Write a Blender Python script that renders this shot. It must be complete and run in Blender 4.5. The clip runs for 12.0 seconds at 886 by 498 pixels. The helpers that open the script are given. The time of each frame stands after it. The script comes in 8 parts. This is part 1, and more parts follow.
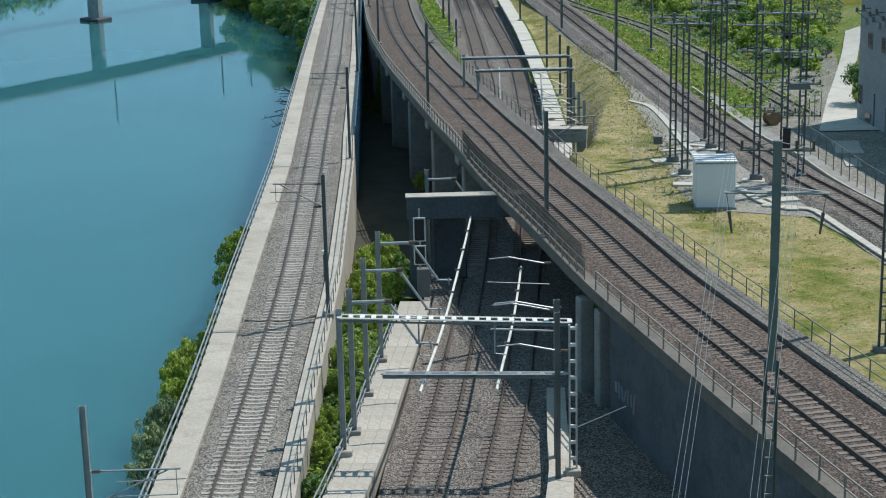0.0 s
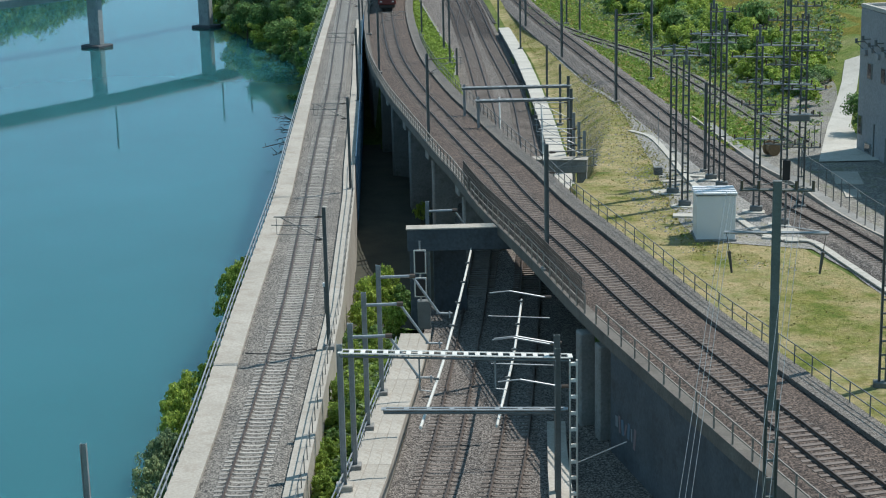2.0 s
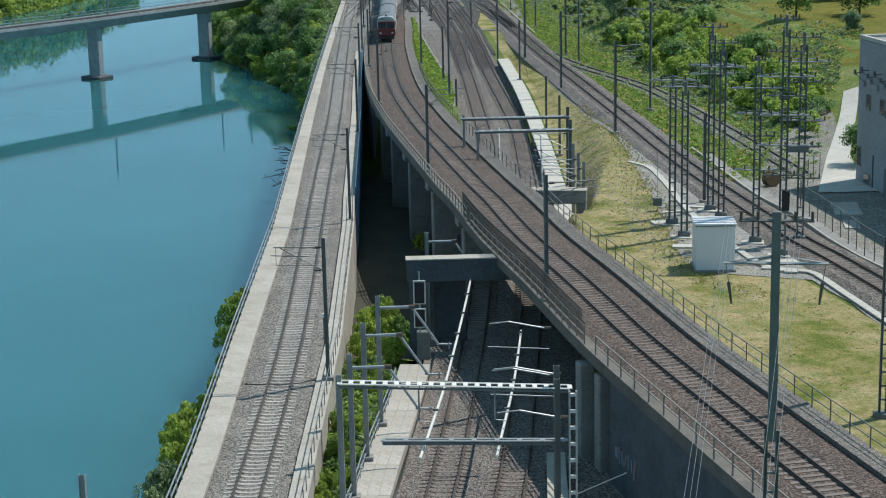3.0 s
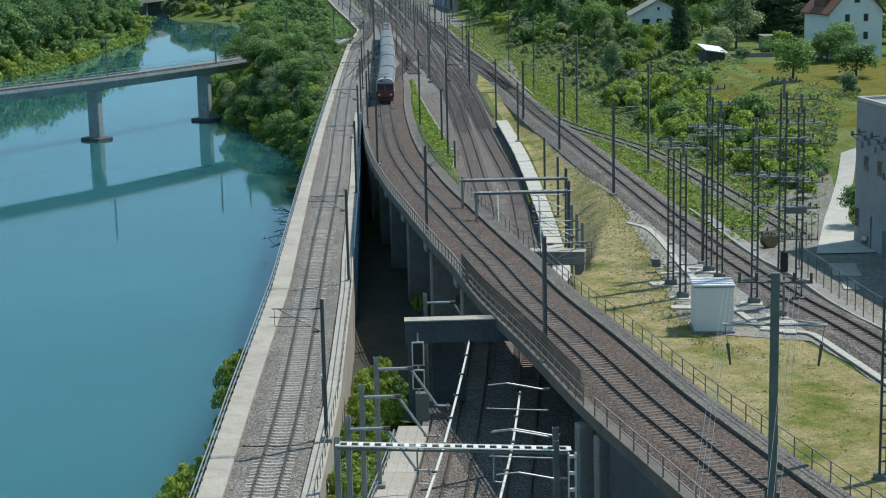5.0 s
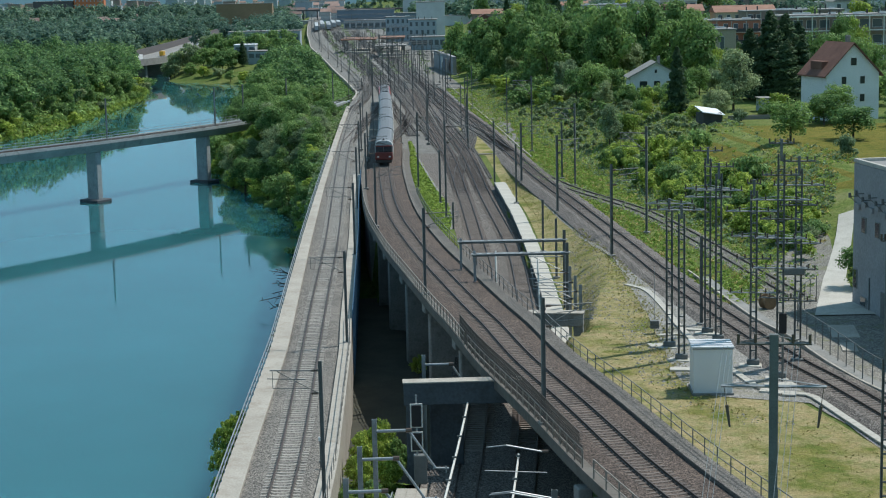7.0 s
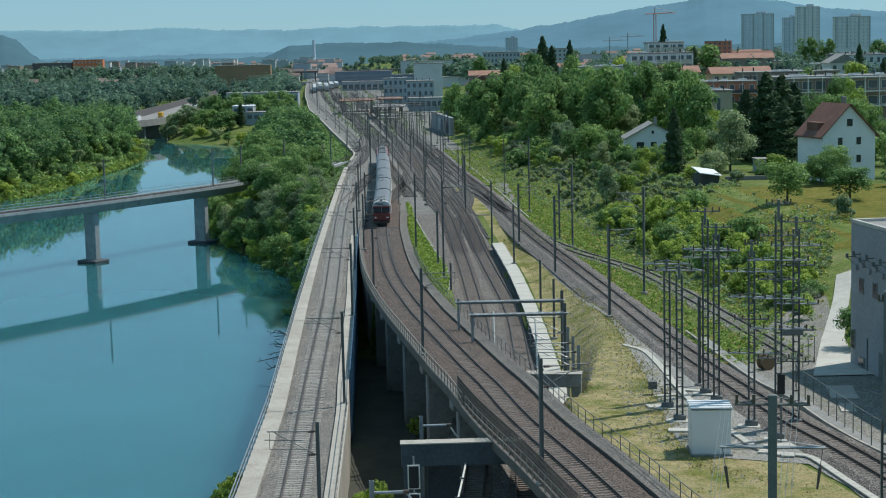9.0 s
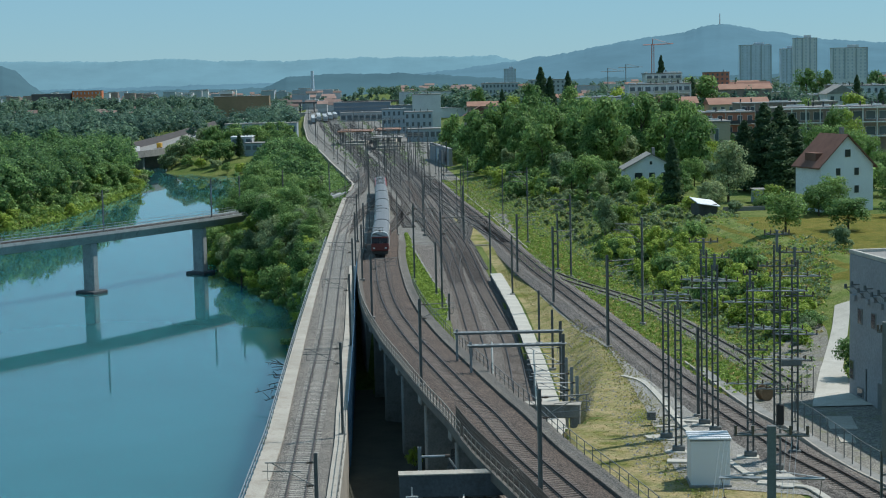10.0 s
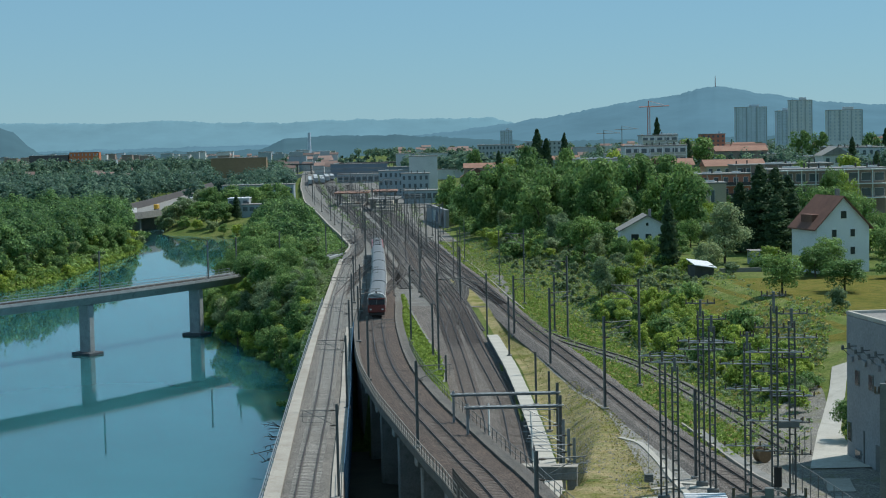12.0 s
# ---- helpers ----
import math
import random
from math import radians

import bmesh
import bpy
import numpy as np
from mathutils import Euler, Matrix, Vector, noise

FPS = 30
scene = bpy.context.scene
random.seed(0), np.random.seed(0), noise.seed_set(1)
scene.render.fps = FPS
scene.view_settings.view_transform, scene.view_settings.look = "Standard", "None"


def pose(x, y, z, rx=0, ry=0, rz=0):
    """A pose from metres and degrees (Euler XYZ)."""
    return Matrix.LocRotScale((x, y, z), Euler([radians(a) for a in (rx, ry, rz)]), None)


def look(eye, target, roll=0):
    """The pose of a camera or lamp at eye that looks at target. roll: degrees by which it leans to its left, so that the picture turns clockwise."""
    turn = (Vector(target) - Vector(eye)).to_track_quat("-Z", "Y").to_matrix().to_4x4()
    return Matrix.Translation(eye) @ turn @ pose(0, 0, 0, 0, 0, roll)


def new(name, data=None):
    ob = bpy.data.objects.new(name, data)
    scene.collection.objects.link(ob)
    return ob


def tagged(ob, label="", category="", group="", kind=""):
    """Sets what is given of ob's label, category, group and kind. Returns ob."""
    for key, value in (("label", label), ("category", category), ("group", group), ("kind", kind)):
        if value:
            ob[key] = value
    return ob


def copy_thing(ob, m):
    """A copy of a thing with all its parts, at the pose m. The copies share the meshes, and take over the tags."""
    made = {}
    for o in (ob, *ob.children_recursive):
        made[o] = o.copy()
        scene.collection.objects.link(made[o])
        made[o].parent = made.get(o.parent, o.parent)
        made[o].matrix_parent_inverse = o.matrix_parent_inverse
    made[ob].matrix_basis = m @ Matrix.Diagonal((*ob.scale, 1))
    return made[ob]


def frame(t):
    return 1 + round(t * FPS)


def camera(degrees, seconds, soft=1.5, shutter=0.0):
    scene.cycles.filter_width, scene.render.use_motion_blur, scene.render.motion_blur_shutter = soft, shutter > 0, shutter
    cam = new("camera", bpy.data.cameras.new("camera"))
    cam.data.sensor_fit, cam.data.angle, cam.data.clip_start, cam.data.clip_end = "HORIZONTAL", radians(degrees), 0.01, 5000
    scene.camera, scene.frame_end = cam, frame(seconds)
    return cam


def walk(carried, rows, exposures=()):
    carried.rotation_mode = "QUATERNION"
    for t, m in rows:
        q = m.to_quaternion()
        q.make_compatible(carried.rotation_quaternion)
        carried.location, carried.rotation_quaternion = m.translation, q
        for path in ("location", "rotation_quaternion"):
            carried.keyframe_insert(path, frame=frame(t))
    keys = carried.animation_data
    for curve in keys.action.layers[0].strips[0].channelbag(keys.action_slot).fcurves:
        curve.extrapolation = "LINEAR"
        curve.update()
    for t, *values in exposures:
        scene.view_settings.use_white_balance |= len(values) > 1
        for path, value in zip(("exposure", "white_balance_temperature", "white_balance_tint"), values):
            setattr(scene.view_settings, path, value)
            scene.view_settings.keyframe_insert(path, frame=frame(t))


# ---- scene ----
# ---------- camera ----------
FOV = 29.292
cam = camera(FOV, 12.0, soft=1.1)
# seconds, eye height, turn to the right, tilt down, lean (degrees)
TILTS = [
    (0.0, 27.88, -0.192, 14.800, -1.308),
    (0.5, 28.18, -0.190, 14.792, -1.305),
    (1.0, 28.49, -0.193, 14.811, -1.301),
    (1.5, 28.49, -0.190, 14.551, -1.300),
    (2.0, 28.50, -0.185, 14.010, -1.300),
    (2.5, 28.50, -0.176, 13.515, -1.292),
    (3.0, 28.50, -0.142, 12.973, -1.285),
    (5.0, 28.50, -0.048, 10.907, -1.273),
    (5.5, 28.50, -0.026, 10.410, -1.264),
    (6.0, 28.50, 0.000, 9.871, -1.261),
    (6.5, 28.50, 0.028, 9.376, -1.260),
    (7.0, 28.50, 0.053, 8.827, -1.263),
    (9.0, 28.50, 0.180, 6.783, -1.265),
    (9.5, 28.50, 0.217, 6.286, -1.268),
    (10.0, 28.50, 0.256, 5.751, -1.268),
    (10.5, 28.50, 0.295, 5.252, -1.256),
    (11.0, 28.50, 0.343, 4.713, -1.247),
    (11.5, 28.50, 0.378, 4.220, -1.248),
    (12.0, 28.50, 0.415, 3.680, -1.247),
]
def aim(z, yaw, down, lean):
    q = pose(0, 0, z, 90 - down, 0, -yaw)
    return q @ pose(0, 0, 0, 0, 0, lean)
walk(cam, [(t, aim(z, a, b, c)) for t, z, a, b, c in TILTS], exposures=[(0.0, -0.04, 5920, 8), (3.0, -0.06, 5920, 8), (7.0, -0.16, 5890, 7), (9.5, -0.21, 5860, 6), (12.0, -0.32, 5880, 6)])

# ---------- daylight ----------
SUN_DIR = Vector((0.86, 0.50, 1.60)).normalized()
sun_el = math.asin(SUN_DIR.z)
sun_az = math.atan2(SUN_DIR.x, SUN_DIR.y)
world = bpy.data.worlds.new("sky")
scene.world = world
world.use_nodes = True
wn = world.node_tree.nodes
sky = wn.new("ShaderNodeTexSky")
sky.sky_type = "NISHITA"
sky.sun_disc = False
sky.sun_elevation = sun_el
sky.sun_rotation = sun_az
sky.air_density, sky.dust_density, sky.ozone_density = 1.0, 0.0, 4.0
wn["Background"].inputs[1].default_value = 0.081
tint = wn.new("ShaderNodeMix")
tint.data_type, tint.blend_type = "RGBA", "MULTIPLY"
tint.inputs[0].default_value = 1.0
tint.inputs[7].default_value = (0.76, 0.95, 1.10, 1)
world.node_tree.links.new(sky.outputs[0], tint.inputs[6])
haze = wn.new("ShaderNodeMix")
haze.data_type = "RGBA"
haze.inputs[0].default_value = 0.55
haze.inputs[7].default_value = (4.5, 7.7, 9.1, 1)
world.node_tree.links.new(tint.outputs[2], haze.inputs[6])
world.node_tree.links.new(haze.outputs[2], wn["Background"].inputs[0])
sun_data = bpy.data.lights.new("sun", "SUN")
sun_data.energy = 5.0
sun_data.angle = radians(0.53)
sun_data.color = (1.0, 0.91, 0.79)
sun = new("sun", sun_data)
sun.matrix_world = look((0, 0, 300), Vector((0, 0, 300)) - SUN_DIR)

# ---------- materials ----------
def nodes_of(name):
    m = bpy.data.materials.new(name)
    m.use_nodes = True
    n, l = m.node_tree.nodes, m.node_tree.links
    return m, n, l, n["Principled BSDF"]

def ramp(n, l, src, stops):
    r = n.new("ShaderNodeValToRGB")
    e = r.color_ramp.elements
    while len(e) < len(stops):
        e.new(0.5)
    for k, (p, c) in zip(e, stops):
        k.position, k.color = p, (*c, 1)
    l.new(src, r.inputs[0])
    return r.outputs[0]

def mixed(n, l, fac, a, b, mode="MIX"):
    m = n.new("ShaderNodeMix")
    m.data_type, m.blend_type = "RGBA", mode
    if isinstance(fac, float):
        m.inputs[0].default_value = fac
    else:
        l.new(fac, m.inputs[0])
    for s, v in ((6, a), (7, b)):
        if isinstance(v, tuple):
            m.inputs[s].default_value = (*v, 1)
        else:
            l.new(v, m.inputs[s])
    return m.outputs[2]

def noise_of(n, l, co, scale, detail=4, rough=0.6):
    t = n.new("ShaderNodeTexNoise")
    t.inputs["Scale"].default_value, t.inputs["Detail"].default_value, t.inputs["Roughness"].default_value = scale, detail, rough
    l.new(co, t.inputs["Vector"])
    return t.outputs[0]

def bumped(n, l, bsdf, height, strength, dist=0.03):
    b = n.new("ShaderNodeBump")
    b.inputs["Strength"].default_value, b.inputs["Distance"].default_value = strength, dist
    l.new(height, b.inputs["Height"])
    l.new(b.outputs[0], bsdf.inputs["Normal"])

def coords(n):
    return n.new("ShaderNodeTexCoord").outputs["Object"]

def surf(name, c1, c2, big=0.4, fine=12.0, rough=0.8, metal=0.0, bump=0.3, dist=0.02, island=0.0, piece=0.0, stain=None):
    """Two-scale mottled surface; island / piece: brightness spread between joined islands or between objects."""
    m, n, l, b = nodes_of(name)
    co = coords(n)
    a = noise_of(n, l, co, big, 5)
    f = noise_of(n, l, co, fine, 6)
    col = ramp(n, l, a, [(0.3, c1), (0.7, c2)])
    g = ramp(n, l, f, [(0.25, (0.72, 0.72, 0.72)), (0.75, (1.15, 1.15, 1.15))])
    col = mixed(n, l, 1.0, col, g, "MULTIPLY")
    if stain:
        s = noise_of(n, l, co, big * 3.1, 8, 0.7)
        fac = ramp(n, l, s, [(0.52, (0, 0, 0)), (0.72, (1, 1, 1))])
        col = mixed(n, l, fac, col, stain)
    if island or piece:
        src = n.new("ShaderNodeNewGeometry").outputs["Random Per Island"] if island else n.new("ShaderNodeObjectInfo").outputs["Random"]
        k = island or piece
        v = ramp(n, l, src, [(0.0, (1 - k,) * 3), (1.0, (1 + k * 0.6,) * 3)])
        col = mixed(n, l, 1.0, col, v, "MULTIPLY")
    l.new(col, b.inputs["Base Color"])
    b.inputs["Roughness"].default_value, b.inputs["Metallic"].default_value = rough, metal
    if bump:
        bumped(n, l, b, f, bump, dist)
    return m

def stones(name, cols, cell, rough=0.9, bump=0.9, moss=None):
    """Crushed stone: cells of their own colour and relief."""
    m, n, l, b = nodes_of(name)
    co = coords(n)
    v = n.new("ShaderNodeTexVoronoi")
    v.inputs["Scale"].default_value = cell
    l.new(co, v.inputs["Vector"])
    sep = n.new("ShaderNodeSeparateColor")
    l.new(v.outputs["Color"], sep.inputs[0])
    k = len(cols)
    col = ramp(n, l, sep.outputs[0], [(i / (k - 1), c) for i, c in enumerate(cols)])
    a = noise_of(n, l, co, 0.22, 4)
    big = ramp(n, l, a, [(0.3, (0.8, 0.8, 0.8)), (0.7, (1.15, 1.13, 1.1))])
    col = mixed(n, l, 1.0, col, big, "MULTIPLY")
    if moss:
        s = noise_of(n, l, co, 0.5, 8, 0.7)
        fac = ramp(n, l, s, [(0.5, (0, 0, 0)), (0.66, (0.8, 0.8, 0.8))])
        col = mixed(n, l, fac, col, moss)
    l.new(col, b.inputs["Base Color"])
    b.inputs["Roughness"].default_value = rough
    bumped(n, l, b, v.outputs["Distance"], bump, 0.05)
    return m

def grassy(name, stops, big, fine, bump=0.8):
    m, n, l, b = nodes_of(name)
    co = coords(n)
    a = noise_of(n, l, co, big, 7, 0.65)
    f = noise_of(n, l, co, fine, 8, 0.75)
    col = ramp(n, l, a, stops)
    g = ramp(n, l, f, [(0.3, (0.55, 0.55, 0.5)), (0.7, (1.35, 1.35, 1.3))])
    col = mixed(n, l, 1.0, col, g, "MULTIPLY")
    d = noise_of(n, l, co, big * 5.0, 5, 0.7)
    col = mixed(n, l, 1.0, col, ramp(n, l, d, [(0.34, (0.66, 0.80, 0.58)), (0.5, (1.0, 1.0, 1.0)), (0.64, (1.22, 1.12, 1.20))]), "MULTIPLY")
    l.new(col, b.inputs["Base Color"])
    b.inputs["Roughness"].default_value = 0.95
    b.inputs["Specular IOR Level"].default_value = 0.1
    bumped(n, l, b, f, bump, 0.15)
    return m

def leafy(name, dark, light, spread=0.45, patch=0.0):
    """Foliage: leaves differ one by one, light passes through them a little."""
    m, n, l, b = nodes_of(name)
    r = n.new("ShaderNodeNewGeometry").outputs["Random Per Island"]
    o = n.new("ShaderNodeObjectInfo").outputs["Random"]
    col = ramp(n, l, r, [(0.0, dark), (0.75, light), (1.0, tuple(c * 1.3 for c in light))])
    v = ramp(n, l, o, [(0.0, (1 - spread, 1 - spread * 0.8, 1 - spread)), (1.0, (1.2, 1.12, 0.95))])
    col = mixed(n, l, 1.0, col, v, "MULTIPLY")
    if patch:
        w = noise_of(n, l, coords(n), patch, 3, 0.55)
        col = mixed(n, l, 1.0, col, ramp(n, l, w, [(0.34, (0.50, 0.58, 0.62)), (0.5, (1.0, 1.0, 1.0)), (0.68, (1.55, 1.45, 1.25))]), "MULTIPLY")
    l.new(col, b.inputs["Base Color"])
    b.inputs["Roughness"].default_value = 0.6
    b.inputs["Specular IOR Level"].default_value = 0.16
    t = n.new("ShaderNodeBsdfTranslucent")
    l.new(col, t.inputs[0])
    mx = n.new("ShaderNodeMixShader")
    mx.inputs[0].default_value = 0.42
    l.new(b.outputs[0], mx.inputs[1]), l.new(t.outputs[0], mx.inputs[2])
    l.new(mx.outputs[0], n["Material Output"].inputs[0])
    return m

def plain(name, c, rough=0.5, metal=0.0, spec=0.5):
    m, n, l, b = nodes_of(name)
    b.inputs["Base Color"].default_value = (*c, 1)
    b.inputs["Roughness"].default_value, b.inputs["Metallic"].default_value = rough, metal
    b.inputs["Specular IOR Level"].default_value = spec
    return m

def water_mat():
    m, n, l, b = nodes_of("river_water")
    co = coords(n)
    a = noise_of(n, l, co, 0.02, 3)
    col = ramp(n, l, a, [(0.3, (0.026, 0.112, 0.124)), (0.7, (0.032, 0.132, 0.149))])
    l.new(col, b.inputs["Base Color"])
    b.inputs["Roughness"].default_value = 0.025
    b.inputs["IOR"].default_value = 1.48
    b.subsurface_method = "BURLEY"
    b.inputs["Subsurface Weight"].default_value = 1.0
    b.inputs["Subsurface Radius"].default_value = (8.0, 13.0, 13.0)
    b.inputs["Subsurface Scale"].default_value = 1.0
    w = noise_of(n, l, co, 0.35, 4)
    bumped(n, l, b, w, 0.05, 0.05)
    return m

BALLAST = stones("grey_ballast", [(0.030, 0.028, 0.025), (0.122, 0.113, 0.101), (0.34, 0.315, 0.28), (0.066, 0.060, 0.053)], 13.0)
BALLAST_RUST = stones("rusty_ballast", [(0.016, 0.011, 0.009), (0.056, 0.040, 0.031), (0.185, 0.138, 0.112), (0.030, 0.021, 0.016)], 11.0)
BALLAST_MIX = stones("brown_grey_ballast", [(0.022, 0.019, 0.017), (0.084, 0.071, 0.061), (0.29, 0.26, 0.235), (0.052, 0.043, 0.037)], 12.5)
GRAVEL = stones("yard_gravel", [(0.092, 0.089, 0.083), (0.168, 0.163, 0.154), (0.28, 0.274, 0.26)], 12.0, moss=(0.105, 0.100, 0.062))
CONCRETE = surf("pale_concrete", (0.34, 0.310, 0.262), (0.45, 0.415, 0.36), 0.22, 7.0, 0.85, bump=0.25, stain=(0.27, 0.235, 0.19))
CONCRETE_OLD = surf("weathered_concrete", (0.20, 0.20, 0.19), (0.30, 0.29, 0.27), 0.3, 6.0, 0.9, bump=0.3, stain=(0.14, 0.135, 0.12))
SLEEPER = surf("concrete_sleeper", (0.31, 0.29, 0.258), (0.42, 0.392, 0.352), 1.5, 20.0, 0.85, piece=0.22)
SLEEPER_YARD = surf("grey_brown_yard_sleeper", (0.135, 0.122, 0.108), (0.215, 0.198, 0.178), 1.5, 20.0, 0.85, island=0.25)
SLEEPER_RUST = surf("rust_stained_sleeper", (0.115, 0.092, 0.078), (0.20, 0.165, 0.142), 1.5, 20.0, 0.85, piece=0.22)
RAIL = surf("rusty_rail_steel", (0.070, 0.052, 0.042), (0.125, 0.098, 0.082), 2.0, 30.0, 0.5, 0.35, bump=0.1)
STEEL = surf("galvanised_steel", (0.30, 0.32, 0.33), (0.42, 0.44, 0.45), 1.0, 18.0, 0.5, 0.55, bump=0.1)
STEEL_DARK = surf("dark_painted_steel", (0.120, 0.130, 0.126), (0.190, 0.200, 0.193), 0.8, 15.0, 0.6, 0.2, bump=0.1)
ALU = surf("bright_aluminium", (0.66, 0.64, 0.58), (0.76, 0.74, 0.68), 1.0, 14.0, 0.55, 0.1, bump=0.05)
FRAME_W = plain("white_frame", (0.7, 0.7, 0.68), 0.5)
BARK = surf("bark", (0.06, 0.045, 0.032), (0.12, 0.095, 0.07), 1.0, 8.0, 0.95, bump=0.8)
# Bluish dark base colour carries the shade under the viaduct; pier bases share it.
CONCRETE_DARK = surf("dark_shade_toned_concrete", (0.060, 0.070, 0.080), (0.100, 0.114, 0.127), 0.3, 5.0, 0.9, bump=0.3, stain=(0.05, 0.05, 0.05))
DECK = surf("dark_grey_deck_concrete", (0.100, 0.090, 0.078), (0.165, 0.148, 0.126), 0.4, 7.0, 0.9, bump=0.3, stain=(0.085, 0.074, 0.058))
MEADOW_DRY = grassy("olive_summer_meadow", [(0.25, (0.104, 0.112, 0.020)), (0.5, (0.146, 0.138, 0.028)), (0.8, (0.180, 0.158, 0.040))], 0.12, 3.0)
PALE = surf("whitish_concrete", (0.42, 0.395, 0.345), (0.53, 0.505, 0.445), 0.35, 9.0, 0.85, bump=0.2, stain=(0.33, 0.305, 0.25), piece=0.06)
GRAVEL_FINE = stones("fine_grey_gravel", [(0.11, 0.106, 0.098), (0.24, 0.232, 0.218), (0.42, 0.41, 0.385)], 13.0, moss=(0.23, 0.215, 0.14))
BALLAST_DUST = stones("dusty_brown_grey_ballast", [(0.060, 0.052, 0.045), (0.125, 0.112, 0.098), (0.25, 0.23, 0.205), (0.085, 0.073, 0.062)], 14.0)
DUST = stones("dusty_yard_gravel", [(0.085, 0.080, 0.070), (0.185, 0.175, 0.155), (0.32, 0.305, 0.275)], 9.0, moss=(0.15, 0.155, 0.075))
# Dark soil, blackened further to hold the shade of the viaduct gap.
EARTH = surf("shade_dark_earth", (0.032, 0.032, 0.024), (0.06, 0.06, 0.04), 0.4, 5.0, 0.95, bump=0.6)
MEADOW = grassy("green_meadow", [(0.28, (0.075, 0.115, 0.030)), (0.5, (0.115, 0.150, 0.042)), (0.66, (0.150, 0.170, 0.058)), (0.85, (0.09, 0.125, 0.034))], 0.05, 2.0)
SLOPE = grassy("green_slope_weeds", [(0.3, (0.085, 0.120, 0.030)), (0.5, (0.145, 0.185, 0.050)), (0.72, (0.215, 0.220, 0.100))], 0.16, 3.0, 1.0)
FIELD = grassy("dry_meadow", [(0.30, (0.100, 0.135, 0.028)), (0.40, (0.175, 0.180, 0.052)), (0.48, (0.275, 0.240, 0.115)), (0.56, (0.330, 0.285, 0.155)), (0.64, (0.225, 0.205, 0.076)), (0.74, (0.125, 0.155, 0.032)), (0.90, (0.23, 0.205, 0.09))], 0.15, 5.0)
LEAF_A = leafy("broad_leaves", (0.080, 0.155, 0.050), (0.240, 0.370, 0.135), 0.32)
LEAF_B = leafy("bright_leaves", (0.155, 0.245, 0.044), (0.400, 0.500, 0.115), 0.32)
LEAF_C = leafy("grey_green_leaves", (0.130, 0.190, 0.095), (0.350, 0.430, 0.255), 0.32)
LEAF_D = leafy("conifer_needles", (0.040, 0.080, 0.045), (0.100, 0.160, 0.090))
BRIDGE_C = surf("blue_grey_concrete", (0.30, 0.325, 0.33), (0.41, 0.44, 0.445), 0.3, 5.0, 0.9, bump=0.2, stain=(0.20, 0.22, 0.22))
WATER = water_mat()

# ---------- building tools ----------
def from_lists(name, verts, faces, material=None, parent=None, label="", smooth=False, normals=None):
    me = bpy.data.meshes.new(name)
    me.from_pydata([tuple(v) for v in verts], [], faces)
    me.update()
    if material:
        me.materials.append(material)
    if smooth:
        me.shade_smooth()
    if normals:
        me.normals_split_custom_set_from_vertices([tuple(v) for v in normals])
    ob = new(name, me)
    if parent:
        ob.parent = parent
    return tagged(ob, label) if label else ob

def part(name, bm, material, parent=None, label="", smooth=False):
    me = bpy.data.meshes.new(name)
    bm.to_mesh(me)
    bm.free()
    me.materials.append(material)
    if smooth:
        me.shade_smooth()
    ob = new(name, me)
    if parent:
        ob.parent = parent
    return tagged(ob, label) if label else ob

def shared(name, ob, parent, m):
    """Another piece on the mesh of ob."""
    o = new(name, ob.data)
    o.parent = parent
    o.matrix_basis = m
    return o

def thing(name, label, category, m=None, group="", kind=""):
    e = new(name)
    e.empty_display_size = 0.3
    if m is not None:
        e.matrix_basis = m
    return tagged(e, label, category, group, kind)

def box(bm, cx, cy, cz, sx, sy, sz, bevel=0.0, rot=None):
    m = Matrix.Translation((cx, cy, cz))
    if rot is not None:
        m = m @ rot
    r = bmesh.ops.create_cube(bm, size=1.0, matrix=m @ Matrix.Diagonal((sx, sy, sz, 1)))
    if bevel:
        es = {e for v in r["verts"] for e in v.link_edges}
        bmesh.ops.bevel(bm, geom=list(es), offset=bevel, segments=1, affect="EDGES")
    return bm

def bar(bm, a, b, r, sides=6, r2=None):
    a, b = Vector(a), Vector(b)
    d = b - a
    q = d.to_track_quat("Z", "Y").to_matrix().to_4x4()
    bmesh.ops.create_cone(bm, cap_ends=True, segments=sides, radius1=r, radius2=r if r2 is None else r2, depth=d.length,
                          matrix=Matrix.Translation((a + b) / 2) @ q)
    return bm

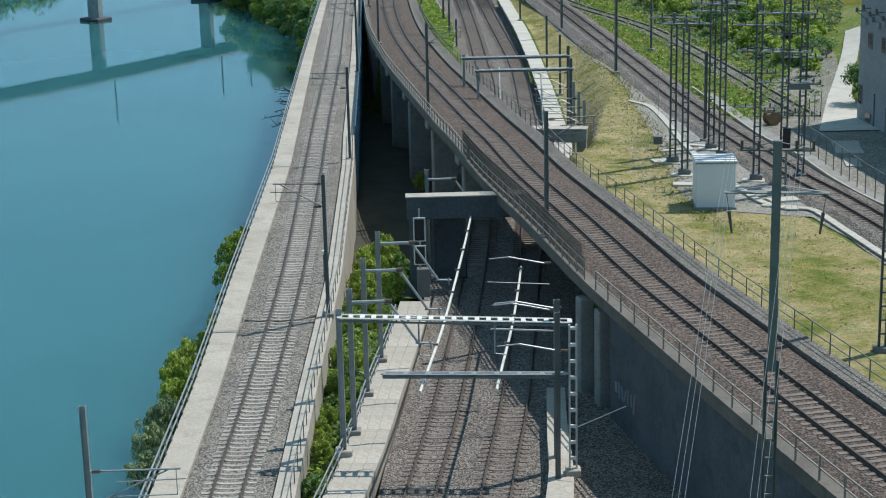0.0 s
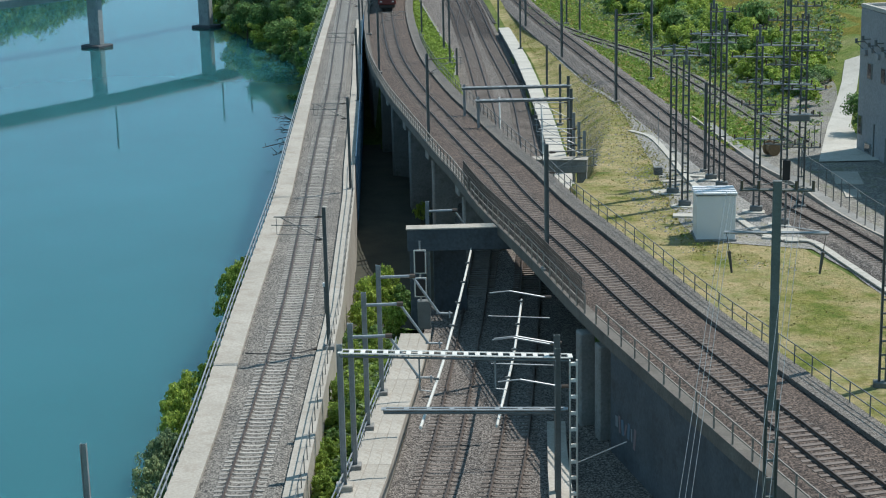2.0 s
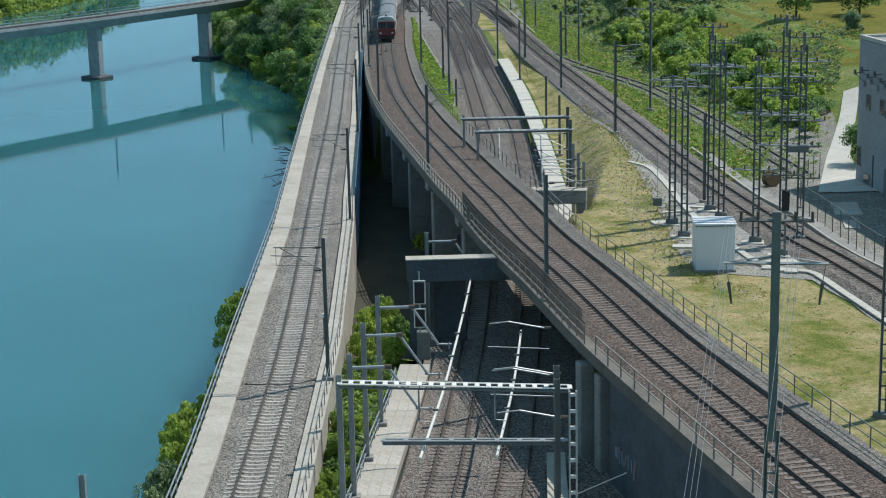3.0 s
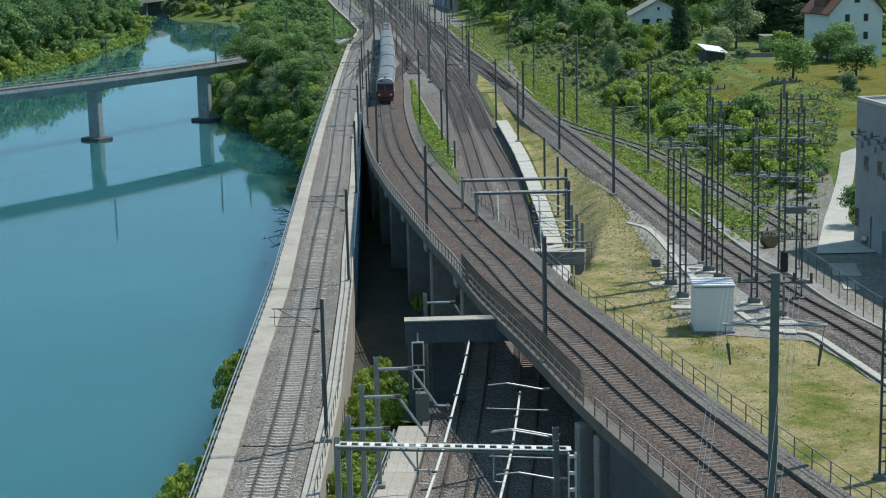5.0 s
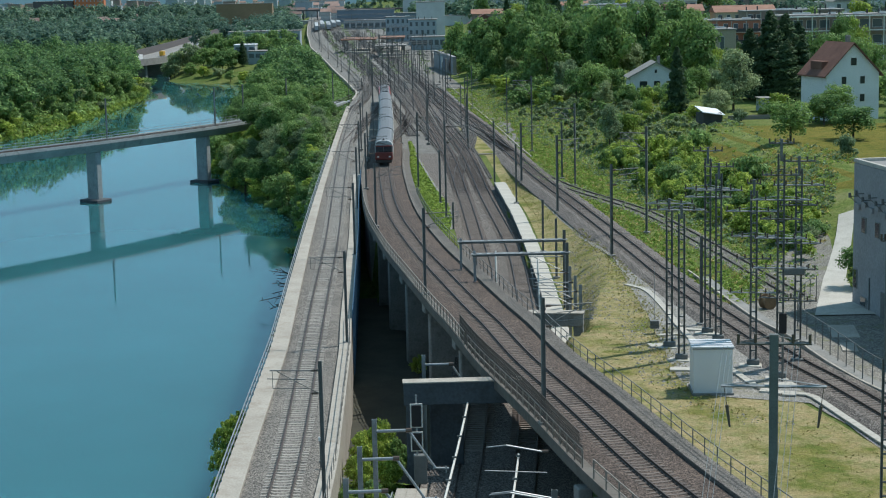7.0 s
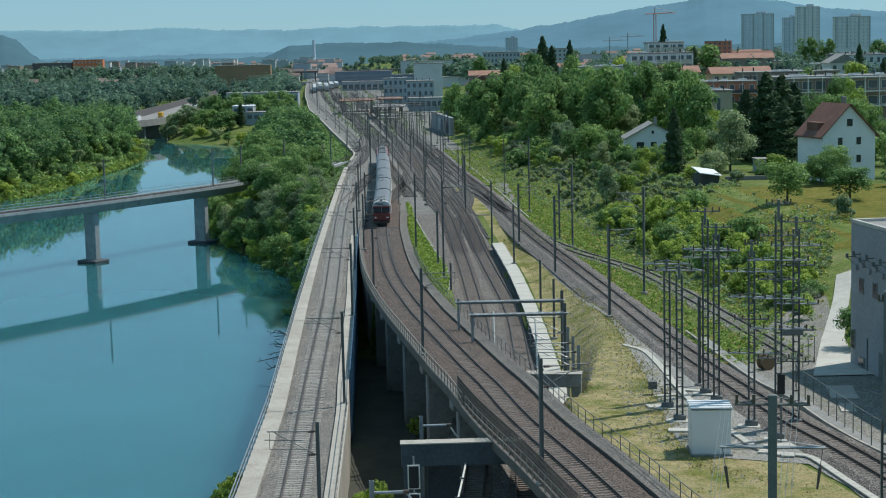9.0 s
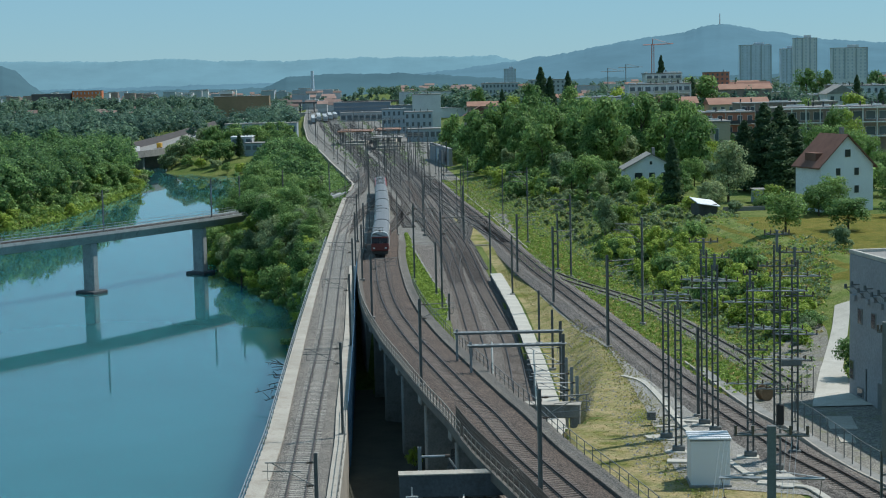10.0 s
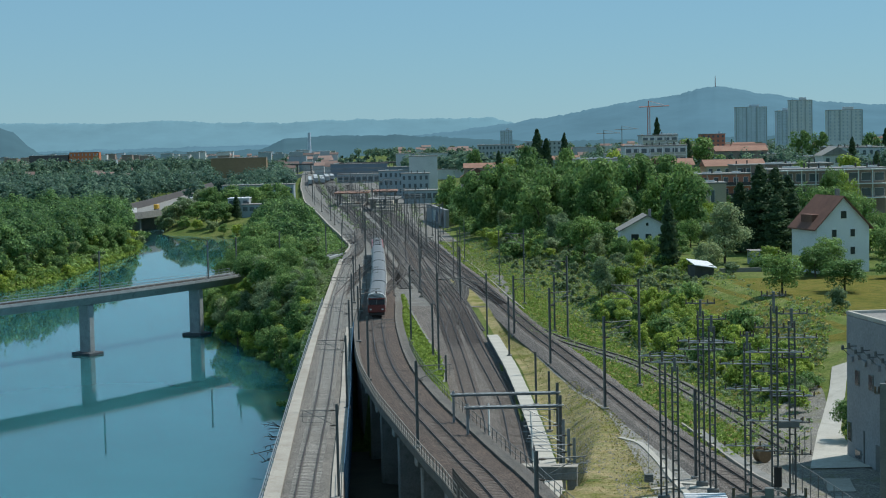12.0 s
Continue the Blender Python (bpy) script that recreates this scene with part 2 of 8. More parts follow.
class Line:
    """A smooth way through control points, walked by length."""
    def __init__(self, pts, step=1.0):
        p = [Vector(q) for q in pts]
        p = [p[0] * 2 - p[1]] + p + [p[-1] * 2 - p[-2]]
        out = []
        for i in range(1, len(p) - 2):
            k = max(2, int((p[i + 1] - p[i]).length / step))
            for j in range(k):
                t = j / k
                out.append(0.5 * ((2 * p[i]) + (p[i + 1] - p[i - 1]) * t + (2 * p[i - 1] - 5 * p[i] + 4 * p[i + 1] - p[i + 2]) * t * t
                                  + (3 * p[i] - p[i - 1] - 3 * p[i + 1] + p[i + 2]) * t ** 3))
        out.append(p[-2])
        self.p = out
        self.s = [0.0]
        for a, b in zip(out, out[1:]):
            self.s.append(self.s[-1] + (b - a).length)
        self.length = self.s[-1]
    def at(self, s):
        s = min(max(s, 0.0), self.length - 1e-6)
        i = int(np.searchsorted(self.s, s, side="right")) - 1
        i = min(i, len(self.p) - 2)
        f = (s - self.s[i]) / (self.s[i + 1] - self.s[i])
        t = (self.p[i + 1] - self.p[i]).normalized()
        t0 = (self.p[i] - self.p[i - 1]).normalized() if i else t
        t2 = (self.p[i + 2] - self.p[i + 1]).normalized() if i + 2 < len(self.p) else t
        t = ((t0 + t) * (1 - f) + (t + t2) * f).normalized()
        return self.p[i].lerp(self.p[i + 1], f), t
    def s_at_y(self, y):
        ys = [v.y for v in self.p]
        return float(np.interp(y, ys, self.s))
    def frame_at(self, s, off=0.0, up=0.0):
        """A pose on the line: y along it, x to its right."""
        q, t = self.at(s)
        r = Vector((t.y, -t.x, 0)).normalized()
        f = Vector((t.x, t.y, 0)).normalized()
        m = Matrix((( r.x, f.x, 0, 0), (r.y, f.y, 0, 0), (0, 0, 1, 0), (0, 0, 0, 1)))
        m.translation = q + r * off + Vector((0, 0, up))
        return m
    def point(self, s, off=0.0, up=0.0):
        return self.frame_at(s, off, up).translation

def sweep(name, line, profile, s0, s1, step, material, parent=None, label="", wobble=0.0):
    """A closed section (right, up) drawn along a line from s0 to s1."""
    n = max(1, int((s1 - s0) / step))
    k = len(profile)
    verts, faces = [], []
    rng = random.Random(name + str(round(s0, 2)))
    for i in range(n + 1):
        m = line.frame_at(s0 + (s1 - s0) * i / n)
        for a, b in profile:
            verts.append(m @ Vector((a, 0, b + (rng.uniform(-wobble, wobble) if wobble else 0))))
    for i in range(n):
        for j in range(k):
            a, b = i * k + j, i * k + (j + 1) % k
            faces.append((a, b, b + k, a + k))
    faces.append(tuple(reversed(range(k))))
    faces.append(tuple(range(n * k, n * k + k)))
    return from_lists(name, verts, faces, material, parent, label)

RAIL_SECTION = [(-0.075, -0.17), (0.075, -0.17), (0.075, -0.15), (0.02, -0.13), (0.02, -0.05), (0.037, -0.04), (0.037, 0.0), (-0.037, 0.0), (-0.037, -0.04), (-0.02, -0.05), (-0.02, -0.13), (-0.075, -0.15)]
RAIL_FAR = [(-0.05, -0.17), (0.05, -0.17), (0.05, 0.0), (-0.05, 0.0)]

def sleeper_piece(material):
    """Monobloc sleeper: thick under the rails, waisted and dipped in the middle."""
    bm = bmesh.new()
    rings = []
    for x, w, top in ((-1.3, 0.12, -0.185), (-1.22, 0.135, -0.170), (-0.5, 0.13, -0.165), (-0.28, 0.11, -0.186), (0.28, 0.11, -0.186), (0.5, 0.13, -0.165), (1.22, 0.135, -0.170), (1.3, 0.12, -0.185)):
        rings.append([bm.verts.new(q) for q in ((x, -w - 0.02, -0.34), (x, w + 0.02, -0.34), (x, w * 0.85, top), (x, -w * 0.85, top))])
    for p, q in zip(rings, rings[1:]):
        for i in range(4):
            bm.faces.new((p[i], q[i], q[(i + 1) % 4], p[(i + 1) % 4]))
    bm.faces.new(list(reversed(rings[0]))), bm.faces.new(rings[-1])
    bmesh.ops.recalc_face_normals(bm, faces=bm.faces)
    for x in (-0.75, 0.75):
        for d in (-0.12, 0.12):
            box(bm, x + d, 0, -0.145, 0.08, 0.14, 0.04)
    me = bpy.data.meshes.new("sleeper")
    bm.to_mesh(me)
    bm.free()
    me.materials.append(material)
    return me

def track(line, s0, s1, near0, near1, label, sleepers, far_material, rail_material, spacing=0.6, curve_step=2.0):
    """Two rails on sleepers; the sleepers between near0 and near1 are pieces of their own."""
    t = thing("railway_track", label, "railway track", kind="structure")
    for side in (-0.75, 0.75):
        prof = [(a + side, b) for a, b in (RAIL_SECTION if near1 > near0 else RAIL_FAR)]
        sweep("rail", line, prof, s0, s1, curve_step, rail_material, t)
    if near1 > near0:
        s = near0
        rng = random.Random(label)
        while s < near1:
            o = new("sleeper", sleepers)
            o.parent = t
            o.matrix_basis = line.frame_at(s + rng.uniform(-0.02, 0.02)) @ pose(0, 0, rng.uniform(-0.012, 0.012), 0, 0, rng.uniform(-0.8, 0.8))
            s += spacing
    verts, faces = [], []
    for a, b in ((s0, near0), (near1, s1)) if near1 > near0 else ((s0, s1),):
        s = a
        while s < b and s < s0 + 420:
            m = line.frame_at(s)
            k = len(verts)
            for z in (-0.33, -0.17):
                for x, y in ((-1.3, -0.13), (1.3, -0.13), (1.3, 0.13), (-1.3, 0.13)):
                    verts.append(m @ Vector((x, y, z)))
            faces += [(k + 4, k + 5, k + 6, k + 7), (k, k + 1, k + 5, k + 4), (k + 1, k + 2, k + 6, k + 5), (k + 2, k + 3, k + 7, k + 6), (k + 3, k, k + 4, k + 7)]
            s += spacing
    if verts:
        tagged(from_lists("sleeper_row", verts, faces, far_material, t), kind="stuff")
    return t

# ---------- the lines of the plan ----------
def river_z(y):
    return float(np.interp(y, [40, 90, 115, 150, 185, 220, 265, 3000], [-4.6, -4.5, -3.9, -2.9, -1.9, -1.0, 0, 0]))
def low_z(y):
    return float(np.interp(y, [40, 130, 290, 3000], [-5.4, -5.4, 0, 0]))
def via_z(y):
    return float(np.interp(y, [0, 150, 260, 3000], [1.2, 1.2, 0, 0]))
def line_on(pts, zf, step=1.0):
    return Line([(x, y, zf(y)) for x, y in pts], step)

RIVER_LINE = line_on([(-11.2, 55), (-11.1, 80), (-11.0, 95), (-11.0, 115), (-11.6, 140), (-12.3, 165), (-13.3, 205), (-15.2, 256), (-17.2, 311), (-19.3, 390), (-20.4, 460), (-25.5, 540), (-35.3, 640), (-47.5, 760), (-57.5, 860), (-78, 1080), (-116, 1600)], river_z)
CURVE_LINE = line_on([(21.6, 50), (16.7, 70), (13.0, 86), (11.0, 95.3), (8.7, 108.2), (5.9, 122.8), (4.0, 135.8), (2.6, 144), (-0.2, 163), (-2.3, 177.8), (-3.75, 190), (-5.2, 203.5), (-6.5, 220), (-7.7, 242), (-8.9, 272), (-9.7, 312), (-12.2, 390), (-15.4, 470), (-24, 620), (-42, 830), (-64, 1080), (-104, 1600)], via_z)
LOW_A = line_on([(-3.6, 62), (-1.3, 82), (0.0, 95), (2.0, 122), (3.8, 155), (4.9, 186), (4.5, 207), (3.4, 243), (1.5, 290), (-2.0, 360), (-8, 480), (-20, 640), (-38, 860), (-60, 1100), (-98, 1600)], low_z)
LOW_B = line_on([(0.2, 62), (2.5, 82), (3.9, 95), (6.0, 122), (8.0, 155), (8.75, 186), (8.5, 207), (6.6, 243), (4.6, 290), (1.0, 360), (-4.5, 480), (-16, 640), (-34, 860), (-55, 1100), (-92, 1600)], low_z)
RIGHT_LINE = line_on([(37.5, 65), (32.6, 90), (28.2, 117), (26.2, 128), (22.6, 158), (20.2, 188), (17.2, 225), (14.9, 252), (12.4, 290), (9.4, 339), (4.4, 405), (1.6, 452), (-6, 570), (-15, 720), (-30, 960), (-50, 1200), (-86, 1600)], lambda y: 0.0)
SIDING = line_on([(32.5, 153), (31.3, 165), (30.4, 175), (28.8, 190), (27.2, 204), (25.4, 215), (22.6, 225.5), (19.9, 234.5), (17.3, 246), (15.3, 259), (13.7, 277)], lambda y: -0.2)

SHORE_R = ([40, 122, 135, 172, 205, 236, 262, 293, 313, 336, 359, 420, 560, 719, 770, 3000], [-19, -19, -16.4, -17.1, -18.0, -19.6, -22.0, -25, -31, -39, -48, -56, -66, -80, -70, -70])
SHORE_L = ([40, 300, 430, 477, 513, 640, 720, 800, 860, 3000], [-190, -170, -140, -122, -114, -112, -122, -142, -600, -600])
FOOT = ([40, 100, 150, 167, 217, 261, 323, 382, 469, 565, 720, 850, 1070, 1600, 3000], [60, 52, 42, 35, 26.5, 22.5, 17, 13, 8, 2.5, 0, -3, -8, -40, -150])
TROUGH_L = ([40, 82, 91, 102, 112, 130, 150, 167, 186, 203, 220, 249, 292], [-6.0, -3.6, -2.8, -2.0, -1.9, -0.5, 1.0, 2.0, 2.6, 1.45, 1.25, -0.85, -3.85])
TROUGH_R = ([40, 50, 70, 86, 96, 110, 130, 150, 170, 188, 218, 250, 292], [23.0, 20.6, 15.8, 12.0, 10.2, 9.6, 9.6, 10.0, 10.3, 10.2, 9.7, 8.2, 6.2])
RIVER_EDGE_L = ([40, 92, 114, 147, 172, 205, 256, 364, 414, 470, 520, 600, 657, 770, 845, 1117, 1600, 3000], [-14.8, -14.9, -15.2, -15.4, -16.1, -17.0, -18.2, -21.2, -22.4, -22.9, -27.8, -36.6, -42.5, -54.5, -62.7, -85, -120, -210])
RIVER_EDGE_R = ([40, 92, 114, 147, 158, 205, 228, 263, 3000], [-7.7, -7.7, -7.5, -8.2, -8.7, -10.2, -11.2, -12.4, -60])
RIGHT_X = ([v.y for v in RIGHT_LINE.p], [v.x for v in RIGHT_LINE.p])
LOWB_X = ([v.y for v in LOW_B.p], [v.x for v in LOW_B.p])
CURVE_X = ([v.y for v in CURVE_LINE.p], [v.x for v in CURVE_LINE.p])
def along(tab, y):
    return float(np.interp(y, *tab))
def smooth(t):
    t = min(max(t, 0.0), 1.0)
    return t * t * (3 - 2 * t)

def hill(x, y):
    """The slope and the terrace right of the railway."""
    u = x - along(FOOT, y)
    h = 6.0 * smooth(u / 26.0) * smooth((y - 120) / 90.0)
    h += 3.0 * smooth((u - 30) / 120.0) * smooth((y - 260) / 150.0)
    far = smooth((y - 600) / 900.0)
    return h * (1 - far) + 4.0 * far * smooth(u / 40)

def ground_z(x, y):
    base = -0.55
    el, er = along(RIVER_EDGE_L, y), along(RIVER_EDGE_R, y)
    sr, sl = along(SHORE_R, y), along(SHORE_L, y)
    wild = 0.25 * noise.noise((x * 0.12, y * 0.12, 0.3)) + 0.5 * noise.noise((x * 0.03, y * 0.03, 4.3))
    if x < el + 0.6:
        lake = float(np.interp(x, [-600, -142, -128, -119, -77, -66], [800, 806, 800, 765, 718, 690]))
        if y > lake and x < sr:
            if y < 860 and sl < x < -122:
                return -13.5
            return -12.6 + 1.6 * smooth((y - lake) / 6.0) + 6.0 * smooth((y - lake - 10) / 40.0) + wild
        if x < sl:
            return -13.0 + 9.0 * smooth((sl + 3 - x) / 16.0) + wild
        if x < sr:
            return -13.0 - 1.5 * smooth((sr - x) / 8) * smooth((x - sl) / 8)
        edge = river_z(y) - 1.6 - 2.6 * smooth((185 - y) / 25)
        k = smooth((x - sr + (1.0 if y > 245 or y < 125 else -1.4)) / max(1.5, min(el - sr, 14.0)))
        return -13.0 + (edge + 13.0) * k + wild * 0.5
    rise = smooth((y - 226) / 30.0)
    tl, tr = along(TROUGH_L, y), along(TROUGH_R, y)
    if y < 292:
        bed = low_z(y) - 0.62
        if x < el + 2:
            return river_z(y) - 1.6
        cx = along(CURVE_X, y)
        if cx - 2.6 < x < tl and y > 190:
            k = smooth((y - 198) / 12.0) if x < cx + 3.6 else smooth((y - 186) / 6)
            return -9.3 + (min(via_z(y), 0.6) - 0.8 + 9.3) * k
        if x < tl:
            low = -6.9 - 2.4 * smooth((y - 116) / 8) + 0.3 * noise.noise((x * 0.4, y * 0.4, 1.0))
            if er < x < tl and y < 115:
                low = -6.6 + 0.4 * noise.noise((x * 0.5, y * 0.3, 2.0))
            return low + (base - low) * rise
        if x < tr + 0.25:
            return min(bed, base)
        # bank down to the cutting
        top = base - 0.05 + hill(x, y)
        w = float(np.interp(y, [90, 141, 172, 195, 250, 292], [0.3, 0.5, 5.4, 6.0, 4.0, 2.0]))
        k = smooth((x - tr - float(np.interp(y, [138, 141], [0.0, 1.9]))) / w)
        return (bed + 1.5 * (1 - rise)) * (1 - k) + top * k + (wild * 0.15 if k > 0.5 else 0)
    return base + hill(x, y) + wild * 0.12 * smooth((abs(x - along(FOOT, y)) - 3) / 10)

def steps(a, b, d0, grow):
    out, d, v = [], d0, a
    while v < b:
        out.append(v)
        v += d
        d *= grow
    return out + [b]

gx = [-v for v in reversed(steps(32, 4800, 2.2, 1.06))] + [(-32 + 0.8 * i) for i in range(1, 100)] + steps(48, 4800, 1.6, 1.13)
gy = [-4800.0, -2000.0, -900.0, -400.0, -200.0, -100.0, -50.0, 0.0] + [v for v in steps(30, 330, 2.0, 1.0)] + steps(333, 4900, 3.5, 1.032)
gverts = [(x, y, ground_z(x, y)) for y in gy for x in gx]
nx = len(gx)
gfaces = [(j * nx + i, j * nx + i + 1, (j + 1) * nx + i + 1, (j + 1) * nx + i) for j in range(len(gy) - 1) for i in range(nx - 1)]
ground = tagged(from_lists("ground", gverts, gfaces, MEADOW, smooth=True), "green summer grass on a broad valley floor", "ground", kind="structure")
water = from_lists("water", [(-4800, -300, -12), (0, -300, -12), (0, 900, -12), (-4800, 900, -12)], [(0, 1, 2, 3)], WATER)
tagged(water, "calm turquoise river water mirroring the sky", "river", kind="structure")

def sheet(name, left, right, ys, zf, material, label, category="ground", cols=6):
    """A strip of surface between two edges given over y."""
    verts, faces = [], []
    m = cols
    for y in ys:
        a, b = left(y), right(y)
        for i in range(m + 1):
            x = a + (b - a) * i / m
            verts.append((x, y, zf(x, y)))
    for j in range(len(ys) - 1):
        for i in range(m):
            k = j * (m + 1) + i
            faces.append((k, k + 1, k + m + 2, k + m + 1))
    return tagged(from_lists(name, verts, faces, material, smooth=True), label, category, kind="structure")

yr = [float(v) for v in range(292, 700, 4)] + steps(700, 2500, 20, 1.1)
sheet("ballast_yard", lambda y: along(RIVER_EDGE_L, y) + 0.3, lambda y: along(FOOT, y) + float(np.interp(y, [292, 300, 340], [-4.5, -4.0, 0.5])), yr, lambda x, y: low_z(y) - 0.27 if y < 294 and along(TROUGH_L, y) - 0.5 < x < along(TROUGH_R, y) + 0.5 else -0.42, GRAVEL, "brown-grey gravel between the tracks of a railway yard", "gravel", 40)
sheet("gravel_strip", lambda y: float(np.interp(y, [88, 101, 109.3, 114.5, 115.4, 116.4, 124, 145, 176, 191, 225, 266], [29.7, 27.5, 26.3, 25.0, 22.0, 17.8, 17.3, 17.9, 18.4, 16.6, 14.0, 11.0])) + (0.5 * noise.noise((y * 0.21, 3.0, 0.0)) + 0.4 * noise.noise((y * 0.7, 8.0, 0.0))) * (1 - smooth((y - 170) / 15)), lambda y: along(RIGHT_X, y) + 0.5, [float(v) for v in range(60, 297, 3)], lambda x, y: min(-0.44, ground_z(x, y) + 0.075), GRAVEL_FINE, "fine grey gravel beside the railway line", "gravel")
sheet("ballast_yard_end", lambda y: along(RIVER_EDGE_L, y) + 0.6, lambda y: along(CURVE_X, y) + 3.9, [256 + 3.0 * i for i in range(13)], lambda x, y: -0.44, GRAVEL, "brown-grey gravel where two lines join", "gravel")

sheet("field", lambda y: max(along(TROUGH_R, y) + 1.75 if y > 141 else -99, along(CURVE_X, y) + 4.15 if y < 160 else -99) if y < 292 else along(LOWB_X, y) + 2.4, lambda y: float(np.interp(y, [60, 95, 115, 140, 175, 266], [42, 28.6, 24.6, 20.4, 18.0, 11.6])) if y < 262 else max(along(LOWB_X, y) + 2.5, along(RIGHT_X, y) - 2.6 - max(0.0, y - 320) * 0.03), [60 + 1.5 * i for i in range(196)], lambda x, y: ground_z(x, y) + 0.05 if y < 294 else -0.37, FIELD, "dry patchy summer grass beside the viaduct", "grass", 22)
sheet("yard_ground", lambda y: float(np.interp(y, [85, 113, 124, 134, 142, 152, 160, 172, 186], [40.4, 32.0, 29.7, 28.7, 27.3, 27.2, 30.5, 34.0, 41.0])) + 0.5 * noise.noise((y * 0.3, 5.0, 0.0)), lambda y: float(np.interp(y, [85, 118, 138, 150, 162, 180, 186], [44.0, 40.4, 38.0, 36.9, 38.4, 41.8, 41.9])), [85 + 2.0 * i for i in range(51)], lambda x, y: ground_z(x, y) + 0.16, DUST, "dusty grey gravel yard with sparse weeds", "gravel", 10)
sheet("meadow", lambda y: along(FOOT, y) + float(np.interp(y, [190, 200, 262, 270], [25.5, 14.5, 14.5, 25.5])) + 0.9 * noise.noise((y * 0.12, 6.0, 0.0)), lambda y: along(FOOT, y) + 62, [190 + 3.0 * i for i in range(27)], lambda x, y: ground_z(x, y) + 0.1, MEADOW_DRY, "olive-yellow unmown summer meadow", "grass", 14)
# Sheet that colours in the deep shade over the gap's dark soil.
sheet("gap_floor", lambda y: along(RIVER_EDGE_R, y) - 0.4, lambda y: min(along(TROUGH_L, y) - 0.1, along(CURVE_X, y) + 1), [117 + 3.0 * i for i in range(30)], lambda x, y: ground_z(x, y) + 0.32, EARTH, "dark earth below the viaduct, deep shade in its colour", "ground", 14)
sheet("slope", lambda y: along(FOOT, y) - (1.0 if y > 170 else -1.5), lambda y: along(FOOT, y) + 25, [150 + 4.0 * i for i in range(120)], lambda x, y: ground_z(x, y) + 0.08, SLOPE, "green weed-covered railway slope", "slope", 16)

# ---------- river line on its wall ----------
E_L, E_R = -3.9, 3.3
def rel(tab):
    return lambda line, s: along(tab, line.at(s)[0].y) - line.at(s)[0].x

def varied(name, line, prof, s0, s1, step, material, parent=None, label=""):
    """Like sweep, with a section that changes along the line: prof(s) gives it."""
    n = max(1, int((s1 - s0) / step))
    verts, faces = [], []
    for i in range(n + 1):
        s = s0 + (s1 - s0) * i / n
        m = line.frame_at(s)
        p = prof(s)
        k = len(p)
        verts += [m @ Vector((a, 0, b)) for a, b in p]
    for i in range(n):
        for j in range(k):
            a, b = i * k + j, i * k + (j + 1) % k
            faces.append((a, b, b + k, a + k))
    faces += [tuple(reversed(range(k))), tuple(range(n * k, n * k + k))]
    return from_lists(name, verts, faces, material, parent, label)

viad = thing("river_wall", "long pale concrete wall and deck carrying a railway beside the river", "railway wall", kind="structure")
RL = RIVER_LINE
l_of, r_of = rel(RIVER_EDGE_L), rel(RIVER_EDGE_R)
s_end = RL.s_at_y(414)
s_mid = RL.s_at_y(262)
def walk_w(s):
    return float(np.interp(RL.at(s)[0].y, [150, 250], [1.55, 0.95]))
varied("walkway", RL, lambda s: [(l_of(RL, s), -9), (l_of(RL, s) + walk_w(s), -9), (l_of(RL, s) + walk_w(s), -0.05), (l_of(RL, s), -0.05)], 0, s_end, 3.0, CONCRETE, viad, "broad pale concrete walkway")
varied("wall", RL, lambda s: [(r_of(RL, s) - 1.05, -7), (r_of(RL, s), -7), (r_of(RL, s), 0.0), (r_of(RL, s) - 1.05, 0.0)], 0, s_mid, 3.0, CONCRETE, viad)
varied("ballast_bed", RL, lambda s: [(l_of(RL, s) + walk_w(s) - 0.05, -1.5), (r_of(RL, s) - 1.0, -1.5), (r_of(RL, s) - 1.0, -0.28), (1.8, -0.2), (-1.8, -0.2), (l_of(RL, s) + walk_w(s) - 0.05, -0.28)], 0, s_mid, 1.5, BALLAST, viad, "grey crushed stone")
SL = sleeper_piece(SLEEPER)
SLR = sleeper_piece(SLEEPER_RUST)
track(RL, 0, RL.length, RL.s_at_y(72), RL.s_at_y(205), "single railway track on pale concrete sleepers by the river", SL, SLEEPER, RAIL)

# ---------- curved viaduct ----------
CL = CURVE_LINE
via = thing("viaduct", "curved concrete railway viaduct with rusty brown ballast", "viaduct", kind="structure")
c_end = CL.s_at_y(300)
track(CL, 0, CL.length, CL.s_at_y(74), CL.s_at_y(240), "curved railway track on rust-stained sleepers", SLR, SLEEPER_RUST, RAIL)
sweep("ballast_bed", CL, [(-2.9, -0.9), (2.9, -0.9), (2.9, -0.26), (1.75, -0.2), (-1.75, -0.2), (-2.9, -0.36)], 0, c_end + 30, 1.5, BALLAST_RUST, via, "rust-brown crushed stone")
sweep("deck", CL, [(-3.6, -0.75), (-3.6, -0.05), (-2.9, -0.05), (-2.9, -0.7), (2.9, -0.7), (2.9, -0.05), (4.1, -0.05), (4.1, -0.75), (2.6, -1.5), (-2.4, -1.5)], 0, c_end, 2.0, DECK, via, "grey concrete deck slab")

def edge_w(s):
    return float(np.interp(CL.at(s)[0].y, [185, 235], [4.12, 3.3]))
varied("walkway", CL, lambda s: [(2.88, -0.10), (edge_w(s), -0.10), (edge_w(s), -0.01), (2.88, -0.01)], 0, c_end, 2.0, BALLAST_DUST, via, "dusty grey-brown stone strip beside the ballast")
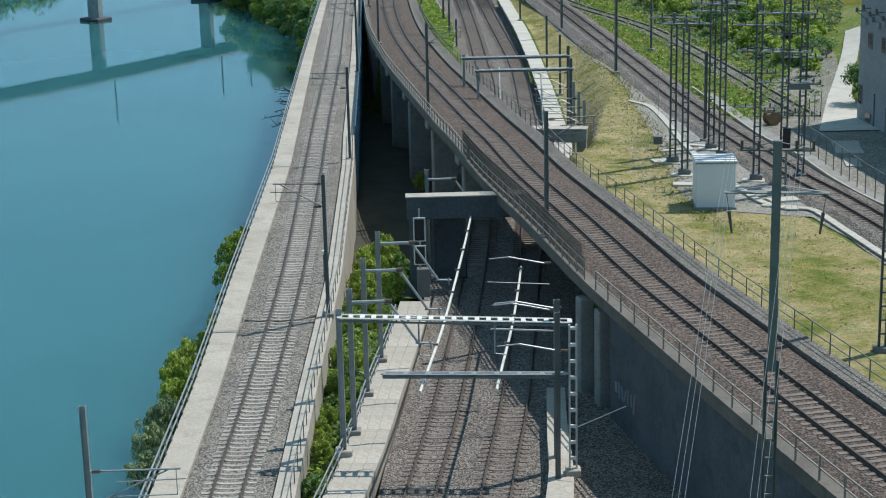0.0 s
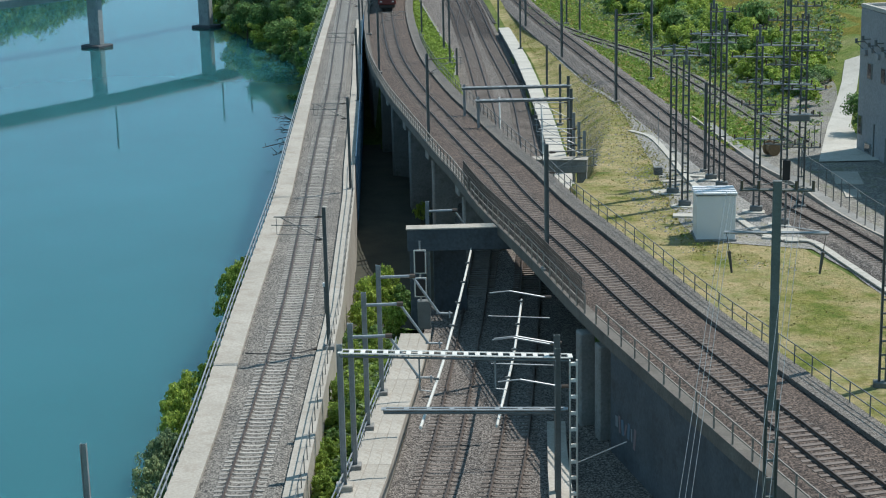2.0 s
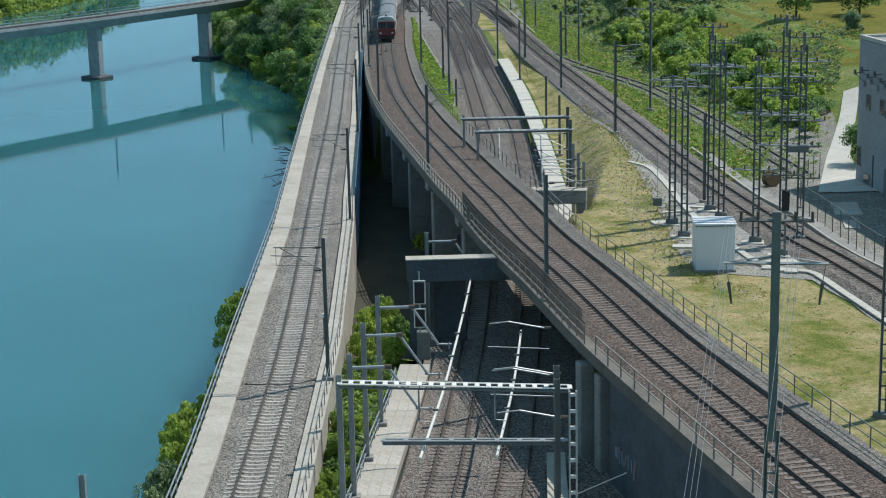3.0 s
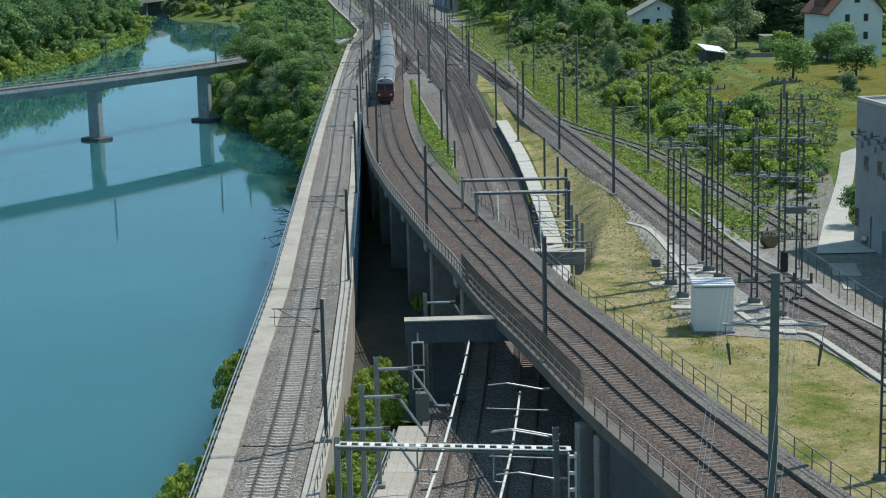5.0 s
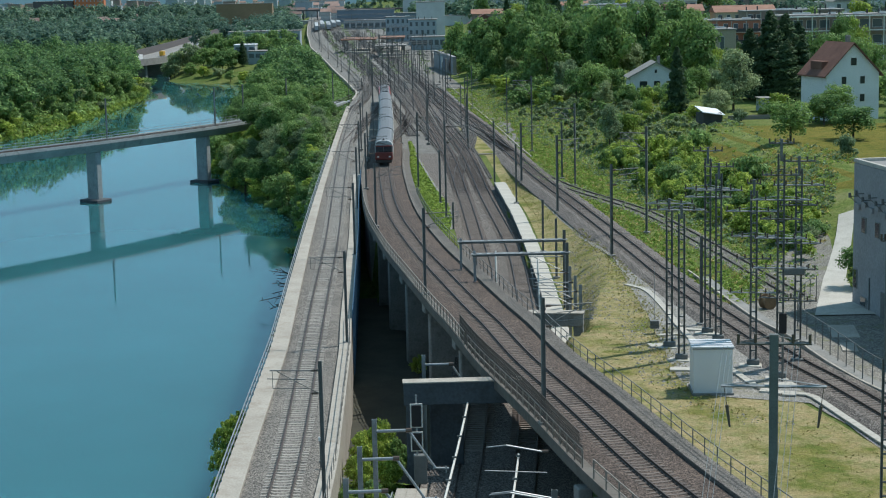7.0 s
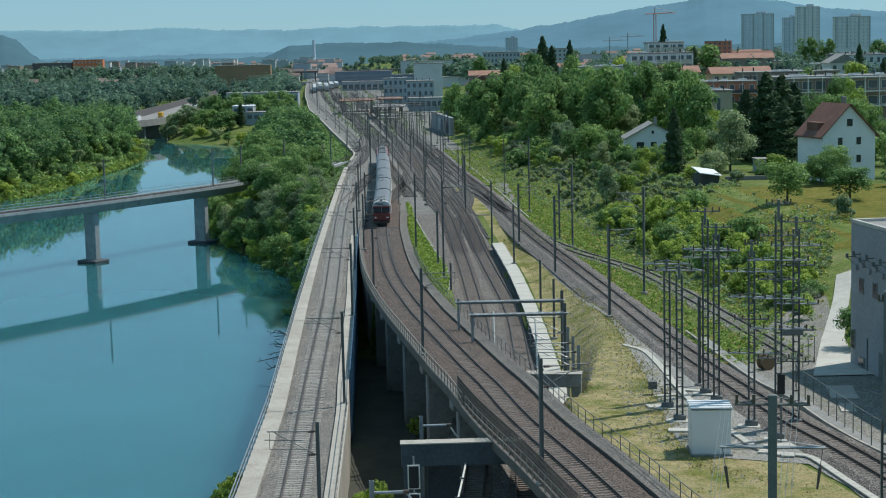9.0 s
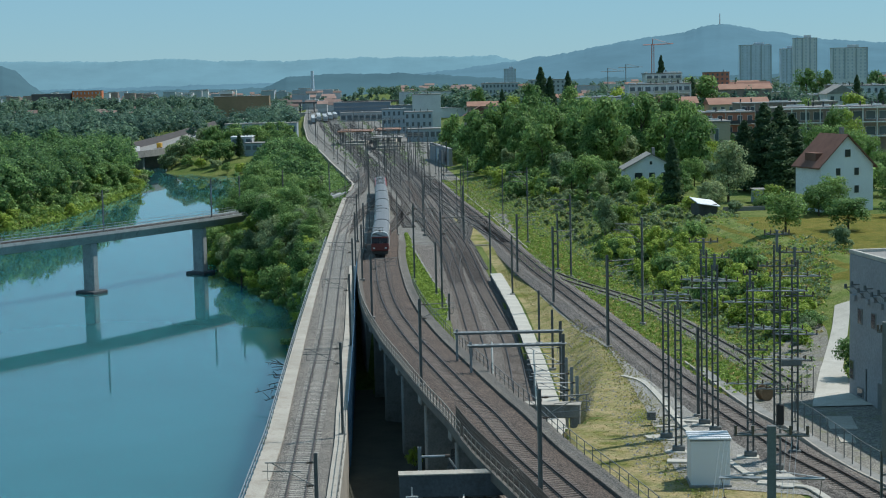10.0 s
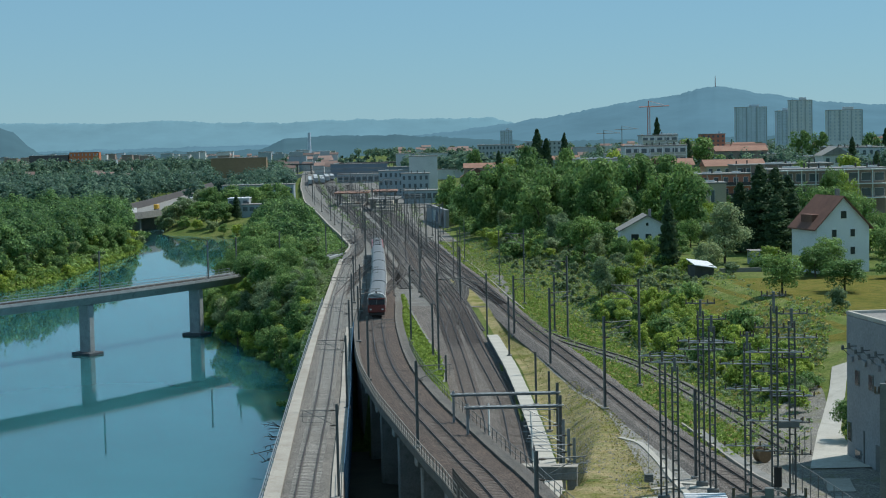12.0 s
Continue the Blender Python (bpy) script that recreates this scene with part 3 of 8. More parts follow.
# ---------- low tracks ----------
for ln, name in ((LOW_A, "low"), (LOW_B, "lower")):
    track(ln, 0, ln.length, ln.s_at_y(74), ln.s_at_y(122), "railway track in a cutting under the viaduct", SLR, SLEEPER_RUST, RAIL)
sheet("ballast_cutting", lambda y: along(TROUGH_L, y), lambda y: along(TROUGH_R, y), [float(v) for v in range(50, 296, 3)], lambda x, y: low_z(y) - 0.2, BALLAST_MIX, "grey and brown ballast in the railway cutting", "ballast")
track(RIGHT_LINE, 0, RIGHT_LINE.length, RIGHT_LINE.s_at_y(100), RIGHT_LINE.s_at_y(215), "railway track along the foot of the slope", SLR, SLEEPER_RUST, RAIL)
sweep("ballast_bank", RIGHT_LINE, [(-3.0, -0.7), (3.0, -0.7), (1.8, -0.2), (-1.8, -0.2)], 0, RIGHT_LINE.s_at_y(420), 2.0, BALLAST_MIX, thing("ballast_right", "grey ballast bed of a railway track", "ballast", kind="structure"))
sweep("ballast_bank", SIDING, [(-1.9, -0.6), (1.9, -0.6), (1.5, -0.19), (-1.5, -0.19)], 0, SIDING.length, 2.0, DUST, thing("ballast_siding", "dusty brown ballast bed of an overgrown siding", "ballast", kind="structure"))
track(SIDING, 0, SIDING.length, 0, 0, "disused rusty siding overgrown with grass", SLR, SLEEPER_YARD, RAIL)

# ---------- yard tracks ----------
def flat(y):
    return 0.0
for k, pts in enumerate(([(6.9, 262), (5.0, 300), (2.0, 352), (-1.8, 420), (-8.5, 540), (-22, 720), (-42, 960), (-80, 1500)],
                         [(2.6, 396), (-2.6, 480), (-12, 620), (-26, 800), (-60, 1250)],
                         [(12.1, 294), (9.2, 322), (5.2, 357), (1.6, 395), (-1.6, 432), (-6.0, 495), (-18, 660), (-50, 1100)],
                         [(1.4, 292), (-3.0, 350), (-8.5, 430), (-16.5, 540), (-30, 700), (-54, 960), (-90, 1500)],
                         [(-9.6, 312), (-6.5, 372), (-7.5, 440), (-13.0, 540), (-28, 740), (-60, 1150)],
                         [(-17.4, 318), (-15.6, 372), (-13.5, 430), (-16.5, 520), (-31, 700), (-66, 1120)],
                         [(3.4, 243), (2.9, 262), (4.4, 292), (6.0, 330), (4.6, 380), (0.8, 440), (-7, 560), (-22, 770)],
                         [(-23, 480), (-22, 540), (-29, 640), (-46, 860), (-78, 1250)],
                         [(-5.0, 330), (-11.0, 410), (-19.0, 520), (-33, 690), (-60, 960), (-100, 1500)],
                         [(1.4, 420), (-9.5, 560), (-24, 740), (-47, 1000)], [(-20.5, 400), (-19.5, 470), (-26, 600), (-40, 780), (-64, 1050)],
                         [(-30, 700), (-47, 900), (-66, 1150), (-92, 1520)], [(-40, 800), (-60, 1020), (-84, 1350), (-100, 1580)], [(-50, 850), (-72, 1100), (-104, 1560)], [(-27, 720), (-36, 860), (-58, 1180), (-80, 1560)])):
    yard_line = line_on(pts, low_z)
    track(yard_line, 0, yard_line.length, 0, 0, "rusty yard track among many others", SLR, SLEEPER_YARD, RAIL, curve_step=4.0)

# ---------- walls, walkways, frames and piers ----------
def block(name, cx, cy, cz, sx, sy, sz, material, parent, label="", bevel=0.04, rz=0.0):
    bm = box(bmesh.new(), 0, 0, 0, sx, sy, sz, bevel)
    o = part(name, bm, material, parent, label)
    o.matrix_basis = pose(cx, cy, cz, 0, 0, rz)
    return o

low_wall = thing("cutting_wall", "pale concrete walls and slabs lining the railway cutting", "retaining wall", kind="structure")
WALK_L = Line([(-7.2, 62, -4.8), (-4.65, 82.7, -4.8), (-3.9, 91.3, -4.8), (-2.9, 101.7, -4.8), (-2.3, 110, -4.8)])
sweep("walkway", WALK_L, [(-1.05, -2.2), (1.0, -2.2), (1.0, 0.0), (-1.05, 0.0)], 0, WALK_L.length, 2.0, CONCRETE, low_wall)
s = 2.4
slab = None
while s < WALK_L.length - 2.4:
    if slab is None:
        slab = part("slab", box(bmesh.new(), 0, 0, 0, 0.63, 4.785, 0.06, 0.006), CONCRETE, low_wall)
        slab.matrix_basis = WALK_L.frame_at(s, -0.65, 0.004)
    for k in (0.0, 0.65) if s < 2.5 else (-0.65, 0.0, 0.65):
        shared("slab", slab, low_wall, WALK_L.frame_at(s, k, 0.004 + 0.004 * math.sin(s * 9)))
    s += 4.8
WALK_R = Line([(3.2, 60, -4.8), (5.4, 78, -4.8), (5.75, 84, -4.8), (6.2, 92, -4.8)])
varied("walkway", WALK_R, lambda s: [(-0.75, -1.5), (0.9 - 0.6 * smooth(s / WALK_R.length), -1.5), (0.9 - 0.6 * smooth(s / WALK_R.length), 0), (-0.75, 0)], 0, WALK_R.length, 2.0, CONCRETE, low_wall)
STRIP = Line([(10.9, 142, low_z(142) + 0.9), (11.0, 170, low_z(170) + 0.9), (10.9, 188, low_z(188) + 0.9), (10.3, 218, low_z(218) + 0.9), (8.85, 250, low_z(250) + 0.9)])
sweep("strip", STRIP, [(-0.8, -0.25), (0.8, -2.2), (0.8, -0.03), (-0.8, -0.03)], 0, STRIP.length, 2.0, PALE, low_wall, "concrete walkway edge")
plank = None
rp = random.Random(33)
s = 1.4
while s < STRIP.length - 1.4:
    m = STRIP.frame_at(s, rp.uniform(-0.03, 0.03), 0.0) @ pose(0, 0, 0, math.degrees(math.asin(STRIP.at(s)[1].z)), rp.uniform(-0.3, 0.3), rp.uniform(-0.6, 0.6))
    if plank is None:
        plank = part("slab", box(bmesh.new(), 0, 0, 0, 1.66, 2.794, 0.07, 0.004), PALE, low_wall, "pale walkway slab")
        plank.matrix_basis = m
    else:
        shared("slab", plank, low_wall, m)
    s += 2.8
sweep("strip_wall", STRIP, [(-0.72, -2.2), (0.0, -2.2), (0.0, -0.26), (-0.72, -0.26)], 0, STRIP.length, 2.0, CONCRETE_DARK, low_wall, "dark concrete wall under the walkway")
GRASS_EDGE = Line([(-0.2, 187, -0.3), (1.3, 203, -0.35), (1.1, 220, -0.4), (-1.0, 249, -0.4), (-3.7, 288, -0.4), (-5.4, 316, -0.4)])
sweep("kerb", GRASS_EDGE, [(-0.12, -4), (0.12, -4), (0.12, 0.12), (-0.12, 0.12)], 0, GRASS_EDGE.length, 3.0, CONCRETE_OLD, low_wall)

BLUE = surf("blue_painted_panel", (0.045, 0.11, 0.19), (0.07, 0.15, 0.24), 0.5, 6.0, 0.6, bump=0.1)
blue = thing("barrier_wall", "blue-painted steel barrier along the river line's wall", "barrier", kind="structure")
s = RL.s_at_y(160)
first = None
while s < RL.s_at_y(262):
    m = RL.frame_at(s, r_of(RL, s) + 0.1, 0.0)
    if first is None:
        bm = bmesh.new()
        box(bm, 0, 0, -2.4, 0.08, 2.44, 6.4, 0.01)
        for k in (-0.8, 0.0, 0.8):
            box(bm, 0.06, k, -2.4, 0.06, 0.1, 6.3)
        first = part("panel", bm, BLUE, blue)
        first.matrix_basis = m
    else:
        shared("panel", first, blue, m)
    s += 2.5

pier_shape = None
for y in (135.5, 151.5, 168.0, 184.5, 199.0):
    s = CL.s_at_y(y)
    m = CL.frame_at(s, -1.2, -5.9)
    if pier_shape is None:
        bm = bmesh.new()
        box(bm, 0, 0, 0, 3.2, 1.25, 9.6, 0.12)
        box(bm, 0.1, 0, 4.4, 4.4, 1.7, 0.8, 0.1)
        pier_shape = part("pier", bm, CONCRETE_OLD, via, "grey concrete pier")
        pier_shape.matrix_basis = m
    else:
        shared("pier", pier_shape, via, m)
# The deck's shade is painted into this wall's darker concrete.
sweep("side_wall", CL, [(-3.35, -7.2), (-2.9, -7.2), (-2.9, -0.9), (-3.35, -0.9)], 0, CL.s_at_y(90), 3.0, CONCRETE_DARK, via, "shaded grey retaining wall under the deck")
sweep("side_wall", CL, [(3.3, -7.2), (3.7, -7.2), (3.7, -0.9), (3.3, -0.9)], 0, CL.s_at_y(128), 3.0, CONCRETE_OLD, via)
sweep("abutment", CL, [(-3.3, -8), (4.0, -8), (4.0, -0.9), (-3.3, -0.9)], CL.s_at_y(207), CL.s_at_y(250), 3.0, CONCRETE_OLD, via)
sweep("abutment", CL, [(3.6, -6), (4.1, -6), (4.1, -0.3), (3.6, -0.3)], CL.s_at_y(142), CL.s_at_y(207), 3.0, CONCRETE_OLD, via)
s = CL.s_at_y(92)
for ds, wide in ((0, 1.0), (2.6, 0.9)):
    o = block("pillar", 0, 0, 0, wide, 1.0, 6.6, CONCRETE_OLD, via, "", 0.08)
    o.matrix_basis = CL.frame_at(s + ds, -3.0 - ds * 0.15, -4.5)
fr = thing("portal_frame", "grey concrete frame spanning the cutting beside the viaduct", "concrete frame")
# Beam front and pillars hold their shade in the dark concrete colour.
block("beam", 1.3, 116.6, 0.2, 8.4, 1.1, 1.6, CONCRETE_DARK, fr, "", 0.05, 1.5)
# Paler layer on top paints the sunlight the beam's upper face catches.
block("capping", 1.3, 116.6, 1.03, 8.5, 1.2, 0.08, CONCRETE, fr, "thin pale top layer, sunlight painted in its colour", 0.0, 1.5)
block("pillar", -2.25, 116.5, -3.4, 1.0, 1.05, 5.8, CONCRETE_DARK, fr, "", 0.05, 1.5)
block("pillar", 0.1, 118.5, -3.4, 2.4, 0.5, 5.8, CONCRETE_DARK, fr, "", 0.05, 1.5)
fr2 = thing("portal_frame", "grey concrete frame beside the white walkway", "concrete frame")
block("beam", 9.4, 140.8, 0.45, 5.0, 1.3, 1.1, CONCRETE_OLD, fr2, "", 0.05, -8)
# Sunlit upper face again done as a thin paler layer.
block("capping", 9.4, 140.8, 1.03, 5.1, 1.4, 0.08, CONCRETE, fr2, "thin pale top layer, sunlight painted in its colour", 0.0, -8)
block("pillar", 11.45, 140.6, -2.4, 0.8, 1.2, 4.7, CONCRETE_OLD, fr2, "", 0.05, -8)
block("pillar", 8.6, 141.0, -2.4, 0.7, 1.2, 4.7, CONCRETE_OLD, fr2, "", 0.05, -8)

# ---------- railings ----------
RAILING = surf("weathered_railing", (0.22, 0.20, 0.17), (0.33, 0.30, 0.26), 2.0, 20.0, 0.6, 0.3, bump=0.1)
def railing(line, off, s0, s1, gap, height, material, label, rails=(1.0, 0.5), up=0.0, r=0.022, post_w=0.05, offs=None):
    t = thing("railing", label, "railing", kind="structure")
    f = offs if offs else (lambda s: off)
    n = int((s1 - s0) / gap)
    bm = bmesh.new()
    box(bm, 0, 0, height / 2, post_w, post_w, height)
    base = part("post", bm, material, t)
    base.matrix_basis = line.frame_at(s0, f(s0), up)
    for i in range(1, n + 1):
        shared("post", base, t, line.frame_at(s0 + i * gap, f(s0 + i * gap), up))
    for k in rails:
        varied("rail", line, lambda s: [(f(s) - r, up + height * k - r), (f(s) + r, up + height * k - r), (f(s) + r, up + height * k + r), (f(s) - r, up + height * k + r)], s0, s0 + n * gap, 2.0, material, t)
    return t
railing(CL, -3.5, CL.s_at_y(60), CL.s_at_y(94), 2.2, 1.1, RAILING, "weathered steel railing on the viaduct's edge", up=-0.05, r=0.03, post_w=0.07)
railing(CL, -3.5, CL.s_at_y(94) + 0.3, CL.s_at_y(128), 1.65, 1.1, RAILING, "weathered steel railing below a wire screen", up=-0.05, r=0.03, post_w=0.07)
railing(CL, -3.5, CL.s_at_y(128) + 0.3, CL.s_at_y(246), 1.5, 1.05, RAILING, "pale steel railing on the curving viaduct's edge", rails=(1.0, 0.55, 0.12), up=-0.05, r=0.03, post_w=0.08)
railing(CL, 4.0, CL.s_at_y(62), CL.s_at_y(236), 2.1, 1.1, STEEL_DARK, "dark thin steel railing beside the ballast", up=-0.05, r=0.022, post_w=0.05)
railing(RL, 0, RL.s_at_y(66), RL.s_at_y(300), 2.0, 1.05, STEEL, "pale steel railing along the river edge", rails=(1.0, 0.5), r=0.035, post_w=0.06, offs=lambda s: l_of(RL, s) + 0.06)
railing(RL, 0, RL.s_at_y(66), RL.s_at_y(158), 2.0, 1.0, STEEL_DARK, "slim steel railing on the river line's inner wall", rails=(1.0,), r=0.025, post_w=0.05, offs=lambda s: r_of(RL, s) - 0.15)
railing(WALK_L, -0.95, 1, WALK_L.length - 4, 1.6, 1.0, STEEL, "galvanised railing on the cutting's walkway", rails=(1.0, 0.5), r=0.03, post_w=0.05)

# wire screen on the viaduct
SCREEN_WIRE = surf("dark_wire", (0.07, 0.062, 0.055), (0.11, 0.10, 0.09), 3.0, 20.0, 0.7, 0.3, bump=0.0)
scr = thing("wire_screen", "dark wire mesh screen above the cutting on the viaduct", "screen", kind="structure")
s0, s1 = CL.s_at_y(94.5), CL.s_at_y(131)
bm = bmesh.new()
s = s0
while s < s1:
    bar(bm, CL.point(s, -3.42, 0.0), CL.point(s, -3.42, 1.85 if s > s0 + 0.6 else 1.2), 0.011, 3)
    s += 0.09
tagged(part("wire_mesh", bm, SCREEN_WIRE, scr), kind="stuff")
for up in (0.3, 0.75, 1.2, 1.55, 1.86):
    sweep("wire", CL, [(-3.44, up - 0.014), (-3.40, up - 0.014), (-3.40, up + 0.014), (-3.44, up + 0.014)], s0, s1, 2.0, SCREEN_WIRE, scr)

# ---------- masts ----------
def hbeam(bm, x, y, z0, z1, w=0.24, d=0.24):
    h, c = z1 - z0, (z0 + z1) / 2
    box(bm, x - w / 2 + 0.012, y, c, 0.024, d, h)
    box(bm, x + w / 2 - 0.012, y, c, 0.024, d, h)
    box(bm, x, y, c, w - 0.05, 0.03, h)

def contact_arm(t, height, length, material):
    """Hinged bracket with its stay, strut and insulators."""
    bm = bmesh.new()
    bar(bm, (0.1, 0, height - 0.6), (length, 0, height - 0.55), 0.045)
    bar(bm, (length * 0.3, 0.12, height - 1.15), (length * 1.05, 0.12, height - 1.05), 0.03)
    part("arm", bm, material, t)
    bm = bmesh.new()
    bar(bm, (0.1, 0, height - 2.1), (length * 0.86, 0, height - 0.6), 0.035)
    part("strut", bm, material, t)
    bm = bmesh.new()
    bar(bm, (length * 0.25, 0, height - 1.75), (length * 0.95, 0, height - 1.7), 0.028)
    bar(bm, (length * 0.95, 0, height - 1.7), (length * 0.95, 0, height - 0.58), 0.02)
    part("steady_arm", bm, material, t)
    for z in (height - 0.6, height - 2.1):
        bm = bmesh.new()
        bar(bm, (0.2, 0, z), (0.62, 0, z), 0.05, 6)
        for k in range(4):
            bar(bm, (0.22 + 0.09 * k, 0, z), (0.26 + 0.09 * k, 0, z), 0.10, 8)
        part("insulator", bm, INSULATOR, t)

INSULATOR = plain("brown_porcelain", (0.10, 0.07, 0.05), 0.3)
def catenary_mast(height, arm, material, label, arm_material=None, w=0.24):
    t = thing("catenary_mast", label, "mast", group="catenary masts")
    bm = bmesh.new()
    hbeam(bm, 0, 0, 0, height, w, w)
    part("pole", bm, material, t)
    part("base_plate", box(bmesh.new(), 0, 0, 0.1, 0.7, 0.7, 0.35, 0.03), CONCRETE_OLD, t, "concrete footing")
    if arm:
        contact_arm(t, height, arm, arm_material or material)
    return t

def place(proto, m):
    return copy_thing(proto, m)

MAST_GREY = surf("grey_mast_paint", (0.15, 0.155, 0.15), (0.22, 0.225, 0.215), 0.8, 15.0, 0.6, 0.2, bump=0.05)
MAST_DK = catenary_mast(9.4, 3.2, STEEL_DARK, "dark steel catenary mast with a bracket arm", MAST_GREY)
MAST_DK.matrix_basis = RL.frame_at(RL.s_at_y(105), 3.1, -0.05) @ pose(0, 0, 0, 0, 0, 180)
MAST_PLAIN = catenary_mast(8.5, 0, STEEL_DARK, "dark plain steel mast beside the tracks")
MAST_PLAIN.matrix_basis = RIGHT_LINE.frame_at(RIGHT_LINE.s_at_y(252), 3.4, -0.5)
for y, off, turn in ((149, 3.2, 180), (192, 3.0, 180), (226, 2.9, 180), (262, 3.0, 180), (302, 3.0, 180)):
    place(MAST_DK, RL.frame_at(RL.s_at_y(y), off, -0.2) @ Matrix.LocRotScale((0, 0, 0), Euler((0, 0, radians(turn))), (1, 1, 0.9)))
for y, off, turn, k in ((104.2, -3.25, 0, 0.86), (150.5, -3.2, 0, 0.84), (198, -3.0, 0, 0.8), (240, -2.9, 0, 0.85), (285, -2.9, 0, 0.85)):
    place(MAST_DK, CL.frame_at(CL.s_at_y(y), off, -0.1) @ Matrix.LocRotScale((0, 0, 0), Euler((0, 0, radians(turn))), (1, 1, k)))
for x, y, h, turn in ((18.2, 179, 9.7, 20), (15.1, 217, 9.8, 20), (23.9, 195, 12.3, 160), (19.5, 243, 11.8, 160), (16.2, 295, 13.0, 170), (12.2, 252, 8.9, 20), (8.2, 253, 10.0, 170),
                      (5.1, 298, 9.8, 170), (-3.1, 242, 11.0, 0), (0.7, 209.5, 12.0, 0), (0.0, 226, 6.9, 10), (10.4, 230, 7.9, 180), (11.8, 194.4, 5.9, 180), (12.3, 179.5, 6.2, 180), (22.0, 141.7, 7.4, 0), (1.5, 203, 5.9, 0)):
    z = ground_z(x, y)
    place(MAST_DK if h > 8.8 else MAST_PLAIN, Matrix.LocRotScale((x, y, z), Euler((0, 0, radians(turn))), (1, 1, (h + 0.3) / (9.4 if h > 8.8 else 8.5))))
MAST_FAR = catenary_mast(9.2, 2.8, MAST_GREY, "slim grey catenary mast in the railway yard", w=0.17)
MAST_FAR.matrix_basis = LOW_A.frame_at(LOW_A.s_at_y(312), -2.4, -0.4)
MAST_FAR2 = catenary_mast(8.6, 0, MAST_GREY, "slim plain grey mast in the railway yard", w=0.17)
MAST_FAR2.matrix_basis = LOW_B.frame_at(LOW_B.s_at_y(322), 2.4, -0.4)
# yard masts in rows
rng = random.Random(5)
for ln, off, y0, gap, n in ((RIGHT_LINE, 3.3, 330, 38, 16), (RIGHT_LINE, -3.2, 345, 42, 14), (LOW_B, 2.6, 345, 34, 16), (LOW_A, -2.4, 320, 36, 16), (CL, 2.6, 318, 40, 14), (RL, 3.1, 345, 36, 14), (RL, -3.0, 430, 40, 12), (CL, -2.7, 330, 44, 12), (LOW_B, 5.4, 362, 47, 12), (RIGHT_LINE, -6.5, 352, 33, 12), (LOW_A, 2.2, 338, 37, 13), (RL, 6.2, 402, 41, 11)):
    for i in range(n):
        y = y0 + gap * i + rng.uniform(-6, 6)
        m = ln.frame_at(ln.s_at_y(y), off + rng.uniform(-0.4, 0.4), -0.4)
        if i % 5 in (1, 3):
            continue
        place(MAST_FAR if rng.random() < 0.5 else MAST_FAR2, m @ Matrix.LocRotScale((0, 0, 0), Euler((0, 0, radians(180 if off > 0 else 0))), (1, 1, rng.uniform(0.95, 1.3))))

# masts in the cutting with pale arms
def bar_bracket(t, height):
    """Stout tube from the mast, a strut slanting down from its end, and the clamp that holds the conductor bar."""
    bm = bmesh.new()
    bar(bm, (0.1, 0, height - 0.75), (2.1, 0, height - 0.72), 0.10, 8)
    part("tube", bm, STEEL, t)
    bm = bmesh.new()
    bar(bm, (2.0, 0, height - 0.70), (3.55, 0, height - 3.05), 0.075, 8)
    part("strut", bm, STEEL, t)
    bm = bmesh.new()
    bar(bm, (3.4, 0, height - 3.05), (4.35, 0, height - 3.08), 0.06, 6)
    bar(bm, (4.2, 0, height - 3.35), (4.2, 0, height - 2.95), 0.05, 6)
    part("clamp_arm", bm, STEEL, t)
    bm = bmesh.new()
    bar(bm, (1.85, 0, height - 0.72), (2.2, 0, height - 0.72), 0.14, 8)
    part("insulator", bm, INSULATOR, t)
MAST_GV = catenary_mast(8.1, 0, STEEL, "galvanised mast with a tubular bracket holding a conductor bar", w=0.28)
bar_bracket(MAST_GV, 8.1)
MAST_GV.matrix_basis = pose(-5.25, 85.3, -4.8, 0, 0, 0)
place(MAST_GV, pose(-4.8, 91.4, -4.8, 0, 0, 0))
place(MAST_GV, pose(-4.2, 97.4, -4.8, 0, 0, 0))
place(MAST_GV, pose(-1.5, 122.0, -6.4, 0, 0, 0))

def lattice_beam(t, a, b, size, material, gap=0.75):
    """A truss of two chords a side with rungs between them."""
    a, b = Vector(a), Vector(b)
    bm = bmesh.new()
    side = Vector((0, size / 2, 0))
    for k in (-1, 1):
        bar(bm, a + side * k, b + side * k, 0.05, 4)
    n = int((b - a).length / gap)
    for i in range(n + 1):
        q = a.lerp(b, i / n)
        box(bm, q.x, q.y, q.z, 0.24, size, 0.05)
    part("truss", bm, material, t)
    bm = bmesh.new()
    bar(bm, a - side - Vector((0, 0, 0.16)), b - side - Vector((0, 0, 0.16)), 0.06, 4)
    bar(bm, a + side - Vector((0, 0, 0.16)), b + side - Vector((0, 0, 0.16)), 0.06, 4)
    for i in range(n):
        bar(bm, a.lerp(b, i / n) - side, a.lerp(b, i / n) - side - Vector((0, 0, 0.16)), 0.03, 4)
    part("lower_truss", bm, STEEL_DARK, t)

def dropper(t, x, y, z, length):
    bm = bmesh.new()
    bar(bm, (x, y, z), (x, y, z - length), 0.05, 6)
    bar(bm, (x, y, z - length), (x + 0.55, y, z - length - 0.08), 0.03, 6)
    part("hanger", bm, STEEL, t)

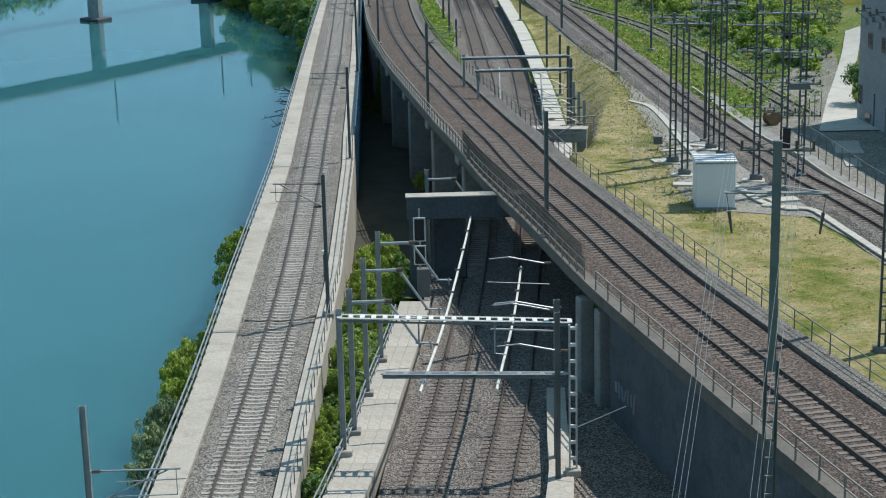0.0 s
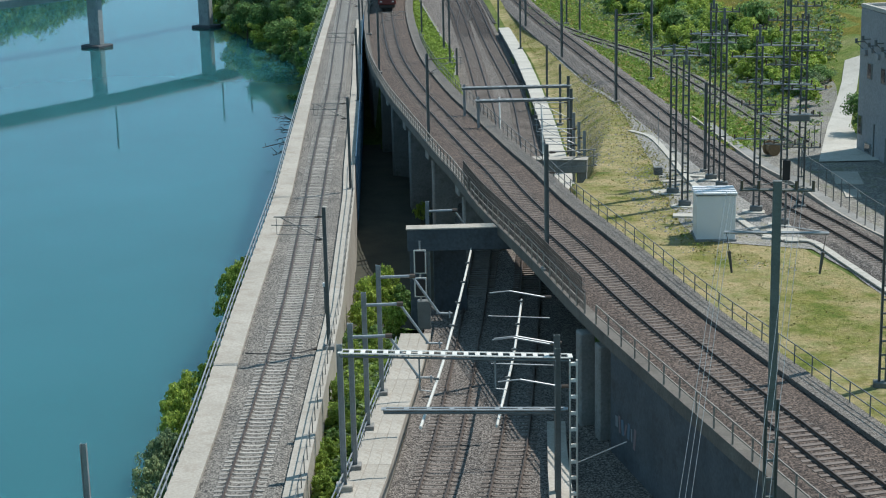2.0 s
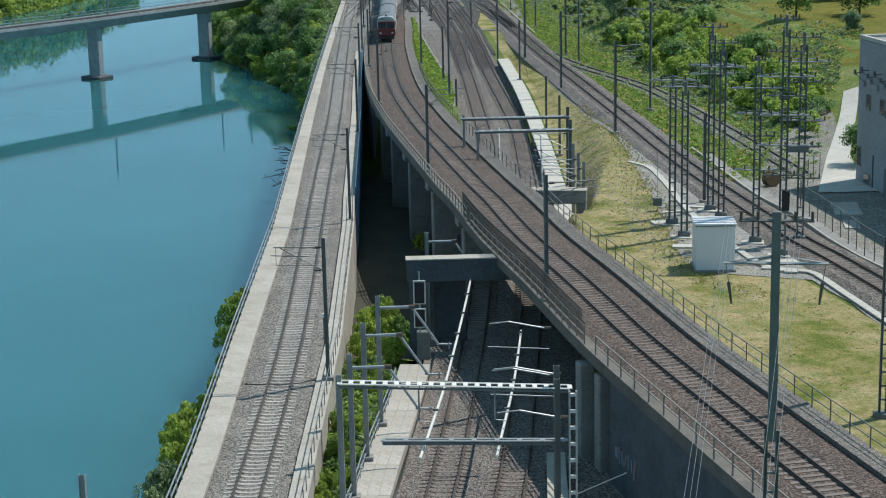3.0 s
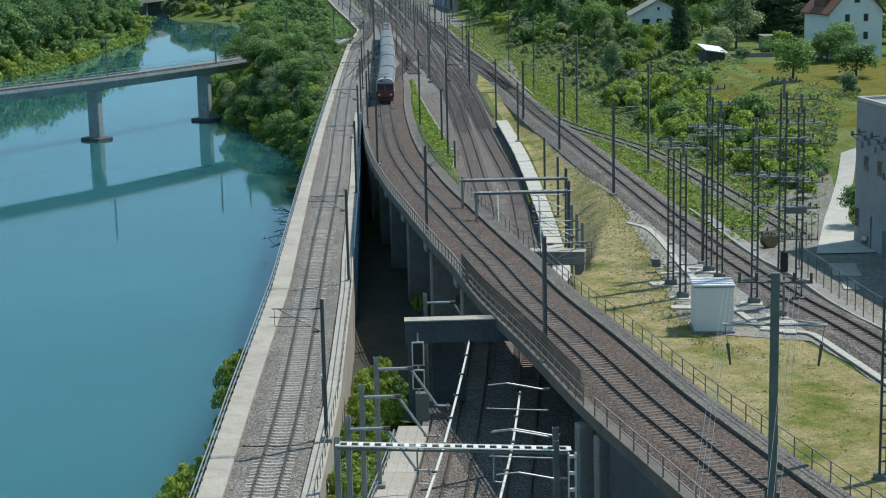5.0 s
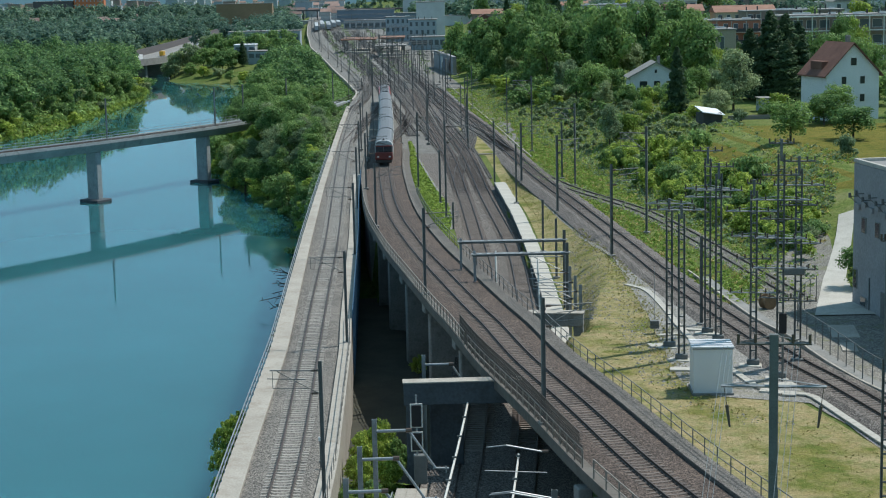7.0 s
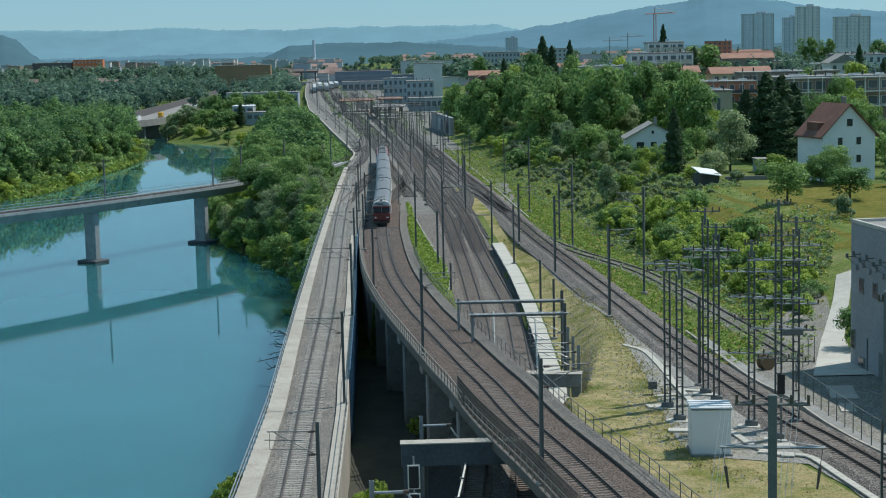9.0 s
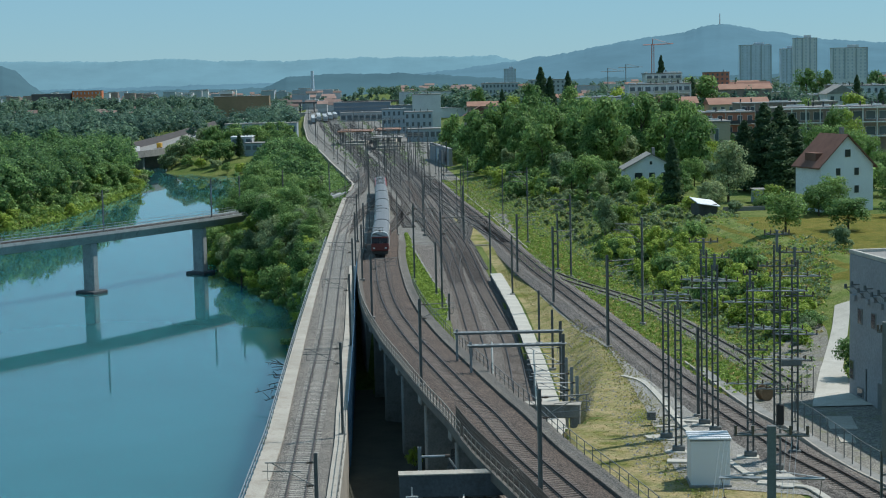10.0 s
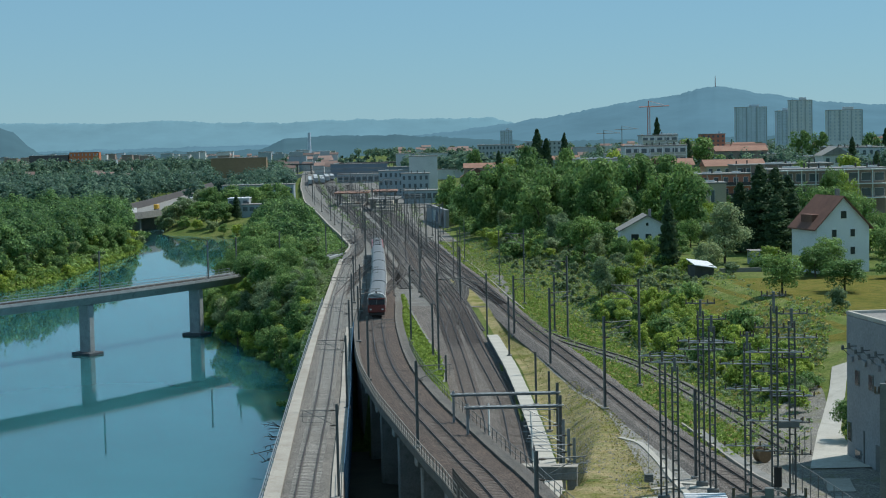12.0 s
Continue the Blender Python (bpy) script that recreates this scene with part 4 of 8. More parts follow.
g1 = thing("gantry", "galvanised lattice gantry over the low tracks", "gantry")
bm = bmesh.new()
hbeam(bm, -5.65, 82.3, -4.8, 3.1, 0.3, 0.3)
part("post", bm, STEEL, g1)
bm = bmesh.new()
hbeam(bm, 5.35, 81.5, -4.8, 3.6, 0.3, 0.3)
part("post", bm, STEEL_DARK, g1, "dark steel post")
lattice_beam(g1, (-5.6, 82.2, 2.75), (6.0, 81.4, 2.5), 0.62, ALU, 0.58)
for x in (-1.6, 2.25):
    dropper(g1, x, 81.9, 2.4, 1.7)
part("footing", box(bmesh.new(), -5.65, 82.3, -4.65, 0.9, 0.8, 0.4, 0.05), CONCRETE, g1)
g2 = thing("gantry", "galvanised cantilever beam on a lattice post over the low tracks", "gantry")
lattice_beam(g2, (-3.35, 79.0, 0.75), (5.6, 79.0, 0.55), 0.32, STEEL, 1.1)
bm = bmesh.new()
for dx in (-0.17, 0.17):
    hbeam(bm, 6.0 + dx, 79.2, -4.8, 3.0, 0.08, 0.2)
for k in range(9):
    box(bm, 6.0, 79.2, -4.0 + 0.85 * k, 0.34, 0.18, 0.14)
part("post", bm, ALU, g2, "pale lattice post")
bm = bmesh.new()
hbeam(bm, 5.2, 78.6, -4.8, 3.8, 0.26, 0.26)
part("post", bm, STEEL_DARK, g2, "dark steel post")
bm = bmesh.new()
bar(bm, (6.1, 79.2, -2.4), (8.6, 78.9, -1.2), 0.03)
part("stay", bm, STEEL, g2)
part("footing", box(bmesh.new(), 6.0, 79.2, -4.7, 0.75, 0.75, 0.35, 0.04), CONCRETE, g2)
for y, z0, n in ((84.5, 2.2, 1), (88.5, 0.9, 2), (93.0, 2.3, 1), (79.8, 1.4, 1)):
    b = thing("bracket", "pale tubular contact wire bracket reaching over a track", "bracket", group="contact brackets")
    bm = bmesh.new()
    bar(bm, (5.6, y, z0), (3.4, y, z0 + 0.45), 0.05)
    bar(bm, (3.4, y, z0 + 0.45), (2.3, y, z0 + 0.35), 0.04)
    part("tube", bm, STEEL, b)
    bm = bmesh.new()
    bar(bm, (5.8, y, z0 + 0.05), (5.45, y, z0 + 0.05), 0.09, 8)
    part("insulator", bm, INSULATOR, b)
    bm = bmesh.new()
    bar(bm, (5.7, y, z0 - 1.2), (2.2, y, z0 - 1.0), 0.03)
    part("stay", bm, STEEL, b)
for ln, y0, y1 in ((LOW_A, 79.5, 117.0), (LOW_B, 79.5, 102.5)):
    c = thing("conductor_bar", "thick pale overhead conductor bar above a low track", "conductor", group="conductor bars")
    sweep("bar", ln, [(-0.065, 4.87), (0.065, 4.87), (0.065, 4.98), (0.025, 5.03), (-0.025, 5.03), (-0.065, 4.98)], ln.s_at_y(y0), ln.s_at_y(y1), 2.0, ALU, c)
    s = ln.s_at_y(y0) + 2
    while s < ln.s_at_y(y1):
        bm = bmesh.new()
        q = ln.point(s, 0, 5.1)
        box(bm, q.x, q.y, q.z + 0.06, 0.3, 0.08, 0.12)
        part("clamp", bm, STEEL_DARK, c)
        s += 5

# far gantries by the white walkway
for y, z, x0, x1 in ((165.0, 3.6, 1.7, 12.3), (157.5, 3.5, 2.9, 12.0)):
    g = thing("gantry", "grey lattice gantry over the tracks before the viaduct", "gantry", group="far gantries")
    lattice_beam(g, (x0, y, z), (x1, y, z), 0.55, STEEL)
    bm = bmesh.new()
    hbeam(bm, x1 - 0.2, y, low_z(y) - 0.5, z + 0.9, 0.28, 0.28)
    part("post", bm, STEEL_DARK, g)
    bm = bmesh.new()
    hbeam(bm, x0 + 0.2, y, low_z(y) - 0.5, z + 0.3, 0.24, 0.24)
    part("post", bm, STEEL, g)
MAST_GV2 = catenary_mast(7.4, 3.6, STEEL, "grey catenary mast with brackets by the white walkway", w=0.26)
MAST_GV2.matrix_basis = pose(11.75, 153.5, -4.6, 0, 0, 180)
place(MAST_GV2, pose(11.9, 149.5, -4.8, 0, 0, 180))
place(MAST_GV2, pose(11.95, 160.5, -4.2, 0, 0, 180))
place(MAST_GV2, pose(12.05, 145.5, -4.9, 0, 0, 180))
for x, y, z1 in ((9.05, 158, 1.8), (5.2, 161, 2.2)):
    h = thing("hanger_bar", "white bar hanging under a gantry", "bar")
    bm = bmesh.new()
    bar(bm, (x, y, z1 + 1.0), (x, y - 2.5, z1 - 3.5), 0.09)
    part("bar", bm, ALU, h)

# ---------- lattice power masts ----------
def power_mast(height, arms, label, width=0.42, solid=False):
    t = thing("power_mast", label, "mast", group="lattice power masts")
    bm = bmesh.new()
    for dx in (-width / 2, width / 2):
        hbeam(bm, dx, 0, 0, height * (0.6 if solid else 0.94), 0.13 if solid else 0.15, 0.22)
    n = int(height * (0.6 if solid else 0.94) / 0.75) - 1
    for k in range(n):
        box(bm, 0, 0, 0.4 + 0.75 * k, width - 0.1, 0.10, 0.09)
    part("lattice", bm, STEEL_DARK, t)
    part("pole", box(bmesh.new(), 0, 0, height * (0.79 if solid else 0.955), 0.32 if solid else 0.2, 0.24 if solid else 0.2, height * (0.42 if solid else 0.09), 0.02), STEEL_DARK, t)
    part("footing", box(bmesh.new(), 0, 0, 0.22, 0.95, 0.6, 0.5, 0.05), STEEL_DARK, t, "dark footing block")
    part("slab", box(bmesh.new(), -0.2, -0.2, -0.02, 1.7, 1.1, 0.22, 0.03), PALE, t, "pale concrete slab")
    for z, w in arms:
        bm = bmesh.new()
        bar(bm, (-w, 0, height - z), (w, 0, height - z), 0.06, 4)
        bar(bm, (-w, 0.0, height - z + 0.02), (0, 0, height - z + 0.30), 0.02, 4)
        bar(bm, (w, 0.0, height - z + 0.02), (0, 0, height - z + 0.30), 0.02, 4)
        part("cross_arm", bm, STEEL if w > 1.6 else STEEL_DARK, t)
        for x in (-w * 0.95, -w * 0.5, w * 0.5, w * 0.95):
            bm = bmesh.new()
            if solid and z > 1.0:
                if abs(x) < w * 0.6:
                    bm.free()
                    continue
                bar(bm, (x, 0, height - z), (x * 0.94, -0.1, height - z - 0.7), 0.015, 5)
                bar(bm, (x * 0.94, -0.1, height - z - 0.7), (x * 0.88, -0.2, height - z - 1.5), 0.07, 6, 0.04)
            else:
                bar(bm, (x, 0, height - z), (x, 0, height - z + 0.35), 0.06, 6)
            part("insulator", bm, INSULATOR, t)
    return t
for x, y, h, arms in ((17.8, 130.8, 11.4, ((0.4, 1.9), (0.9, 1.6))), (18.1, 126.2, 11.5, ((0.4, 1.9),)), (21.6, 135.8, 14.9, ((0.3, 1.2), (3.4, 1.9), (4.1, 1.9))), (22.0, 132.9, 13.9, ((0.3, 1.2), (2.2, 1.9))),
                      (23.1, 123.8, 13.6, ((2.4, 2.1), (0.3, 0.5), (4.3, 1.7), (6.0, 1.3), (8.6, 1.8))), (24.2, 119.4, 17.0, ((0.3, 0.9), (2.6, 1.4), (4.4, 2.2), (5.8, 1.5), (7.2, 1.9), (9.4, 2.1), (11.6, 1.5))), (26.4, 123.8, 15.3, ((0.4, 1.2), (2.2, 1.9), (3.7, 1.4), (6.6, 1.7), (8.6, 1.3), (11.0, 1.4)))):
    t = power_mast(h + 0.6, arms, "tall dark lattice power mast on a pale slab")
    t.matrix_basis = pose(x * 1.0165, y * 1.0165, -0.5, 0, 0, -12)
t = power_mast(21.0, ((0.35, 1.35), (1.95, 1.9)), "tall dark double-legged power mast close to the viaduct", 0.42, True)
t.matrix_basis = pose(12.05, 60.5, -5.3, 0, 0, -8)
t = power_mast(16.5, ((0.5, 0.4),), "dark steel mast at the field's edge", 0.34, True)
t.matrix_basis = pose(22.6, 84.5, -0.7, 0, 0, -10)

def cable(name, label, pts, r, material, sag=0.0):
    t = thing(name, label, "cable")
    for a, b in pts:
        a, b = Vector(a), Vector(b)
        bm = bmesh.new()
        n = 8 if sag else 1
        prev = a
        for i in range(1, n + 1):
            f = i / n
            q = a.lerp(b, f) - Vector((0, 0, 4 * sag * f * (1 - f)))
            bar(bm, prev, q, r, 4)
            prev = q
        part("wire", bm, material, t)
    return t
WIRE = surf("pale_wire", (0.42, 0.42, 0.41), (0.5, 0.5, 0.49), 1.0, 10.0, 0.5, 0.5, bump=0.0)
cable("power_cable", "pale power wires strung from the near mast", [((10.2 + 0.16 * i, 60.5, 15.3), (7.0 + 0.22 * i, 52, 4.0)) for i in range(3)] + [((12.6 + 0.2 * i, 60.5, 15.3), (9.6 + 0.25 * i, 52, 3.5)) for i in range(3)], 0.009, WIRE)
t = thing("catenary_mast", "grey steel catenary mast at the river's edge", "mast", group="catenary masts")
bm = bmesh.new()
hbeam(bm, 0, 0, 0, 9.6, 0.26, 0.26)
part("pole", bm, STEEL, t)
contact_arm(t, 7.3, 3.9, STEEL)
t.matrix_basis = pose(-15.3, 66.2, -5.6)
RUBBER = plain("black_rubber", (0.02, 0.02, 0.02), 0.7)
cable("ground_cable", "black cable lying across the river track", [((-8.0, 106.2, -4.25), (-9.6, 104.9, -4.38)), ((-9.6, 104.9, -4.38), (-11.0, 104.5, -4.36)), ((-11.0, 104.5, -4.36), (-12.4, 104.7, -4.38)), ((-12.4, 104.7, -4.38), (-13.3, 105.0, -4.4))], 0.08, RUBBER)
# faded painted marks on the wall below the viaduct
GRAF = [plain("faded_paint_grey", (0.19, 0.21, 0.225), 0.8), plain("faded_paint_blue", (0.10, 0.15, 0.20), 0.8), plain("faded_paint_rose", (0.20, 0.15, 0.155), 0.8)]
gm = thing("wall_marks", "faded painted marks on a dark concrete wall", "paint marks", kind="structure")
rg = random.Random(12)
for y0 in (66.0, 86.0):
    for k in range(7):
        s_ = CL.s_at_y(y0) + 0.5 * k
        bm = box(bmesh.new(), 0, 0, 0, 0.02, rg.uniform(0.18, 0.45), rg.uniform(0.6, 1.3), 0.008)
        o = part("mark", bm, GRAF[rg.randrange(3)], gm)
        o.matrix_basis = CL.frame_at(s_, -3.365, -4.6 + rg.uniform(-0.15, 0.15)) @ pose(0, 0, 0, rg.uniform(-25, 25), 0, 0)
# slim marker beside the river line
mk = thing("marker_post", "slim dark marker post with a white cap beside the river line", "post")
bm = bmesh.new()
bar(bm, (0, 0, 0), (0, 0, 2.0), 0.05, 8)
bar(bm, (0, 0, 0.5), (0, 0, 0.62), 0.12, 8)
part("pole", bm, STEEL_DARK, mk)
part("cap", box(bmesh.new(), 0, 0, 2.15, 0.22, 0.16, 0.3, 0.03), FRAME_W, mk, "white cap")
mk.matrix_basis = RL.frame_at(RL.s_at_y(113), 2.35, -0.25)
# signal on the frame's pillar
SIG = plain("black_signal_board", (0.012, 0.012, 0.013), 0.6)
sg = thing("railway_signal", "black railway signal with two heads on a post", "signal")
bm = bmesh.new()
bar(bm, (-1.95, 111.8, -5.4), (-1.95, 111.8, 1.2), 0.06, 8)
part("post", bm, STEEL, sg)
for z, h in ((-0.2, 1.5), (-2.0, 1.2)):
    part("rim", box(bmesh.new(), -1.95, 111.6, z, 0.84, 0.06, h + 0.18, 0.02), ALU, sg, "white rim")
    part("board", box(bmesh.new(), -1.95, 111.55, z, 0.66, 0.12, h, 0.03), SIG, sg)
part("cabinet", box(bmesh.new(), -1.75, 111.9, -4.0, 0.9, 0.6, 2.0, 0.04), STEEL_DARK, sg)
for x, y, z in ((24.6, 120.4, 0.2),):
    s2 = thing("railway_signal", "dark signal seen from behind on a slim post", "signal")
    bm = bmesh.new()
    bar(bm, (x, y, -0.6), (x, y, z + 4.6), 0.07, 8)
    part("post", bm, STEEL_DARK, s2)
    part("board", box(bmesh.new(), x, y, z + 3.6, 0.55, 0.2, 1.5, 0.05), SIG, s2)

# ---------- trees and shrubs ----------
ROAD_L = ([100, 118, 125, 138, 150, 162, 180, 197, 206], [31.6, 31.2, 31.0, 30.6, 33.8, 37.0, 42.4, 47.0, 49.5])
ROAD_R = ([100, 118, 125, 138, 150, 162, 180, 197, 206], [42.6, 40.5, 39.7, 38.2, 37.6, 39.2, 44.2, 48.8, 51.3])
def leaf_cloud(rng, blobs, per, size, up_bias=0.4, j=0.75, sizes=None, dome=0.0):
    """Many small three-cornered leaf sprays on the skins of overlapping clumps. blobs: centre and radii.
    dome: share of the sprays on a clump's underside that move to its upper side."""
    g = np.random.RandomState(rng.randrange(2 ** 31))
    c = np.repeat(np.array([q[0] for q in blobs], float), per, axis=0)
    r = np.repeat(np.array([q[1] for q in blobs], float), per, axis=0)
    n = len(c)
    sz = np.full(n, float(size)) if sizes is None else np.repeat(np.array(sizes, float), per)
    def unit(v):
        return v / np.maximum(np.linalg.norm(v, axis=1, keepdims=True), 1e-9)
    d = unit(g.normal(size=(n, 3)))
    flip = (d[:, 2] < 0) & (g.rand(n) < dome)
    d[flip, 2] *= -1
    p = c + d * r * g.uniform(0.6, 1.08, (n, 1))
    off = g.uniform(-j, j, (n, 3))
    off[:, 2] = up_bias + off[:, 2] * 0.73
    nrm = unit(d * 1.1 + off)
    a = unit(np.cross(nrm, g.normal(size=(n, 3))))
    b = np.cross(nrm, a)
    k = (sz * g.uniform(0.55, 1.25, n))[:, None]
    out = np.empty((n, 3, 3))
    out[:, 0] = p - a * k * 0.55 + b * k * 0.30
    out[:, 1] = p - a * k * 0.30 - b * k * 0.52 + nrm * k * 0.10
    out[:, 2] = p + a * k * 0.72 + b * k * 0.12
    return out.reshape(-1, 3)

def leaf_mesh(name, v, material, parent=None, label=""):
    me = bpy.data.meshes.new(name)
    n = len(v) // 3
    me.vertices.add(3 * n)
    me.vertices.foreach_set("co", np.ascontiguousarray(v, dtype=np.float32).ravel())
    me.loops.add(3 * n)
    me.loops.foreach_set("vertex_index", np.arange(3 * n, dtype=np.int32))
    me.polygons.add(n)
    me.polygons.foreach_set("loop_start", np.arange(0, 3 * n, 3, dtype=np.int32))
    me.update(calc_edges=True)
    me.materials.append(material)
    ob = new(name, me)
    if parent:
        ob.parent = parent
    return tagged(ob, label) if label else ob

def limb_mesh(bm, rng, base, height, spread, r):
    bar(bm, base, base + Vector((rng.uniform(-0.2, 0.2), rng.uniform(-0.2, 0.2), height)), r, 7, r * 0.45)
    for k in range(5):
        z = height * rng.uniform(0.35, 0.9)
        a = rng.uniform(0, 6.28)
        bar(bm, base + Vector((0, 0, z)), base + Vector((math.cos(a) * spread, math.sin(a) * spread, z + height * rng.uniform(0.15, 0.45))), r * 0.4, 5, r * 0.12)

def make_tree(seed, height, radius, leaves, per, size, label, name="tree", clumps=26, low=0.22, loose=1.0):
    rng = random.Random(seed)
    t = thing(name, label, name.replace("_", " "), group=name + "s")
    bm = bmesh.new()
    limb_mesh(bm, rng, Vector((0, 0, -0.4)), height * 0.72, radius * 0.7, max(0.05, height * 0.022))
    part("trunk", bm, BARK, t)
    blobs = []
    mid = Vector((0, 0, height * (0.5 + low * 0.45)))
    half = height * (1 - low) * 0.5
    for k in range(clumps):
        d = Vector((rng.gauss(0, 1), rng.gauss(0, 1), rng.gauss(0, 1))).normalized() * rng.random() ** 0.4 * 0.8
        c = radius * rng.uniform(0.24, 0.42) * loose
        skew = 1.0 + 0.25 * math.sin(d.x * 4 + seed) - 0.15 * max(0.0, d.z)
        blobs.append(((d.x * radius * skew, d.y * radius * skew, mid.z + d.z * half), (c * rng.uniform(0.9, 1.3), c * rng.uniform(0.9, 1.3), c * rng.uniform(0.65, 0.95))))
    leaf_mesh("crown", leaf_cloud(rng, blobs, per, size, dome=0.35), leaves, t)
    return t

def make_conifer(seed, height, radius, label):
    rng = random.Random(seed)
    t = thing("conifer", label, "tree", group="conifers")
    bm = bmesh.new()
    bar(bm, (0, 0, -0.4), (0, 0, height), height * 0.02, 6, 0.03)
    part("trunk", bm, BARK, t)
    blobs = []
    n = 130
    for k in range(n):
        u = (k + 0.5) / n
        a = k * 2.4
        r = radius * (1 - u) ** 0.62 * rng.uniform(0.8, 1.15)
        q = 0.62 if k % 3 else 0.2
        blobs.append(((math.cos(a) * r * q, math.sin(a) * r * q, height * (0.05 + 0.93 * u)), (r * 0.5 + 0.12, r * 0.5 + 0.12, height * 0.03)))
    leaf_mesh("crown", leaf_cloud(rng, blobs, 70, 0.42, 0.1), LEAF_D, t)
    return t

TREES = [make_tree(1, 11, 4.4, LEAF_A, 139, 0.42, "leafy broad-crowned tree in full summer green", clumps=30, low=0.12),
         make_tree(2, 10, 4.7, LEAF_A, 139, 0.42, "leafy broad-crowned tree in full summer green", clumps=30, low=0.12),
         make_tree(3, 9, 4.0, LEAF_B, 139, 0.38, "bright green leafy summer tree", clumps=28, low=0.12),
         make_tree(4, 13, 4.6, LEAF_A, 139, 0.43, "tall dense dark green tree", clumps=32, low=0.12),
         make_tree(5, 9.5, 4.5, LEAF_C, 187, 0.34, "grey-green willow-like tree in leaf", clumps=28, low=0.12)]
FAR_TREES = [make_tree(6, 11, 4.9, LEAF_A, 115, 0.62, "leafy tree across the water", clumps=24, low=0.08),
             make_tree(7, 10, 5.0, LEAF_B, 115, 0.61, "bright leafy tree across the water", clumps=24, low=0.08),
             make_tree(8, 13, 5.0, LEAF_A, 120, 0.64, "tall dense tree of a grove", clumps=26, low=0.08),
             make_tree(9, 11, 4.9, LEAF_C, 115, 0.59, "grey-green tree of a grove", clumps=24, low=0.08)]
BUSHES = [make_tree(11, 2.8, 2.1, LEAF_B, 105, 0.29, "bright green shrub with loose sprays", "shrub", 15, 0.05),
          make_tree(12, 2.5, 2.2, LEAF_A, 105, 0.30, "dense dark green leafy shrub", "shrub", 15, 0.05),
          make_tree(13, 2.3, 1.9, LEAF_C, 105, 0.27, "grey-green leafy wild shrub", "shrub", 15, 0.05)]
NEAR = [make_tree(14, 2.9, 2.1, LEAF_B, 70, 0.17, "bright yellow-green feathery shrub by the water", "shrub", 52, 0.08, 0.5),
        make_tree(15, 2.7, 1.9, LEAF_A, 150, 0.15, "dense green leafy shrub near tracks", "shrub", 40, 0.08, 0.65),
        make_tree(16, 2.5, 1.9, LEAF_C, 75, 0.15, "silvery green shrub by the water", "shrub", 48, 0.08, 0.55)]
used = set()
def plant(proto, x, y, k=1.0, kz=1.0, z=None, rng=random):
    m = Matrix.LocRotScale((x, y, (ground_z(x, y) if z is None else z) - 0.1), Euler((0, 0, rng.uniform(0, 6.28))), (k, k, k * kz))
    if proto not in used:
        used.add(proto)
        proto.matrix_basis = m
        return proto
    return copy_thing(proto, m)

def plant_true(proto, x, y, k, kz, rng):
    """Like plant, in the prototype's own size, however the prototype itself stands."""
    if proto not in used:
        return plant(proto, x, y, k, kz, None, rng)
    q = proto.scale
    m = Matrix.LocRotScale((x, y, ground_z(x, y) - 0.1), Euler((0, 0, rng.uniform(0, 6.28))), (k / q[0], k / q[1], k * kz / q[2]))
    return copy_thing(proto, m)

rng = random.Random(21)
# wood on the near bank, before and beyond the bridge
def bridge_x(y):
    return float(np.interp(y, [215, 262, 309, 332, 361, 382, 410, 445], [-140, -110, -83, -67.5, -50.7, -41, -30, -24.6]))
spots = []
tries = 0
while len(spots) < 128 and tries < 12000:
    tries += 1
    y = rng.uniform(252, 455)
    e, sh = along(RIVER_EDGE_L, y), along(SHORE_R, y)
    if y > 420:
        e -= (y - 420) * 0.02 + 1.5
    lim = e - (3.0 if y < 420 else 5.0)
    if sh + 1.5 > lim:
        continue
    x = rng.uniform(sh + 0.5, lim)
    if y < 450 and abs(x - bridge_x(y)) < 5.5 + (y > 395) * 1:
        continue
    if any((x - a) ** 2 + (y - b) ** 2 < (3.6 if y < 430 else 5.2) ** 2 for a, b in spots):
        continue
    spots.append((x, y))
    near_edge = lim - x < 5
    proto = rng.choice(TREES[:4] + [TREES[2]]) if rng.random() < 0.85 else TREES[4]
    if y > 420:
        proto = rng.choice(FAR_TREES)
    k = rng.uniform(0.5, 0.66) if near_edge else rng.uniform(0.72, 0.95)
    if y > 430:
        k *= 0.85
    plant(proto, x, y, k, rng.uniform(0.9, 1.15), None, rng)
for i in range(54):
    y = rng.uniform(236, 430)
    e, sh = along(RIVER_EDGE_L, y), along(SHORE_R, y)
    x = rng.choice((e - rng.uniform(2.4, 4.2), sh + rng.uniform(0.0, 1.5)))
    if x < e - 1.2 and abs(x - bridge_x(y)) > 4:
        plant(rng.choice(BUSHES), x, y, rng.uniform(0.6, 0.95), 1.0, None, rng)
# shrubs at the foot of the river wall
for y, x, k, pr in ((77.5, -18.7, 0.55, 0), (79.5, -17.4, 0.4, 0), (89, -17.4, 0.75, 2), (92, -17.6, 0.85, 2), (95, -17.8, 0.92, 2), (97, -17.5, 0.8, 2), (99.5, -17.6, 1.0, 0), (103, -17.9, 1.15, 0), (106.5, -17.8, 1.05, 0), (111, -17.0, 0.8, 0), (115, -16.9, 0.72, 0), (119.5, -16.9, 0.66, 0), (124, -17.2, 0.86, 0), (128, -17.4, 0.98, 0), (131.5, -17.2, 0.86, 0), (135, -16.9, 0.55, 0), (157, -16.4, 0.35, 2), (163, -16.7, 0.3, 2)):
    plant(NEAR[pr], x + (0.35 if y < 130 else 0.2), y, k * 1.08, 1.3, river_z(y) - float(np.interp(y, [110, 130, 140], [5.0, 4.2, 3.0])), rng)
